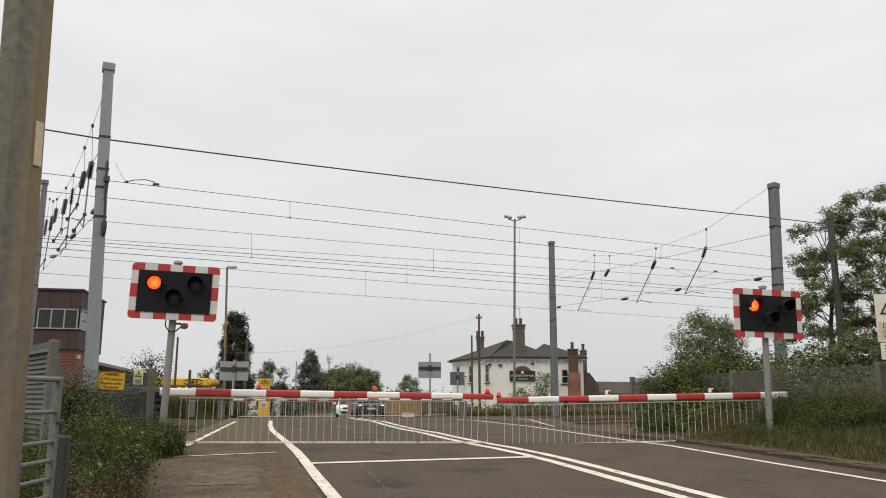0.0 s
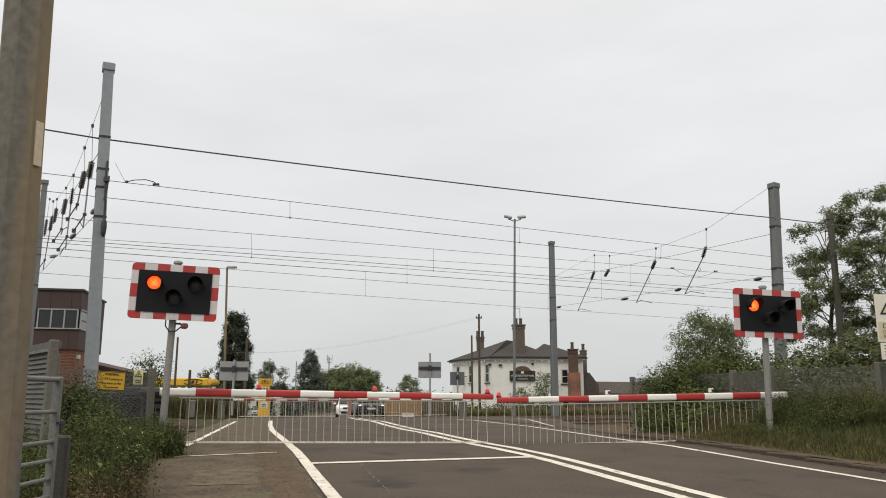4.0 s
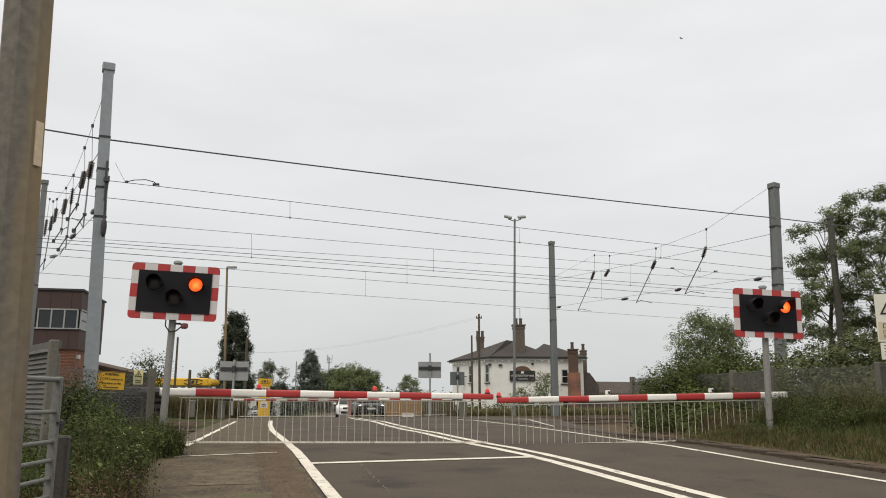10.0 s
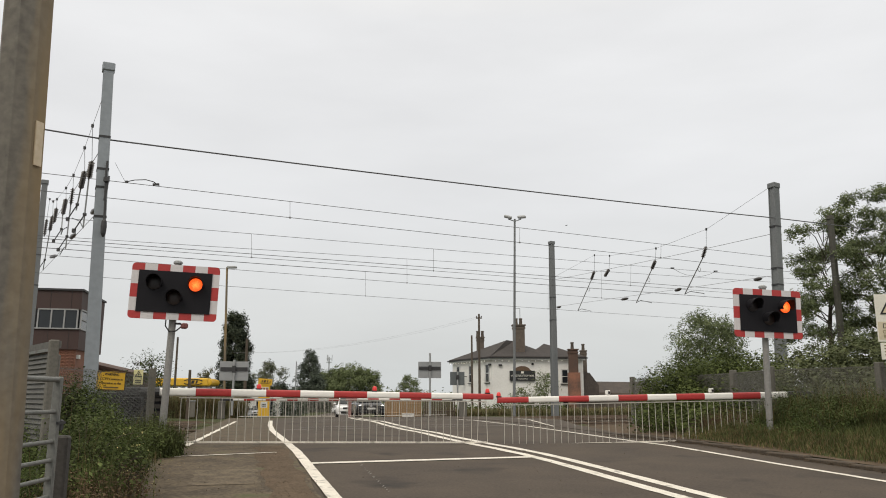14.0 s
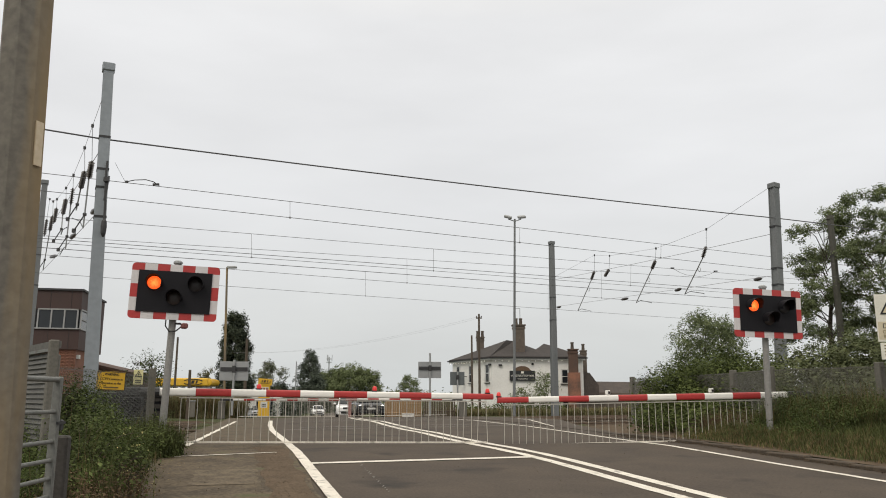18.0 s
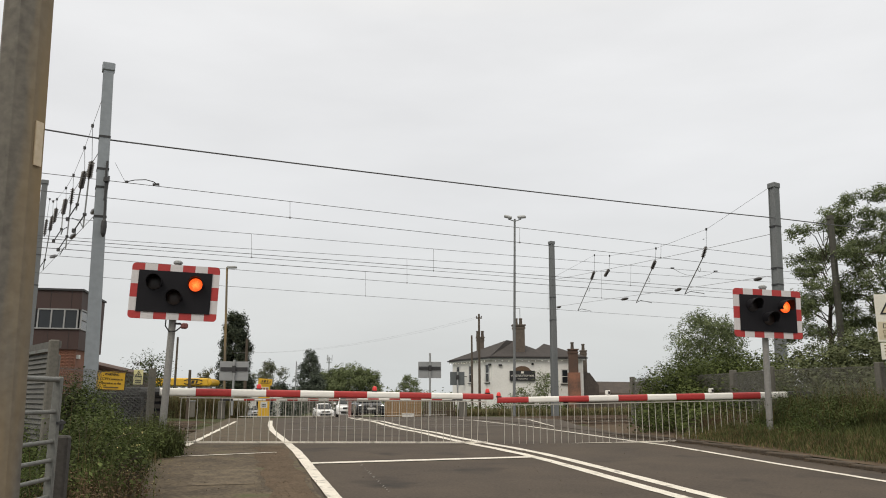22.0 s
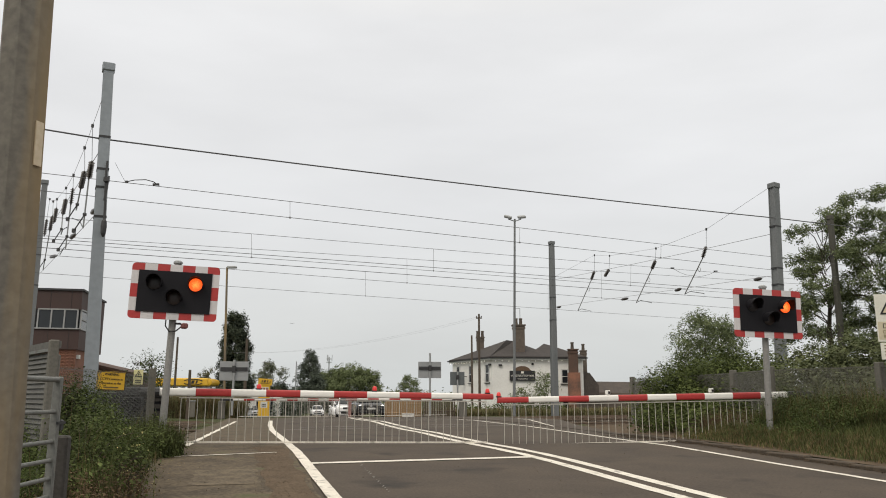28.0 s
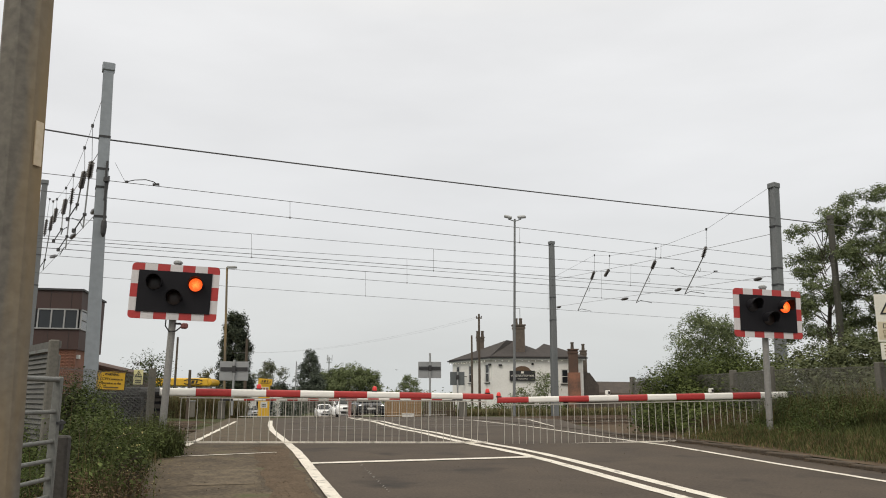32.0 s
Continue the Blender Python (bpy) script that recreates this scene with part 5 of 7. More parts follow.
bm = strip(lambda s: along(APRON, s) - 0.22, lambda s: along(APRON, s) + 2.6, -0.2, 8.0, 0.0, 0.3, 10, 0.0, 21)
for v_ in bm.verts:
    s_, l_ = sl(v_.co.x, v_.co.y)
    up_ = min(1, max(0, l_ - along(APRON, s_) + 0.1) / 1.5)            # rises gently from the tarmac's edge
    v_.co.z += 0.006 + up_ * (max(0, ground_z(v_.co.x, v_.co.y) - v_.co.z) + 0.04 + 0.03 * noise.noise(v_.co * 2.2))
single("bare_earth", bm, M["dirt"], "bare brown earth under the hedge beside the crossing", "dirt", kind="structure", smooth=True)


def far_boom(rs, n):
    x, y = 5.5 + rs.rand(n) ** 1.3 * 1.6, 15.9 + rs.rand(n) * 1.2
    return x, y, 0.4 + 0.6 * rs.rand(n)


single("tall_grass", blades(far_boom, 1300, 0.6, 0.008, lambda x, y: 0.05, 33), M["deadgrass"], "tall dry grass behind the barrier skirt", "grass", kind="stuff")
bramble("weed_bush", "low green weeds at the foot of the railway fence",
        [blob((6.61, 14.90, 0.52), 0.5, 0.4, 0.36), blob((6.99, 14.60, 0.43), 0.5, 0.4, 0.3), blob((7.32, 14.20, 0.54), 0.45, 0.4, 0.34), blob((7.49, 13.60, 0.46), 0.4, 0.4, 0.35),
         blob((6.17, 14.20, 0.19), 0.4, 0.3, 0.16), blob((6.25, 13.60, 0.26), 0.36, 0.35, 0.26), blob((6.62, 13.50, 0.36), 0.4, 0.35, 0.3), blob((6.02, 13.90, 0.10), 0.4, 0.3, 0.12), blob((5.75, 14.40, 0.06), 0.4, 0.3, 0.10), blob((6.15, 16.00, 0.22), 0.4, 0.4, 0.22), blob((6.26, 15.00, 0.31), 0.3, 0.3, 0.2)], 36000, 0.034, 41, "bush", 40, 0.4, 0.40)
fence_run("railway_fence", [(6.08, 25.00, 1.08)[:2], (6.94, 18.60, 1.03)[:2], (6.87, 16.30, 1.01)[:2], (8.04, 14.30, 0.99)[:2], (8.10, 12.20, 0.97)[:2]], 1.43,
          "dull grey chain-link railway fence with concrete posts", "darkconcrete", 0.036, 0.0036, lambda x, y: 0.0, post_s=0.13, extra=0.06, wire="meshpale")
bramble("hedge", "dense green hedge along the railway fence",
        [blob((6.14, 21.50, 0.60), 0.75, 0.8, 0.75), blob((6.71, 21.50, 1.05), 0.8, 0.8, 0.7), blob((7.19, 21.00, 1.30), 0.8, 0.8, 0.5), blob((6.4, 23.00, 1.08), 0.5, 0.8, 0.5),
         blob((6.40, 19.50, 0.41), 0.7, 0.8, 0.6), blob((7.68, 20.50, 1.34), 0.8, 0.8, 0.65), blob((8.09, 20.00, 1.38), 0.7, 0.7, 0.48), blob((5.83, 20.50, 0.10), 0.7, 0.6, 0.4),
         blob((6.0, 18.2, 0.35), 0.6, 0.5, 0.45), blob((5.45, 18.6, 0.22), 0.4, 0.5, 0.42), blob((5.35, 18.0, 0.30), 0.36, 0.4, 0.36), blob((5.75, 17.4, 0.26), 0.4, 0.4, 0.34), blob((5.1, 18.3, 0.12), 0.3, 0.4, 0.25), blob((5.65, 17.0, 0.12), 0.35, 0.3, 0.22), blob((6.5, 17.3, 0.22), 0.6, 0.4, 0.4), blob((4.66, 18.2, 0.36), 0.28, 0.35, 0.26), blob((4.94, 17.6, 0.25), 0.38, 0.35, 0.28), blob((5.26, 17.0, 0.21), 0.4, 0.35, 0.26), blob((6.7, 17.9, 0.4), 0.6, 0.5, 0.5), blob((7.35, 17.6, 0.45), 0.55, 0.5, 0.5), blob((7.12, 19.50, 0.62), 0.7, 0.7, 0.6), blob((7.78, 19.00, 0.90), 0.7, 0.7, 0.6),
         blob((7.06, 22.00, 1.45), 0.7, 0.6, 0.4), blob((7.87, 22.00, 1.52), 0.7, 0.6, 0.38), blob((8.67, 22.00, 1.6), 0.7, 0.6, 0.36), blob((6.25, 20.60, 1.3), 0.42, 0.4, 0.36), blob((6.44, 20.20, 0.90), 0.5, 0.4, 0.5)], 72000, 0.07, 42, "hedge", 40, 0.4, 0.22)
bramble("hedge", "overgrown mixed hedge behind the railway fence",
        [blob((9.11, 20.00, 1.54), 0.8, 0.8, 0.55), blob((9.85, 20.00, 1.61), 0.8, 0.8, 0.6), blob((10.46, 19.50, 1.67), 0.8, 0.8, 0.6), blob((10.88, 19.00, 1.58), 0.8, 0.8, 0.7),
         blob((8.64, 18.50, 0.90), 0.9, 0.7, 0.5), blob((9.45, 18.00, 0.90), 0.9, 0.7, 0.5), blob((10.08, 17.50, 0.90), 0.8, 0.7, 0.5)], 20000, 0.08, 43, "thicket", 30, 0.4)


def build_tree(name, label, at, height, spread, n, size, seed, material, crown_from=0.35, trunk=0.2, limbs=9, clumps=26, narrow=1.0, hollow=0.3, taper=0.0, gaps=0.0, tiers=0):
    """A tapered trunk with limbs, and leaves in clumps at the limbs' ends, with gaps."""
    rs = random.Random(seed)
    t = thing(name, pose(*at), label, "tree")
    bm = bmesh.new()
    p, pts = Vector((0, 0, -0.2)), [Vector((0, 0, -0.2))]
    for k in range(6):
        p = p + Vector((rs.gauss(0, 0.02) * height, rs.gauss(0, 0.02) * height, height * 0.9 / 6))
        pts.append(p)
    for k, (a, b) in enumerate(zip(pts, pts[1:])):
        rod(bm, a, b, trunk * (1 - k * 0.15), trunk * (1 - (k + 1) * 0.15) + 0.01, 9)
    part("trunk", bm, M["bark"], t)
    blobs = []
    bm = bmesh.new()
    for i in range(clumps):
        h = crown_from + (1 - crown_from) * ((i + 0.5) / clumps)
        a = rs.random() * 2 * math.pi
        env = math.sqrt(max(0.05, 1 - ((h - crown_from) / (1 - crown_from) * 2 - 0.85) ** 2 * 0.72)) if taper == 0 else max(0.08, 1 - (h - crown_from) / (1 - crown_from)) ** taper
        r = spread * env * (0.35 + 0.65 * math.sqrt(rs.random()))
        c = Vector((math.cos(a) * r, math.sin(a) * r, height * h))
        k = spread * (0.24 + 0.16 * rs.random()) * narrow * (1.0 if taper == 0 else 0.45 + 0.55 * env)
        if tiers:                                             # foliage in spreading layers, open between them
            c.z = height * (crown_from + (1 - crown_from) * (math.floor((i + 0.5) / clumps * tiers) + 0.5) / tiers) - r * 0.12 + rs.gauss(0, 0.11)
            blobs += [(c.x + rs.gauss(0, k), c.y + rs.gauss(0, k), c.z + rs.gauss(0, k * 0.25), k * rs.uniform(0.7, 1.2), k * rs.uniform(0.7, 1.2), k * rs.uniform(0.3, 0.5)) for _ in range(2)]
        else:
            blobs.append((*c, k * 1.25, k * 1.25, k * 0.72))
        if i < limbs * 3:
            z = height * max(0.1, h - 0.11)
            q = Vector((0, 0, z))
            m = q.lerp(c, 0.55) + Vector((0, 0, height * 0.03))
            rod(bm, q, m, trunk * 0.20 * (1.1 - h * 0.6), trunk * 0.11, 6)
            rod(bm, m, c, trunk * 0.11, trunk * 0.04, 5)
            for _ in range(3):
                d = Vector((rs.gauss(0, 1), rs.gauss(0, 1), rs.gauss(0.2, 0.6))).normalized() * k
                rod(bm, m.lerp(c, 0.7), c + d, trunk * 0.07, trunk * 0.02, 4)
    tagged(part("branchwork", bm, M["bark"], t), kind="stuff")
    part("crown", sprays(blobs, n // 16, 16, size, seed, size * (2.2 if size > 0.2 or tiers else 5.0), size * 0.6, hollow, 0.22 if tiers else 0.35, gaps), M[material], t)
    return t


ash_a = build_tree("ash_tree", "tall open-crowned green tree beside the railway", (18.05, 35.5, 0.0), 9.1, 1.95, 52000, 0.085, 51, "tree", 0.2, 0.18, 14, 42, 0.74, 0.05, 0.0, 0.2, 8)
ash_b = build_tree("ash_tree", "tall green tree standing close behind another", (20.05, 34.5, 0.0), 10.7, 2.3, 84000, 0.085, 52, "tree", 0.2, 0.2, 14, 58, 0.68, 0.05, 0.0, 0.2, 9)
build_tree("young_tree", "bushy green young tree above the hedge", (10.25, 30.0, 0.0), 3.95, 1.25, 30000, 0.072, 53, "tree", 0.36, 0.1, 9, 46, 0.72, 0.1, 0.0, 0.25)
p_ = (8.14, 13.90, 2.20)
t_ = thing("danger_sign", pose(p_[0], p_[1], 0.2, 0, 0, -4), "white danger sign with a yellow triangle on a post", "sign")
rodpart("post", (0.15, 0.05, 0), (0.15, 0.05, 2.7), 0.038, M["galv"], t_)
boxpart("panel", (0.0, 0, 2.07), (0.56, 0.012, 0.86), M["signwhite"], t_, bevel=0.004)
boxpart("lower_panel", (0.0, 0, 1.47), (0.50, 0.012, 0.30), M["signwhite"], t_, bevel=0.004)
part("triangle", made(triangle, 0.23, -0.014, -0.008, 2.26), M["ink"], t_)
part("triangle_field", made(triangle, 0.175, -0.02, -0.0145, 2.26), M["cream"], t_)
boxpart("lettering_field", (0, -0.009, 1.84), (0.52, 0.004, 0.32), M["cream"], t_)
text_part("heading", "Danger", 0.125, face(0.0, 1.92, -0.013), M["ink"], t_)
text_part("lettering", "Overhead", 0.085, face(-0.02, 1.815, -0.013), M["faded"], t_)
text_part("lettering", "live wires", 0.085, face(-0.02, 1.74, -0.013), M["faded"], t_)
for i in range(4):
    boxpart("unreadable_line", (0, -0.008, 1.57 - i * 0.055), (0.38, 0.003, 0.02), M["faded"], t_)

# ---------------------------------------------------------------- beyond the tracks: the signal box


def wall_frame(a, b):
    """The turn and the length of a wall from a to b; its front is -y."""
    return math.degrees(math.atan2(b[1] - a[1], b[0] - a[0])), (Vector(b[:2]) - Vector(a[:2])).length


def brick_courses(parent, x0, x1, z0, z1, y, material, cl=0.45, ch=0.15):
    """Coarse brickwork standing a little proud, as one joined part."""
    V, Fc = [], []
    rs = np.random.RandomState(3)
    r, z = 0, z0
    while z < z1 - 0.02:
        x = x0 - (cl / 2 if r % 2 else 0)
        while x < x1:
            a, b = max(x, x0) + 0.008, min(x + cl, x1) - 0.008
            if b - a > 0.03:
                d = y - 0.006 - 0.006 * rs.rand()
                n = len(V)
                zt = min(z + ch, z1) - 0.012
                V += [(a, y, z), (b, y, z), (b, y, zt), (a, y, zt), (a, d, z), (b, d, z), (b, d, zt), (a, d, zt)]
                Fc += [(n + 4, n + 5, n + 6, n + 7), (n, n + 1, n + 5, n + 4), (n + 1, n + 2, n + 6, n + 5), (n + 2, n + 3, n + 7, n + 6), (n + 3, n, n + 4, n + 7)]
            x += cl
        z += ch
        r += 1
    return tagged(part("brickwork", from_arrays(np.array(V), np.array(Fc)), material, parent), kind="stuff")


def window(parent, x, z, w, h, y, cols=1, frame_mat="frame", sill=True, wide=0.11, rail=True):
    """A framed window on a wall whose face is at y."""
    win = boxpart("window", (x, y + 0.02, z), (w, 0.06, h), M["glass"], parent, "dark window glass")
    for k in (-1, 1):
        boxpart("window_frame", (x + k * (w / 2), y - 0.03, z), (wide, 0.07, h + wide), M[frame_mat], win)
        boxpart("window_frame", (x, y - 0.03, z + k * (h / 2)), (w + wide, 0.07, wide), M[frame_mat], win)
    for i in range(1, cols):
        boxpart("mullion", (x - w / 2 + w * i / cols, y - 0.03, z), (wide, 0.06, h), M[frame_mat], win)
    if rail:
        boxpart("meeting_rail", (x, y - 0.03, z), (w, 0.05, 0.06), M[frame_mat], win)
    if sill:
        boxpart("window_sill", (x, y - 0.06, z - h / 2 - 0.06), (w + 0.2, 0.16, 0.07), M["ink"], win)
    return win


def build_signal_box():
    a = (-18.92, 40.00, 3.81)
    t = thing("signal_box", pose(a[0], a[1], -0.2, 0, 0, 12), "two-storey signal box, brown cladding over red brick, flat roof", "signal box")
    L, D, H = 9.0, 5.4, 6.6
    boxpart("brick_base", (-L / 2, D / 2, 1.8), (L - 0.2, D - 0.2, 3.6), M["brick"], t)
    brick_courses(t, -L + 0.1, -0.1, 0.0, 3.42, 0.1, M["brick"], 0.225, 0.075)
    for z, h in ((4.01, 1.1), (6.02, 1.0)):
        boxpart("clad_band", (-L / 2, D / 2, z), (L, D, h), M["cladding"], t, "brown boarded band")
        for i in range(9):
            boxpart("cladding_joint", (-L + 0.5 + i, -0.008, z), (0.012, 0.018, h), M["dark"], t)
    boxpart("window_core", (-L / 2, D / 2, 5.03), (L - 0.2, D - 0.2, 1.1), M["ink"], t)
    for i in range(4):
        window(t, -1.1 - i * 2.1, 5.03, 1.9, 1.0, 0.06, 3, "greyframe", False, 0.07, False)
    for i in range(2):
        y = 1.0 + i * 1.75
        w = boxpart("window", (-0.06, y, 5.03), (0.06, 1.7, 1.0), M["glass"], t, "side window glass")
        for k in (-1, 1):
            boxpart("window_frame", (0.0, y + k * 0.88, 5.03), (0.07, 0.07, 1.06), M["greyframe"], w)
            boxpart("window_frame", (0.0, y, 5.03 + k * 0.5), (0.07, 1.8, 0.07), M["greyframe"], w)
        boxpart("window_frame", (0.0, y, 5.03), (0.06, 1.7, 0.05), M["greyframe"], w)
    boxpart("clad_panel", (-0.05, D - 0.9, 5.03), (0.1, 1.78, 1.06), M["cladding"], t, "brown boarded side panel")
    boxpart("roof", (-L / 2, D / 2, 6.56), (L + 0.16, D + 0.16, 0.1), M["dark"], t)
    boxpart("sill_rail", (-L / 2, -0.03, 4.53), (L + 0.05, 0.12, 0.06), M["greyframe"], t)
    boxpart("meter_box", (-0.04, 0.45, 3.1), (0.14, 0.3, 0.2), M["frame"], t, "small white wall box")
    b = (-20.03, 46.00, 2.91)
    u = thing("brick_hut", pose(b[0] - 1.6, b[1], -0.4, 0, 0, 4), "low red brick hut beside the signal box", "hut")
    part("brick_wall", made(prism, [(-0.5, 0), (3.1, 0), (3.1, 2.55), (-0.5, 3.3)], 0, 4), M["innbrick"], u)
    part("roof", made(prism, [(-0.7, 3.34), (3.4, 2.48), (3.4, 2.62), (-0.7, 3.55)], -0.2, 4.3), M["innbrick"], u)


build_signal_box()

# ---------------------------------------------------------------- the inn


def hip_roof(bm, foot, ridge, z0, over=0.3, thick=0.14):
    """Four slopes from a four-cornered footprint to a ridge of two points."""
    c = sum((Vector(p) for p in foot), Vector((0, 0))) / 4
    f = [Vector(p) + (Vector(p) - c).normalized() * over for p in foot]
    lo = [bm.verts.new((p.x, p.y, z0 - thick)) for p in f]
    hi = [bm.verts.new((p.x, p.y, z0)) for p in f]
    r = [bm.verts.new(p) for p in ridge]
    bm.faces.new(lo[::-1])
    for i in range(4):
        bm.faces.new((lo[i], lo[(i + 1) % 4], hi[(i + 1) % 4], hi[i]))
    bm.faces.new((hi[0], hi[1], r[1], r[0]))
    bm.faces.new((hi[1], hi[2], r[1]))
    bm.faces.new((hi[2], hi[3], r[0], r[1]))
    bm.faces.new((hi[3], hi[0], r[0]))


def chimney(parent, x, y, z0, z1, w, pots, material="darkbrick", at=None):
    c = boxpart("chimney", (x, y, (z0 + z1) / 2), (w, w * 0.8, z1 - z0), M[material], parent, "brick chimney stack")
    boxpart("chimney_band", (x, y, z1 - 0.28), (w * 1.12, w * 0.92, 0.16), M[material], c)
    boxpart("chimney_cap", (x, y, z1 - 0.02), (w * 1.2, w * 1.0, 0.12), M[material], c)
    for k in pots:
        part("chimney_pot", made(lathe, [(0.16, 0), (0.13, 0.5), (0.17, 0.56), (0.16, 0.64)], 10, Matrix.Translation((x + k, y, z1))), M["darkbrick"], c, "", True)


INN_A, INN_B, INN_L = (4.41, 70.0), (12.75, 70.6), (0.95, 77.5)


def build_inn():
    g = -1.25
    t = thing("inn", Matrix(), "white-rendered two-storey inn with slate roof and lit bulbs", "inn")
    foot = [INN_A, INN_B, (12.2, 79.5), INN_L]
    z1 = 4.28
    bm = bmesh.new()
    lo = [bm.verts.new((*p, g)) for p in foot]
    hi = [bm.verts.new((*p, z1)) for p in foot]
    for i in range(4):
        bm.faces.new((lo[i], lo[(i + 1) % 4], hi[(i + 1) % 4], hi[i]))
    bm.faces.new(hi)
    part("rendered_wall", bm, M["render"], t, "white rendered wall")
    bm = bmesh.new()
    hip_roof(bm, [INN_A, (9.9, 70.4), (9.6, 78.9), INN_L], [(6.1, 73.8, 6.17), (6.9, 75.2, 6.17)], z1 + 0.14, 0.42)
    part("roof", bm, M["slate"], t, "dark slate hipped roof")
    bm = bmesh.new()
    hip_roof(bm, [(8.0, 70.9), (12.75, 70.6), (12.6, 79.2), (8.0, 79.2)], [(9.7, 74.2, 5.86), (10.4, 76.0, 5.86)], z1 + 0.15, 0.42)
    part("roof", bm, M["slate"], t, "lower slate hipped roof")
    # slate courses as shallow ledges on the front slope
    for (a, b) in ((INN_A, INN_B), (INN_L, INN_A)):
        ang, L = wall_frame(a, b)
        m = pose(a[0], a[1], 0, 0, 0, ang)
        gut = boxpart("gutter", (L / 2, -0.36, z1 + 0.02), (L + 0.7, 0.12, 0.12), M["ink"], t)
        gut.matrix_basis = m
        fas = boxpart("fascia", (L / 2, -0.2, z1 - 0.10), (L + 0.3, 0.22, 0.14), M["frame"], t, "white fascia")
        fas.matrix_basis = m
        n = int(L / 0.62)
        for i in range(n):
            b = part("string_bulb", made(lathe, [(0.016, 0), (0.036, 0.04), (0.03, 0.075), (0.01, 0.09)], 8, Matrix.Translation((0.3 + i * (L - 0.5) / n, -0.34, z1 - 0.30 + 0.03 * math.sin(i * 2.1)))), M["bulb"], t, "lit white bulb under the eaves", True)
            b.matrix_basis = m
    ang, L = wall_frame(INN_A, INN_B)
    front = pose(INN_A[0], INN_A[1], 0, 0, 0, ang)
    lang, LL = wall_frame(INN_L, INN_A)
    left = pose(INN_L[0], INN_L[1], 0, 0, 0, lang)

    def put(ob, m):
        ob.matrix_basis = m
        return ob

    put(window(t, LL - 0.83, 2.95, 0.75, 1.65, 0.0, 1), left)
    put(window(t, LL - 4.2, 2.95, 0.7, 1.6, 0.0, 1), left)
    put(window(t, LL - 6.9, 2.95, 0.7, 1.6, 0.0, 1), left)
    put(window(t, 6.65, 2.65, 0.6, 1.25, 0.0, 1), front)
    put(window(t, 6.65, 0.2, 0.6, 1.0, 0.0, 1), front)
    for x, z in ((0.75, 3.65), (LL - 0.2, 3.7)):
        put(boxpart("wall_lamp", (x, -0.12, z), (0.32, 0.22, 0.16), M["dark"], t, "dark floodlight", bevel=0.03), front if x < 2 else left)
    put(boxpart("camera_dome", (3.7, -0.12, 3.75), (0.2, 0.24, 0.2), M["ink"], t, bevel=0.05), front)
    for x in (1.9, 5.7):
        put(rodpart("downpipe", (x, -0.06, g + 0.3), (x, -0.06, z1 - 0.1), 0.04, M["render"], t), front)
    put(boxpart("porch", (8.3, -1.2, 0.7), (2.4, 2.4, 0.25), M["slate"], t, "low dark porch roof"), front)
    put(boxpart("porch_wall", (8.3, -1.0, -0.4), (2.2, 2.0, 2.0), M["darkbrick"], t), front)
    # tall sign on the front wall
    sg = put(boxpart("sign_board", (2.75, -0.10, 2.70), (2.32, 0.12, 0.90), M["signblack"], t, "black painted name board"), front)
    bm = bmesh.new()
    prism(bm, [(1.9, 3.15)] + [(2.75 - 0.72 * math.cos(k), 3.15 + 0.42 * math.sin(k)) for k in np.linspace(0, math.pi, 14)][1:-1] + [(3.6, 3.15)], -0.14, -0.05)
    part("sign_arch", bm, M["arch"], sg, "arched painted sign head")
    text_part("lettering", "WHISTLE STOP INN", 0.24, face(2.75, 2.70, -0.165), M["signtext"], sg, "cream lettering")
    text_part("lettering", "TALLINGTON", 0.15, face(2.75, 2.42, -0.165), M["signtext"], sg, "cream lettering")
    boxpart("crown_mark", (2.75, -0.165, 3.0), (0.25, 0.01, 0.18), M["signtext"], sg)
    chimney(t, 3.68, 76.2, 4.6, 6.6, 0.72, (-0.25, 0.22), "darkbrick")
    chimney(t, 7.05, 71.7, 4.4, 7.4, 1.05, (-0.22, 0.2), "darkbrick")
    rodpart("aerial_pole", (7.2, 71.7, 7.4), (7.2, 71.7, 9.0), 0.02, M["dark"], t)
    rodpart("aerial_arm", (6.7, 71.7, 9.0), (7.2, 71.7, 8.95), 0.015, M["dark"], t)
    boxpart("chimney_base", (11.62, 69.0, 0.85), (0.98, 0.9, 4.2), M["basebrick"], t, "weathered red brick chimney base")
    chimney(t, 11.6, 69.05, 2.3, 5.0, 0.78, (-0.05,), "innbrick")
    chimney(t, 13.2, 72.8, 0.5, 5.1, 0.55, (0.0,), "darkbrick")
    br = boxpart("bracket_sign", (1.75, 74.5, 2.45), (0.5, 0.08, 0.42), M["signblack"], t, "small dark hanging sign")
    rodpart("bracket_arm", (1.4, 74.5, 2.75), (2.4, 74.6, 2.75), 0.03, M["dark"], br)
    # lower back range with old tiles
    bm = bmesh.new()
    prism(bm, [(12.6, 1.7), (13.0, 3.1), (13.5, 3.0), (14.3, 1.9), (14.3, g), (12.6, g)], 71.5, 76.0)
    part("gable_range", bm, M["tileroof"], t, "old gable roof")
    bm = bmesh.new()
    prism(bm, [(14.2, g), (20.5, g), (20.5, 1.15), (14.2, 1.25)], 73.0, 77.0)
    part("low_range", bm, M["darkbrick"], t, "low brick range")
    bm = bmesh.new()
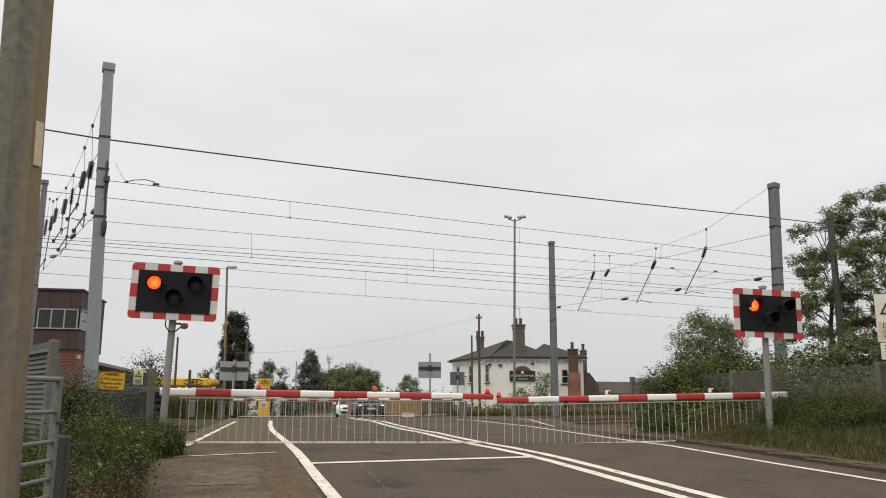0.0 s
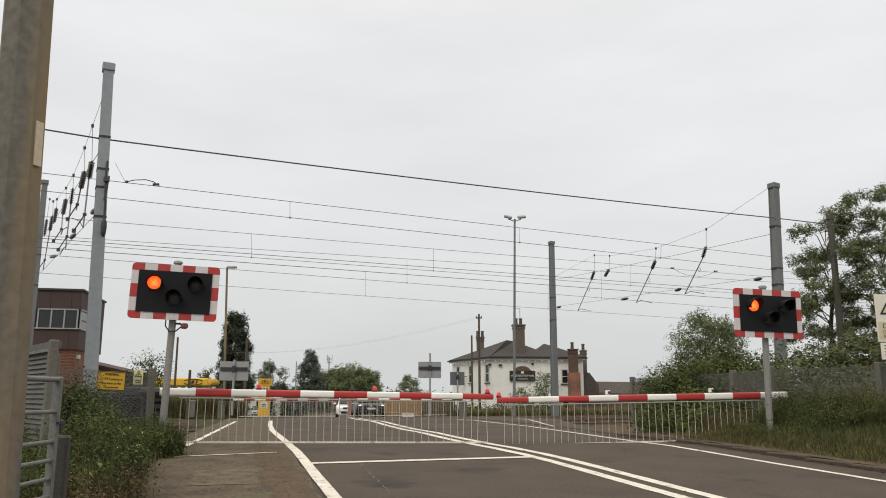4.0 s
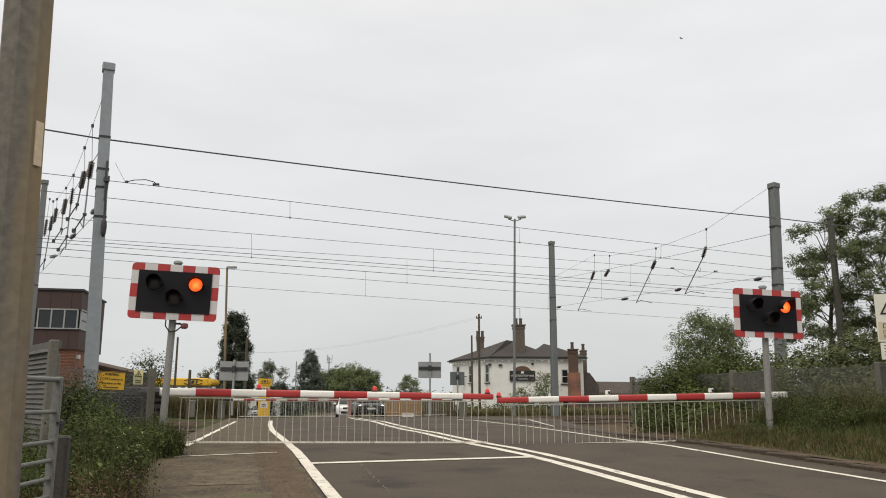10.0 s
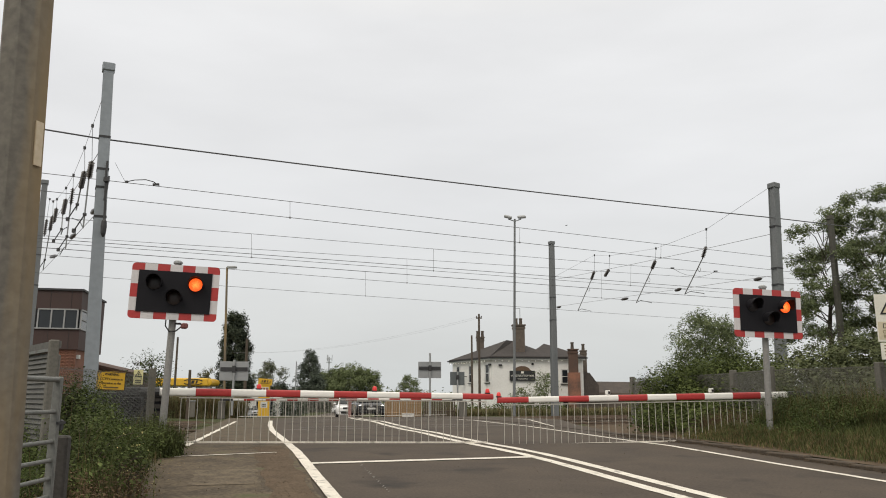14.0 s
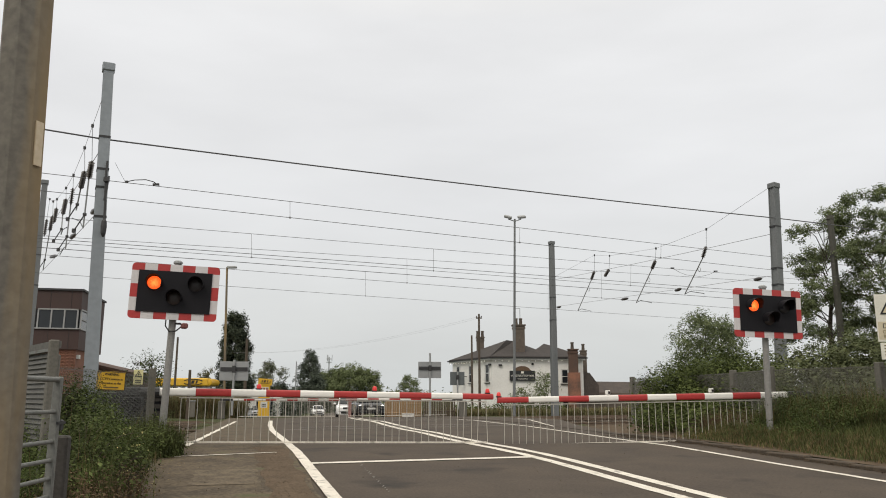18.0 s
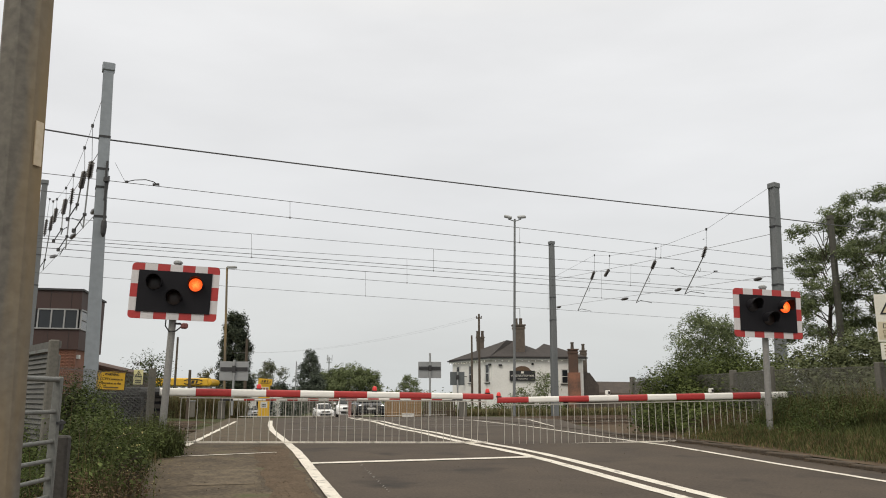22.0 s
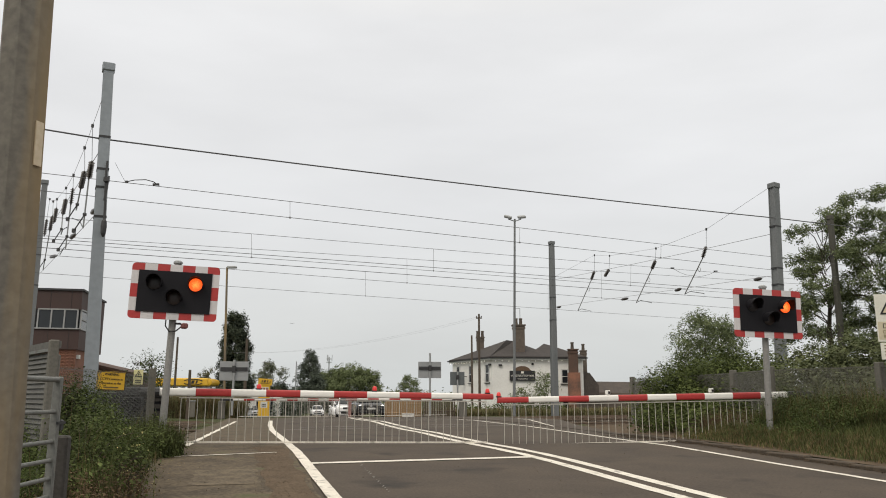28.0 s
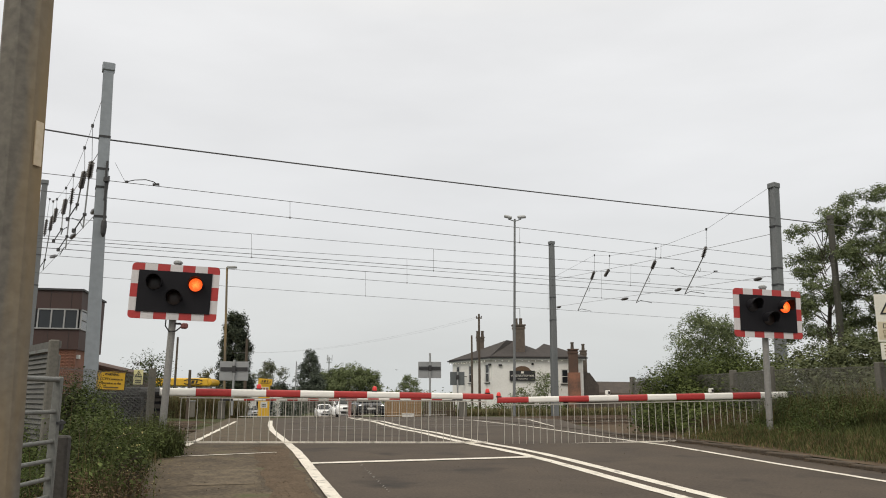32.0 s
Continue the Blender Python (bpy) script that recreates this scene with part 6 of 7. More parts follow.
    for x0, x1 in ((14.0, 20.7),):
        vs = [bm.verts.new(p) for p in ((x0, 72.6, 0.9), (x1, 72.6, 0.8), (x1, 75.0, 2.2), (x0, 75.0, 2.3), (x0, 77.4, 0.9), (x1, 77.4, 0.8))]
        bm.faces.new((vs[0], vs[1], vs[2], vs[3]))
        bm.faces.new((vs[3], vs[2], vs[5], vs[4]))
    part("low_roof", bm, M["tileroof"], t, "old brown tiled roof")


build_inn()

# ---------------------------------------------------------------- filling station and far street furniture


def build_station():
    c = (-31.29, 95.00, 2.49)
    t = thing("station_canopy", pose(c[0] - 0.85, c[1], -1.85, 0, 0, 8), "yellow filling-station canopy on posts", "canopy")
    boxpart("fascia", (-3.0, 2, 4.42), (13.2, 7.0, 0.95), M["canopy"], t, "yellow canopy fascia", bevel=0.13)
    boxpart("underside", (-3.0, 2, 3.68), (12.8, 6.6, 0.12), M["frame"], t)
    for x in (-7.5, -1.5, 2.6):
        boxpart("canopy_post", (x, 1.5, 1.85), (0.35, 0.35, 3.7), M["dark"], t)
    # the maker's mark as plain dark shapes
    for x, w in ((1.35, 0.2), (1.78, 0.34), (2.22, 0.2)):
        part("mark_bar", made(prism, [(x - w / 2, 4.24), (x + w / 2, 4.24), (x + w / 2 + 0.1, 4.62), (x - w / 2 + 0.1, 4.62)], -1.54, -1.51), M["ink"], t)
    for sgn in (-1, 1):
        bm = bmesh.new()
        bar(bm, [(1.85 + 1.15 * math.cos(k), -1.53, 4.43 + sgn * 0.34 * math.sin(k)) for k in np.linspace(0.35, 2.7, 9)], 0.05, 5)
        part("mark_sweep", bm, M["ink"], t)
    part("end_nose", made(lathe, [(0.05, -3.4), (0.42, -3.3), (0.46, 0.0), (0.42, 3.3), (0.05, 3.4)], 14, Matrix.Translation((3.6, 2, 4.42)) @ Matrix.Rotation(radians(90), 4, "X")), M["canopy"], t, "rounded canopy end", True)
    u = thing("station_shop", pose(c[0] + 1.5, c[1] + 9, -1.85, 0, 0, 8), "low white filling-station shop", "shop")
    boxpart("wall", (0, 2, 1.6), (16, 5, 3.2), M["render"], u, "white wall")
    boxpart("roof_edge", (0, 2, 3.3), (16.4, 5.4, 0.3), M["greyframe"], u)
    for i in range(5):
        boxpart("shop_window", (-6 + i * 3, -0.52, 1.6), (2.2, 0.06, 1.9), M["glass"], u)
    p = (-17.17, 75.00, 0.98)
    g = ground_z(p[0], p[1])
    s = thing("price_totem", pose(p[0], p[1], g, 0, 0, 6), "yellow filling-station price sign on the forecourt", "sign")
    boxpart("panel", (0, 0, 1.95), (1.05, 0.3, 3.6), M["canopy"], s, bevel=0.05)
    boxpart("plinth", (0, 0, 0.1), (1.15, 0.4, 0.3), M["concrete"], s)
    part("head", made(prism, [(-0.62, 3.25), (0.66, 3.15), (0.72, 3.75), (-0.55, 3.85)], -0.2, 0.2), M["canopy"], s, "yellow slanting sign head")
    for x, w in ((-0.24, 0.1), (0.0, 0.18), (0.26, 0.1)):
        part("mark_bar", made(prism, [(x - w / 2, 3.44), (x + w / 2, 3.44), (x + w / 2 + 0.06, 3.66), (x - w / 2 + 0.06, 3.66)], -0.225, -0.205), M["ink"], s)
    bm = bmesh.new()
    bar(bm, [(0.05 + 0.52 * math.cos(k), -0.215, 3.52 - 0.2 * math.sin(k)) for k in np.linspace(-0.3, 2.6, 8)], 0.025, 5)
    part("mark_sweep", bm, M["ink"], s)
    boxpart("price_panel", (0, -0.16, 2.85), (0.8, 0.04, 0.3), M["frame"], s)
    for x in (-0.25, 0.0, 0.25):
        boxpart("price_bar", (x, -0.19, 2.85), (0.16, 0.02, 0.2), M["brick"], s)
    boxpart("notice", (0.02, -0.17, 1.35), (0.62, 0.03, 0.55), M["frame"], s, "white notice")
    for z in (1.22, 1.38):
        boxpart("notice_bar", (0.02, -0.19, z), (0.4, 0.02, 0.09), M["ink"], s)


build_station()
t_ = thing("trackside_cabinet", pose(-14.5, 45.0, -0.3, 0, 0, 24), "pale grey trackside cabinet in the dry grass", "cabinet")
boxpart("body", (0, 0, 0.45), (0.46, 0.4, 0.9), M["concrete"], t_, bevel=0.02)
boxpart("lid", (0, 0, 0.92), (0.52, 0.46, 0.05), M["galv"], t_, bevel=0.01)
boxpart("door", (0, -0.206, 0.46), (0.38, 0.012, 0.74), M["concrete"], t_)
t_ = thing("forecourt_sign", pose(-17.95, 72.0, -1.3, 0, 0, 8), "small white board on two legs by the forecourt", "sign")
boxpart("board", (0, 0, 1.35), (0.85, 0.05, 0.42), M["frame"], t_, bevel=0.01)
boxpart("blue_stripe", (0.05, -0.03, 0.75), (0.7, 0.03, 0.3), M["carsilver"], t_)
for x_ in (-0.3, 0.3):
    rodpart("leg", (x_, 0.03, 0), (x_, 0.03, 1.3), 0.025, M["galv"], t_)


def sign_back(p, w, h, y, label, top, material="signback", stripe=True, g=-0.1):
    """The back of a signal or sign board on its post, seen from behind."""
    t = thing("signal_board", pose(p[0], p[1], g, 0, 0, 12), label, "sign", "boards seen from behind")
    z = p[2] - g
    boxpart("board", (0, 0.1, z), (w, 0.05, h), M[material], t, bevel=0.012)
    if stripe:
        boxpart("mounting_rail", (0, 0.05, z + h * 0.1), (w * 0.94, 0.05, h * 0.2), M["dark"], t)
    rodpart("post", (0, 0, 0), (0, 0, top - g), 0.06, M["galv"], t)
    boxpart("clamp", (0, -0.02, z + h * 0.1), (0.18, 0.12, h * 0.36), M["dark"], t, bevel=0.02)
    return t


sign_back((-11.04, 41.00, 2.19), 1.48, 1.0, 0, "grey back of a far crossing signal board", (-11.07, 41.00, 2.78)[2])
sign_back((-0.77, 46.00, 2.42), 1.38, 0.96, 0, "grey back of a crossing signal beyond the tracks", (-0.71, 46.00, 3.41)[2], g=-0.25)
sign_back((1.09, 58.00, 2.19), 1.1, 0.98, 0, "dark green back of a road sign", (1.10, 58.00, 2.69)[2], "signgreen", False, g=-0.6)


def pole(name, u, top, foot, r, material, label, arm=0):
    t = thing(name, Matrix(), label, "pole", "poles beyond the tracks")
    rodpart("shaft", foot, top, r, M[material], t, r2=r * 0.7)
    if arm == 1:
        boxpart("cross_arm", (top[0], top[1], top[2] - 0.35), (0.5, 0.1, 0.1), M["wood"], t)
        for k in (-0.2, 0.2):
            part("insulator", made(lathe, [(0.03, 0), (0.06, 0.06), (0.03, 0.14)], 8, Matrix.Translation((top[0] + k, top[1], top[2] - 0.3))), M["porcelain"], t)
    return t


def foot(p, z=None):
    return (p[0], p[1], ground_z(p[0], p[1]) - 0.1 if z is None else z)


for u_, v_, y_, r_, m_, arm_, lab_ in ((318, 597, 72, 0.13, "wood", 0, "bare wooden telegraph pole by the filling station"), (440, 600, 68, 0.16, "wood", 0, "brown wooden pole in front of trees"),
                                       (847.5, 556, 66, 0.12, "wood", 1, "wooden telegraph pole in front of the inn"), (834.5, 594, 64, 0.10, "wood", 0, "shorter dark pole in front of the inn"),
                                       (343, 655, 44, 0.11, "wood", 0, "short weathered timber post by the tracks"), (528, 640, 120, 0.12, "galv", 0, "thin grey pole beyond the far barrier"),
                                       (473, 640, 130, 0.12, "wood", 0, "distant wooden pole among trees")):
    p_ = (((u_ - 784) / 1358) * y_ / 0.982 * 0.985, y_)
    f_ = foot(p_)
    elev_ = math.radians(10.88) - math.atan((v_ - 441) / 1358)
    pole("telegraph_pole", u_, (p_[0], p_[1], 0.87 + y_ * math.tan(elev_)), f_, r_, m_, lab_, arm_)
q_ = (3.11, 66.00, 7.56)
bm = bmesh.new()
for k in (-0.3, 0.3):
    cable(bm, (q_[0] + k, q_[1], q_[2]), (q_[0] - 34 + k * 2, q_[1] + 40, q_[2] - 0.6), 0.005, 1.2, 10)
single("telephone_wires", bm, M["wirelit"], "two thin drooping telephone wires from the pole", "cable")
t_ = pole("street_lamp", 402, (-14.26, 50.00, 9.26), foot((-13.98, 50.00, 1.30)), 0.095, "pole", "tall brown street lamp with a small lantern")
boxpart("lantern", tuple(Vector((-13.99, 50.00, 9.23)) + Vector((0.05, 0, 0.02))), (0.62, 0.26, 0.14), M["galv"], t_, "flat grey lantern", bevel=0.03)
t_ = pole("flood_light", 911, (4.41, 46.00, 11.59), foot((4.17, 46.00, 1.26)), 0.085, "darkmast", "tall grey floodlight column with two lamp heads")
for u_, ry_ in ((-1, 14), (1, -4)):
    h_ = part("lamp_head", made(box, (0, 0, 0), (0.5, 0.4, 0.16), 0, 0.04), M["galv"], t_, "grey lamp head")
    h_.matrix_basis = Matrix.Translation(Vector((4.42, 46.00, 11.66)) + Vector((0.42 * u_, 0, 0.06))) @ pose(0, 0, 0, 20, ry_, 0)
    rodpart("bracket", (4.41, 46.00, 11.44), tuple(Vector((4.41, 46.00, 11.59)) + Vector((0.4 * u_, 0, 0))), 0.03, M["darkmast"], t_)
t_ = thing("radio_mast", pose(*(-48.52, 330.00, 3.69)[:2], -2), "distant slim radio mast above trees", "mast")
rodpart("tower", (0, 0, 0), (0, 0, 19.4), 0.34, M["galv"], t_, r2=0.2)
for k in range(3):
    rodpart("antenna", (1.2 * math.cos(k * 2.1), 1.2 * math.sin(k * 2.1), 17.6), (1.3 * math.cos(k * 2.1), 1.3 * math.sin(k * 2.1), 20.2), 0.11, M["galv"], t_)
for z in (17.2, 18.6):
    part("antenna_ring", made(lathe, [(1.1, z - 0.12), (1.2, z), (1.1, z + 0.12)], 10), M["galv"], t_)

# timber fence, hedge and post-and-rail beyond the far barrier
t_ = thing("timber_fence", Matrix(), "orange-brown close-boarded timber fence beyond the tracks", "fence")
fa_, fb_ = Vector((-4.05, 55.00, 0.36)[:2]), Vector((-1.56, 57.00, 0.34)[:2])
n_ = 21
for i in range(n_):
    p = fa_.lerp(fb_, (i + 0.5) / n_)
    boxpart("board", (p.x, p.y, ground_z(p.x, p.y) + 0.62), ((fb_ - fa_).length / n_ - 0.008, 0.025, 1.16 + 0.02 * math.sin(i * 7.0)), M["fencewood"], t_, rz=50)
for z in (0.3, 0.95):
    rodpart("rail", (*fa_, ground_z(*fa_) + z), (*fb_, ground_z(*fb_) + z), 0.04, M["fencewood"], t_)
t_ = thing("slat_fence", Matrix(), "old dark brown slatted fence beside the timber fence", "fence")
fc_, fd_ = Vector((-1.49, 57.50, 0.34)[:2]), Vector((0.91, 57.00, 0.34)[:2])
for i in range(18):
    p = fc_.lerp(fd_, (i + 0.5) / 18)
    boxpart("slat", (p.x, p.y, ground_z(p.x, p.y) + 0.75), (0.09, 0.03, 1.5 + 0.06 * math.sin(i * 5.0)), M["wood"], t_)
for z in (0.4, 1.2):
    rodpart("rail", (*fc_, ground_z(*fc_) + z), (*fd_, ground_z(*fd_) + z), 0.045, M["wood"], t_)
t_ = thing("planter", pose(*(-2.32, 52.00, -0.34)[:2], -0.75), "small white planter beside the fence", "planter")
boxpart("tub", (0, 0, 0.25), (0.75, 0.4, 0.45), M["render"], t_, bevel=0.03)
boxpart("tub_rim", (0, 0, 0.48), (0.8, 0.45, 0.05), M["render"], t_)


def hedge_row(name, label, a, b, height, depth, n, size, seed, material, z=None, count=9):
    a, b = Vector(a[:2]), Vector(b[:2])
    rs = random.Random(seed)
    bl = []
    for i in range(count):
        p = a.lerp(b, (i + 0.5) / count)
        g = ground_z(p.x, p.y) if z is None else z
        h = height * rs.uniform(0.75, 1.15)
        bl.append((p.x, p.y, g + h * 0.5, (b - a).length / count * 0.8, depth, h * 0.52))
    t = thing(name, Matrix(), label, "hedge")
    part("foliage", sprays(bl, n // 12, 12, size, seed, size * 4, size * 0.6, 0.4), M[material], t)
    return t


hedge_row("hedge", "low dark hedge beyond the far barrier", (-37.60, 166.00, -1.25), (-22.09, 172.00, -1.32), 4.0, 2.0, 5000, 0.45, 61, "conifer")
hedge_row("hedge", "low ragged hedge below the inn", (-1.11, 64.00, 0.05), (9.66, 62.00, 0.08), 0.9, 1.0, 12000, 0.13, 62, "hedge", None, 18)


def inn_bank(rs, n):
    return -4.5 + 26 * rs.rand(n), 57.6 + 5.5 * rs.rand(n), 0.45 + 0.55 * rs.rand(n)


single("grass_bank", blades(inn_bank, 34000, 0.62, 0.03, ground_z, 66, 0.9), M["bankgrass"], "rough green grass bank below the inn", "grass", kind="stuff")
single("dry_grass_bank", blades(inn_bank, 9000, 0.7, 0.02, ground_z, 67, 0.7), M["drygrass"], "dry grass stalks on the bank below the inn", "grass", kind="stuff")
hedge_row("hedge", "low hedge beside the far end of the crossing", (-17.4, 52.00, 0.43), (-14.9, 55.00, 0.39), 1.3, 0.7, 4200, 0.13, 63, "thicket", None, 9)


def far_left_bank(rs, n):
    a, q = rs.rand(n), rs.rand(n)
    return -17.5 + 4.6 * a + 0.2 * q, 46.0 + 3.0 * q + 2.0 * a, 0.55 + 0.45 * rs.rand(n)


single("rough_grass", blades(far_left_bank, 11000, 1.3, 0.02, ground_z, 68, 0.5), M["drygrass"], "tall pale dry grass on the far railway bank", "grass", kind="stuff")
single("rough_grass", blades(far_left_bank, 20000, 1.35, 0.022, ground_z, 69, 0.5), M["bankgrass"], "tall dull green grass on the far railway bank", "grass", kind="stuff")
hedge_row("tree_line", "distant green tree line on the horizon", (-298.94, 420.00, 1.47), (308.66, 420.00, 1.47), 6.5, 8, 12000, 1.3, 64, "willow", -2, 60)
hedge_row("hedge", "clipped dark hedge by the filling-station entrance", (-23.56, 104.00, -0.46), (-19.63, 108.00, -0.51), 2.2, 0.8, 2600, 0.3, 65, "conifer")
t_ = thing("hatched_railing", Matrix(), "dark open railing beyond the far barrier", "railing")
for i in range(34):
    p = Vector((-34.12, 158.00, -0.25)).lerp(Vector((-21.00, 158.00, -0.25)), i / 33)
    g = ground_z(p.x, p.y)
    boxpart("baluster", (p.x, p.y, g + 1.35), (0.12, 0.1, 2.7), M["darkconcrete"], t_)
boxpart("top_rail", ((-27.64, 158.00, 2.22)[0], 158, ground_z((-27.64, 158.00, 2.22)[0], 158) + 2.72), (13.6, 0.16, 0.16), M["darkconcrete"], t_)

# ---------------------------------------------------------------- far trees
build_tree("poplar", "tall dense dark poplar behind the signal board", (*(-28.14, 105.00, 1.77)[:2], -2.3), 14.3, 2.2, 70000, 0.205, 71, "poplar", 0.07, 0.4, 9, 150, 0.95, 0.1, 0.34)
build_tree("fir_tree", "dark pointed fir tree", (*(-29.40, 172.00, 2.34)[:2], -2.3), 13.1, 5.2, 50000, 0.22, 72, "conifer", 0.06, 0.35, 9, 170, 0.52, 0.1, 0.8)
for u_, y_, h_, w_, s_, lab_ in ((577, 335, 12.2, 5.5, 88, "dark rounded tree at the edge of the far copse"), (592, 330, 13.6, 7.6, 73, "round green tree of the far copse"), (620, 325, 15.2, 8.5, 74, "broad green willow-like tree"), (648, 330, 14.0, 6.0, 75, "light green rounded tree at the copse edge")):
    p_ = ((u_ - 784) / 1358 * y_, y_)
    build_tree("broadleaf_tree", lab_, (*p_, -2.3), h_, w_, 22000, 0.5, s_, "willow", 0.06, 0.5, 6, 46, 1.0, 0.3)
for u_, y_, h_, w_, s_, m_, n_, lab_ in ((486, 120, 8.3, 2.2, 76, "palefoliage", 3000, "sparse grey-green small tree"), (462, 118, 6.9, 1.6, 77, "palefoliage", 2000, "thin half-bare young tree"), (497, 122, 5.0, 2.4, 78, "poplar", 4200, "low dark shrub-like tree"),
                                         (727, 130, 6.4, 1.75, 79, "willow", 3600, "small rounded tree far off"), (703, 128, 3.4, 1.2, 80, "willow", 1200, "tiny far shrub-like tree"),
                                         (372, 100, 6.4, 1.9, 81, "palefoliage", 1700, "pale grey-green tree behind the canopy"), (312, 130, 4.9, 2.2, 82, "poplar", 1800, "dark low tree behind the canopy"), (330, 132, 4.6, 2.0, 83, "poplar", 1500, "dark low tree behind the canopy"),
                                         (262, 120, 4.4, 2.0, 86, "poplar", 1500, "dark low tree behind the hut"), (525, 122, 4.2, 1.8, 87, "conifer", 1700, "dark shrub beside the fir")):
    p_ = ((u_ - 784) / 1358 * y_, y_)
    build_tree("small_tree", lab_, (*p_, -2.3), h_, w_, int(n_ * 2.2), 0.205, s_, m_, 0.2, 0.14, 9, 24, 0.85, 0.2)
for u_, y_, h_, w_, s_ in ((921, 62, 2.5, 0.7, 84), (961, 61, 3.7, 1.0, 85)):
    p_ = ((u_ - 784) / 1358 * y_, y_)
    build_tree("young_tree", "leafy young tree in front of the inn", (*p_, -1.0), h_, w_, 2600, 0.13, s_, "tree", 0.2, 0.07, 6, 18, 1.0, 0.3)

# ---------------------------------------------------------------- cars


def loft(bm, stations, seg=16, power=2.6):
    """A closed body through stations (y, half width, z low, z high) with squarish rounded sections."""
    rings = []
    for y, w, z0, z1 in stations:
        ring = []
        for i in range(seg):
            a = 2 * math.pi * (i + 0.5) / seg
            c, s = math.cos(a), math.sin(a)
            x = w * math.copysign(abs(c) ** (2 / power), c)
            z = (z0 + z1) / 2 + (z1 - z0) / 2 * math.copysign(abs(s) ** (2 / power), s)
            ring.append(bm.verts.new((x, y, z)))
        rings.append(ring)
    for p, q in zip(rings, rings[1:]):
        for i in range(seg):
            bm.faces.new((p[i], p[(i + 1) % seg], q[(i + 1) % seg], q[i]))
    bm.faces.new(rings[0][::-1])
    bm.faces.new(rings[-1])


def build_car(name, m, label, L, W, H, paint, lit=False, van=False):
    """A car whose front looks along -y."""
    t = thing(name, m, label, "car", "cars beyond the crossing")
    h, w = L / 2, W / 2
    belt = H * 0.60
    part("body", made(loft, [(-h, w * 0.86, 0.22, belt * 0.74), (-h + 0.12, w * 0.96, 0.18, belt * 0.86), (-h + 0.5, w * 0.985, 0.2, belt * 0.93), (-h * 0.35, w, 0.2, belt * 1.04), (h * 0.5, w, 0.2, belt * 1.05), (h - 0.15, w * 0.95, 0.24, belt), (h, w * 0.8, 0.35, belt * 0.85)], 24, 6.0),
         M[paint], t, "", True)
    f0 = -h * (0.62 if van else 0.5)
    part("cabin", made(loft, [(f0, w * 0.86, belt * 0.86, belt * 1.0), (f0 + 0.62, w * 0.80, belt * 0.9, H * 0.97), (0.1, w * 0.78, belt * 0.9, H), (h * 0.6, w * 0.77, belt * 0.9, H * 0.97), (h - 0.12, w * 0.78, belt * 0.9, belt * (1.25 if van else 1.05))], 18, 4.2), M[paint], t, "", True)
    # glass set into the cabin
    zt, zb = H * 0.91, belt * 1.06
    bm = bmesh.new()
    vs = [bm.verts.new(p) for p in ((-w * 0.76, f0 + 0.02, zb), (w * 0.76, f0 + 0.02, zb), (w * 0.66, f0 + 0.50, zt), (-w * 0.66, f0 + 0.50, zt))]
    bm.faces.new(vs)
    r = bmesh.ops.extrude_face_region(bm, geom=bm.faces[:])
    for v in [e for e in r["geom"] if isinstance(e, bmesh.types.BMVert)]:
        v.co += Vector((0, -0.07, 0.03))
    part("windscreen", bm, M["glass"], t, "dark windscreen")
    for k in (-1, 1):
        boxpart("side_window", (k * w * 0.80, 0.2, (zt + zb) / 2), (0.05, L * 0.42, (zt - zb) * 0.85), M["glass"], t)
        boxpart("headlight", (k * w * 0.70, -h + 0.10, belt * 0.74), (W * 0.15, 0.14, 0.11), M["headlight"] if lit else M["headoff"], t, "lit headlight" if lit else "headlight", bevel=0.04)
        boxpart("mirror", (k * (w + 0.09), f0 + 0.25, belt * 1.08), (0.2, 0.1, 0.14), M[paint], t, bevel=0.04)
        boxpart("fog_lamp", (k * w * 0.68, -h + 0.05, 0.42), (0.2, 0.1, 0.1), M["ink"], t, bevel=0.02)
        for y in (-h + 0.82, h - 0.80):
            wh = part("wheel", made(lathe, [(0.20, -0.1), (0.31, -0.1), (0.33, -0.06), (0.33, 0.06), (0.31, 0.1), (0.20, 0.1)], 18, Matrix.Translation((k * (w - 0.09), y, 0.33)) @ Matrix.Rotation(radians(90), 4, "Y")), M["tyre"], t, "", True)
            part("rim", made(lathe, [(0.05, -0.112), (0.2, -0.106), (0.2, 0.106), (0.05, 0.112)], 12, Matrix.Translation((k * (w - 0.09), y, 0.33)) @ Matrix.Rotation(radians(90), 4, "Y")), M["rim"], wh, "", True)
    boxpart("grille", (0, -h + 0.015, belt * 0.70), (W * 0.46, 0.07, 0.16), M["ink"], t, bevel=0.03)
    boxpart("lower_grille", (0, -h + 0.0, 0.36), (W * 0.6, 0.1, 0.16), M["ink"], t, bevel=0.03)
    boxpart("bumper", (0, -h + 0.06, 0.5), (W * 0.86, 0.2, 0.12), M[paint], t, bevel=0.05)
    boxpart("plate_bar", (0, -h - 0.06, 0.50), (0.5, 0.02, 0.11), M["frame"], t)
    part("badge", made(lathe, [(0.07, 0), (0.06, 0.02)], 12, Matrix.Translation((0, -h - 0.02, belt * 0.72)) @ Matrix.Rotation(radians(90), 4, "X")), M["rim"], t, "round bright badge")
    return t


def lane(u, y, turn=0.0, z=0.0):
    """A car's pose at the depth y, that far across."""
    x = u * y
    return pose(x, y, ground_z(x, y) + z, -1.6, 0, 13 + turn)


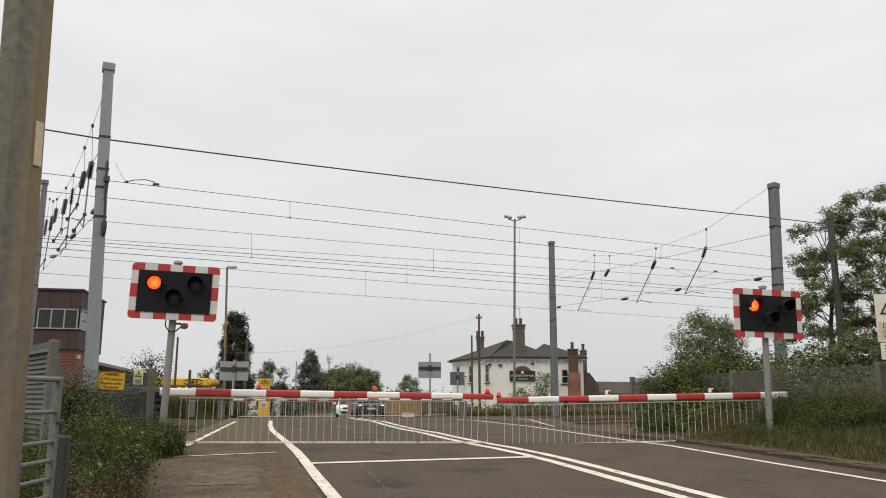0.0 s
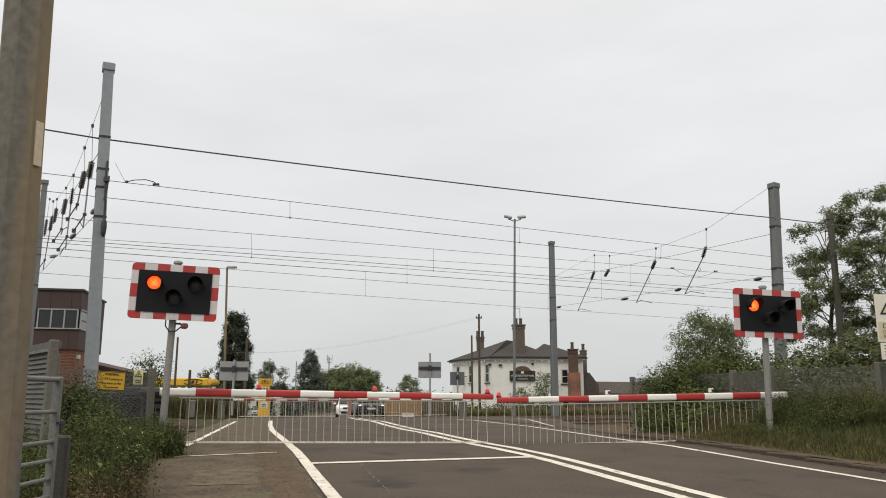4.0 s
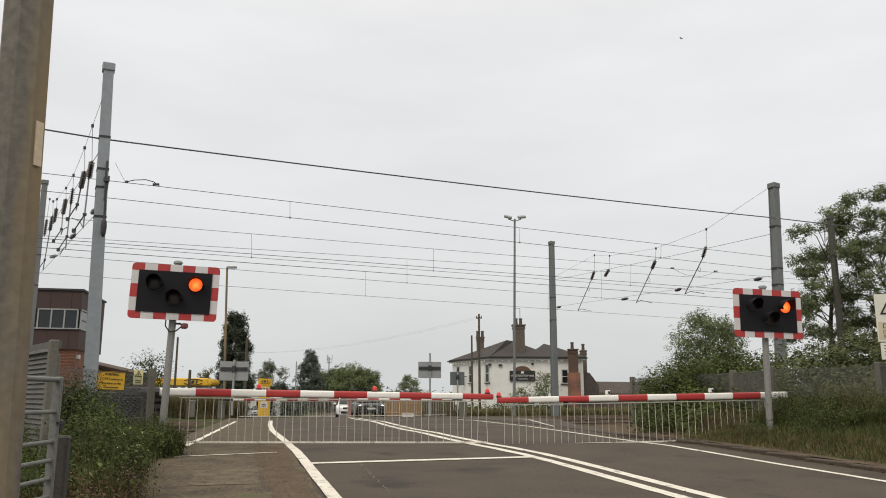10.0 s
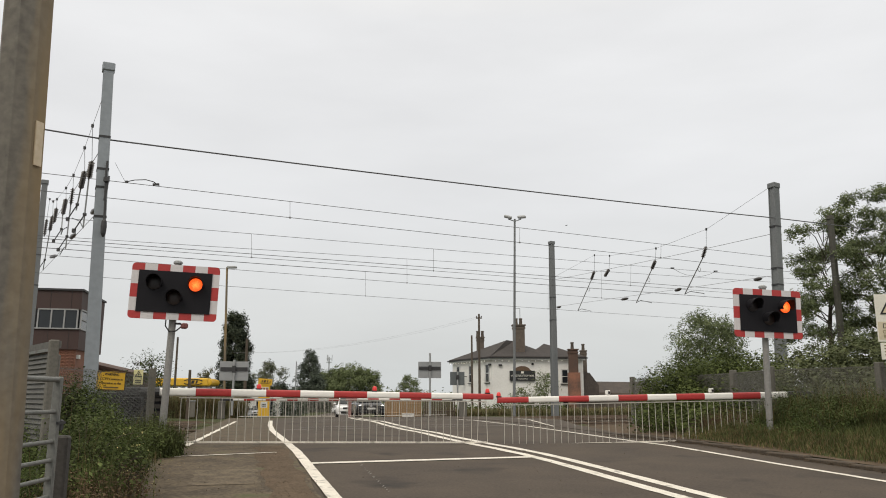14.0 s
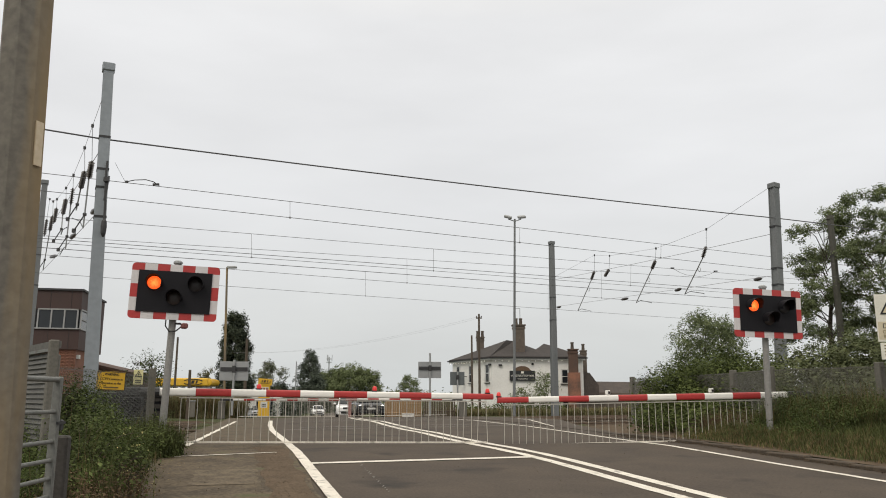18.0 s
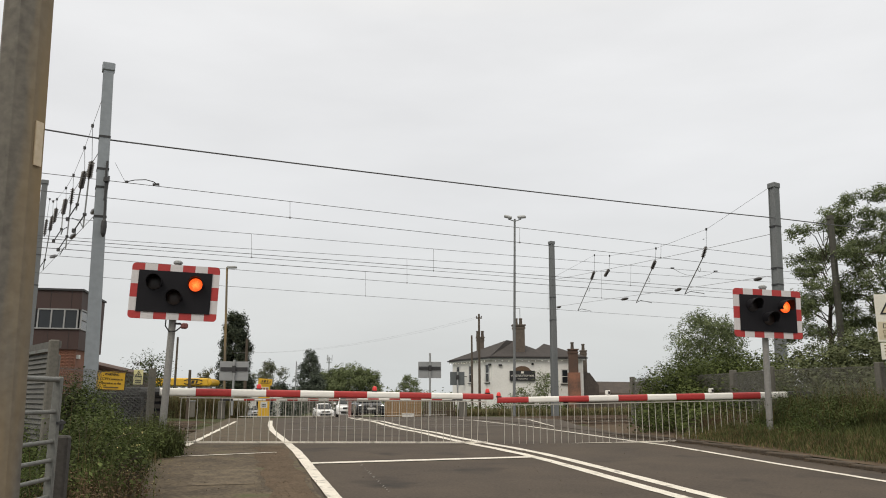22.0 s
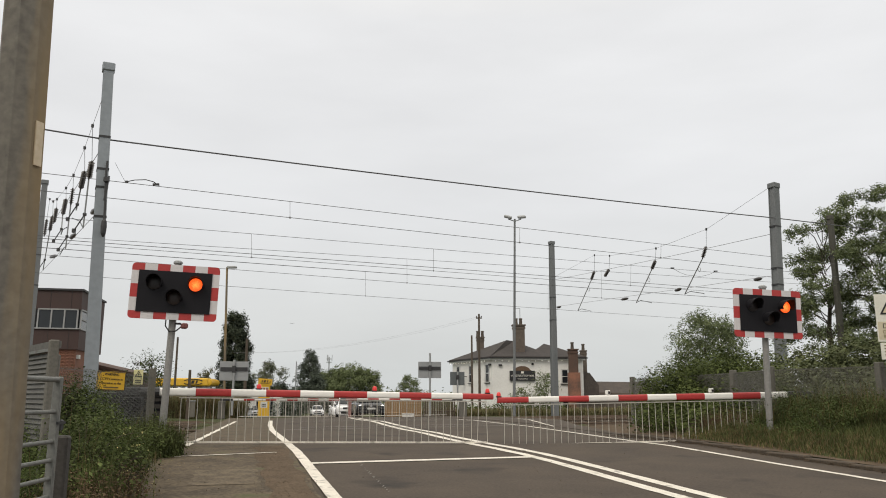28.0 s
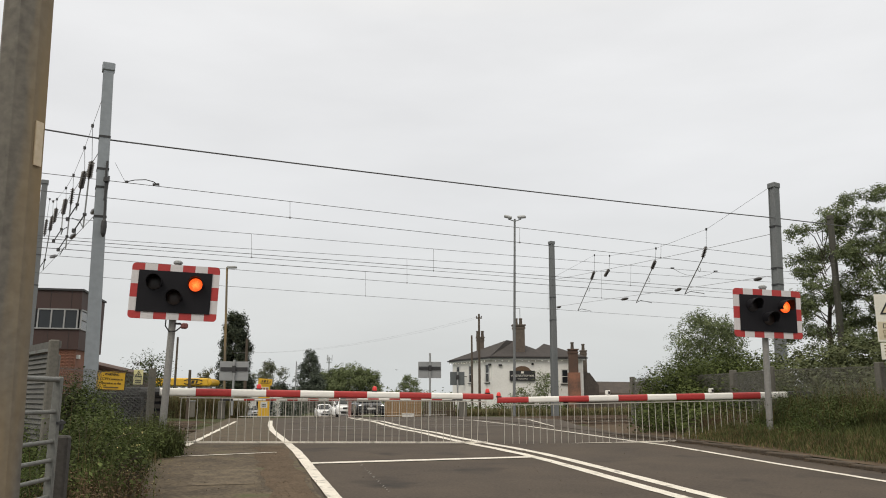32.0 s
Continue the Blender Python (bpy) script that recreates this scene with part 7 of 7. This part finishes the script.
build_car("dark_suv", lane(-0.0974, 50.0), "dark grey car with lit headlights waiting at the barrier", 4.4, 1.82, 1.5, "carblack", True)
build_car("white_car", lane(-0.1212, 58.0, -5), "white car waiting behind the dark car", 4.3, 1.8, 1.55, "carwhite")
car_a = build_car("white_car", lane(-0.1427, 65.0), "white hatchback driving up to join the queue", 4.2, 1.78, 1.48, "carwhite", False)
car_b = build_car("white_car", lane(-0.155, 90.0), "white car approaching along the road", 4.2, 1.76, 1.46, "carwhite", False)
build_car("parked_car", lane(-0.2475, 86.0, 25), "pale silver-blue car parked on the filling-station forecourt", 3.9, 1.72, 1.45, "carsilver")
p_ = (-5.65, 47.50, 0.20)
single("marker_post", made(box, (p_[0], p_[1], ground_z(p_[0], p_[1]) + 0.55), (0.2, 0.1, 1.1), 0, 0.03), M["pink"], "faded red marker post beside the far barrier", "post")


# ---------------------------------------------------------------- birds


def build_bird():
    t = thing("bird", Matrix(), "small dark bird in flight", "bird", "birds in the air")
    part("body", made(lathe, [(0.004, -0.10), (0.026, -0.05), (0.032, 0.0), (0.018, 0.07), (0.003, 0.12)], 8, Matrix.Rotation(radians(90), 4, "X")), M["feather"], t, "", True)
    for k in (-1, 1):
        bm = bmesh.new()
        top = [bm.verts.new((k * x, y, z)) for x, y, z in ((0.02, -0.05, 0.01), (0.14, -0.06, 0.05), (0.24, 0.03, 0.03), (0.13, 0.02, 0.05), (0.02, 0.04, 0.01))]
        low = [bm.verts.new(v.co - Vector((0, 0, 0.008))) for v in top]
        bm.faces.new(top)
        bm.faces.new(low[::-1])
        for i in range(5):
            bm.faces.new((top[i], top[(i + 1) % 5], low[(i + 1) % 5], low[i]))
        part("wing", bm, M["feather"], t)
    return t


bird_a, bird_b, bird_c = build_bird(), build_bird(), build_bird()
FLIGHT_A = [(0, (99.42, 70.00, 30.55), 90), (7, (48.00, 64.00, 25.36), 90), (9, (25.39, 60.00, 21.98), 80), (10.5, (16.30, 55.00, 35.06), 20), (14, (-8.52, 50.00, 73.67), 60), (32, (-243.15, 80.00, 117.35), 60)]
FLIGHT_B = [(0, (-172.90, 140.00, 11.15), -90), (9.5, (-46.85, 110.00, 5.75), -90), (11, (-15.47, 95.00, 3.58), -80), (12, (-6.48, 90.00, 3.76), -70), (13, (1.41, 80.00, 8.04), -60), (15, (25.32, 70.00, 27.66), -60), (17, (57.75, 70.00, 45.64), -60), (32, (226.23, 90.00, 131.91), -60)]
FLIGHT_C = [(0, (343.39, 120.00, 99.78), 80), (20, (77.41, 90.00, 31.66), 80), (23, (10.21, 80.00, 11.59), 70), (25, (-4.47, 85.00, 5.57), 60), (25.5, (-6.1, 85.00, 6.4), 60), (28, (-17.69, 90.00, 9.26), 0), (29.5, (-11.48, 90.00, 7.48), -60), (31, (-2.89, 90.00, 5.84), -20), (32, (-5.49, 92.00, 3.96), 40)]


def motions():
    # the two lamps of each signal glow in turn: the lit disc comes forward of the lens, the other rests inside the board
    first, period, share = 0.585, 0.7485, 0.44
    for discs in (discs_a, discs_b):
        for i, (disc, at) in enumerate(discs):
            front = Matrix.Translation(at + Vector((0, -0.056, 0)))
            inside = Matrix.Translation(at + Vector((0, 0.02, 0)))
            on = front if i == 0 else inside
            off = inside if i == 0 else front
            rows, t = [(0.0, on)], first - period + share
            while t < 31.9:
                rows += [(t - 1 / 30, on), (t, off)]
                u = t + period - share
                if u < 31.9:
                    rows += [(u - 1 / 30, off), (u, on)]
                t += period
            rows.append((32.0, rows[-1][1]))
            walk(disc, rows)
    # two cars come up the road and join the queue
    walk(car_a, [(t, lane(k, y, w)) for t, y, k, w in (
        (0, 290, -0.088, -2), (10, 190, -0.104, 0), (13, 160, -0.125, 6), (14.5, 146, -0.139, 8), (16.5, 128, -0.1541, 6), (17.5, 118, -0.1591, 3), (19, 105, -0.1598, 0), (20, 96, -0.159, 0),
        (21, 86.5, -0.1569, 1), (22, 77.5, -0.1526, 2), (23, 71.5, -0.149, 2), (24, 68, -0.1435, 1), (25, 66, -0.138, 0), (26.5, 65, -0.132, 0), (27.5, 64.8, -0.130, 0), (32, 64.8, -0.130, 0))])
    walk(car_b, [(t, lane(k, y, w)) for t, y, k, w in (
        (0, 288, -0.088, -2), (14, 230, -0.096, -1), (21, 170, -0.118, 3), (23.5, 140, -0.143, 8), (25, 124, -0.157, 6), (26, 117, -0.1598, 3), (27.5, 111, -0.1605, 0), (29, 104, -0.1598, 0),
        (30, 96, -0.1555, 1), (31, 88, -0.153, 2), (32, 82, -0.1515, 2))])
    # the two ash trees lean a little in the breeze
    for tree, k in ((ash_a, 1.0), (ash_b, 0.9)):
        at = tree.matrix_basis.translation
        walk(tree, [(t, pose(at.x, at.y, at.z, 0, k * r, 0)) for t, r in ((0, 0), (6, 0.1), (9, 0), (13, -0.7), (17, -0.4), (19, -0.5), (23, -0.6), (28, -1.0), (30, -0.8), (32, -0.95))])
    for bird, rows in ((bird_a, FLIGHT_A), (bird_b, FLIGHT_B), (bird_c, FLIGHT_C)):
        walk(bird, [(t, pose(*p, 0, 0, h)) for t, p, h in rows])


motions()
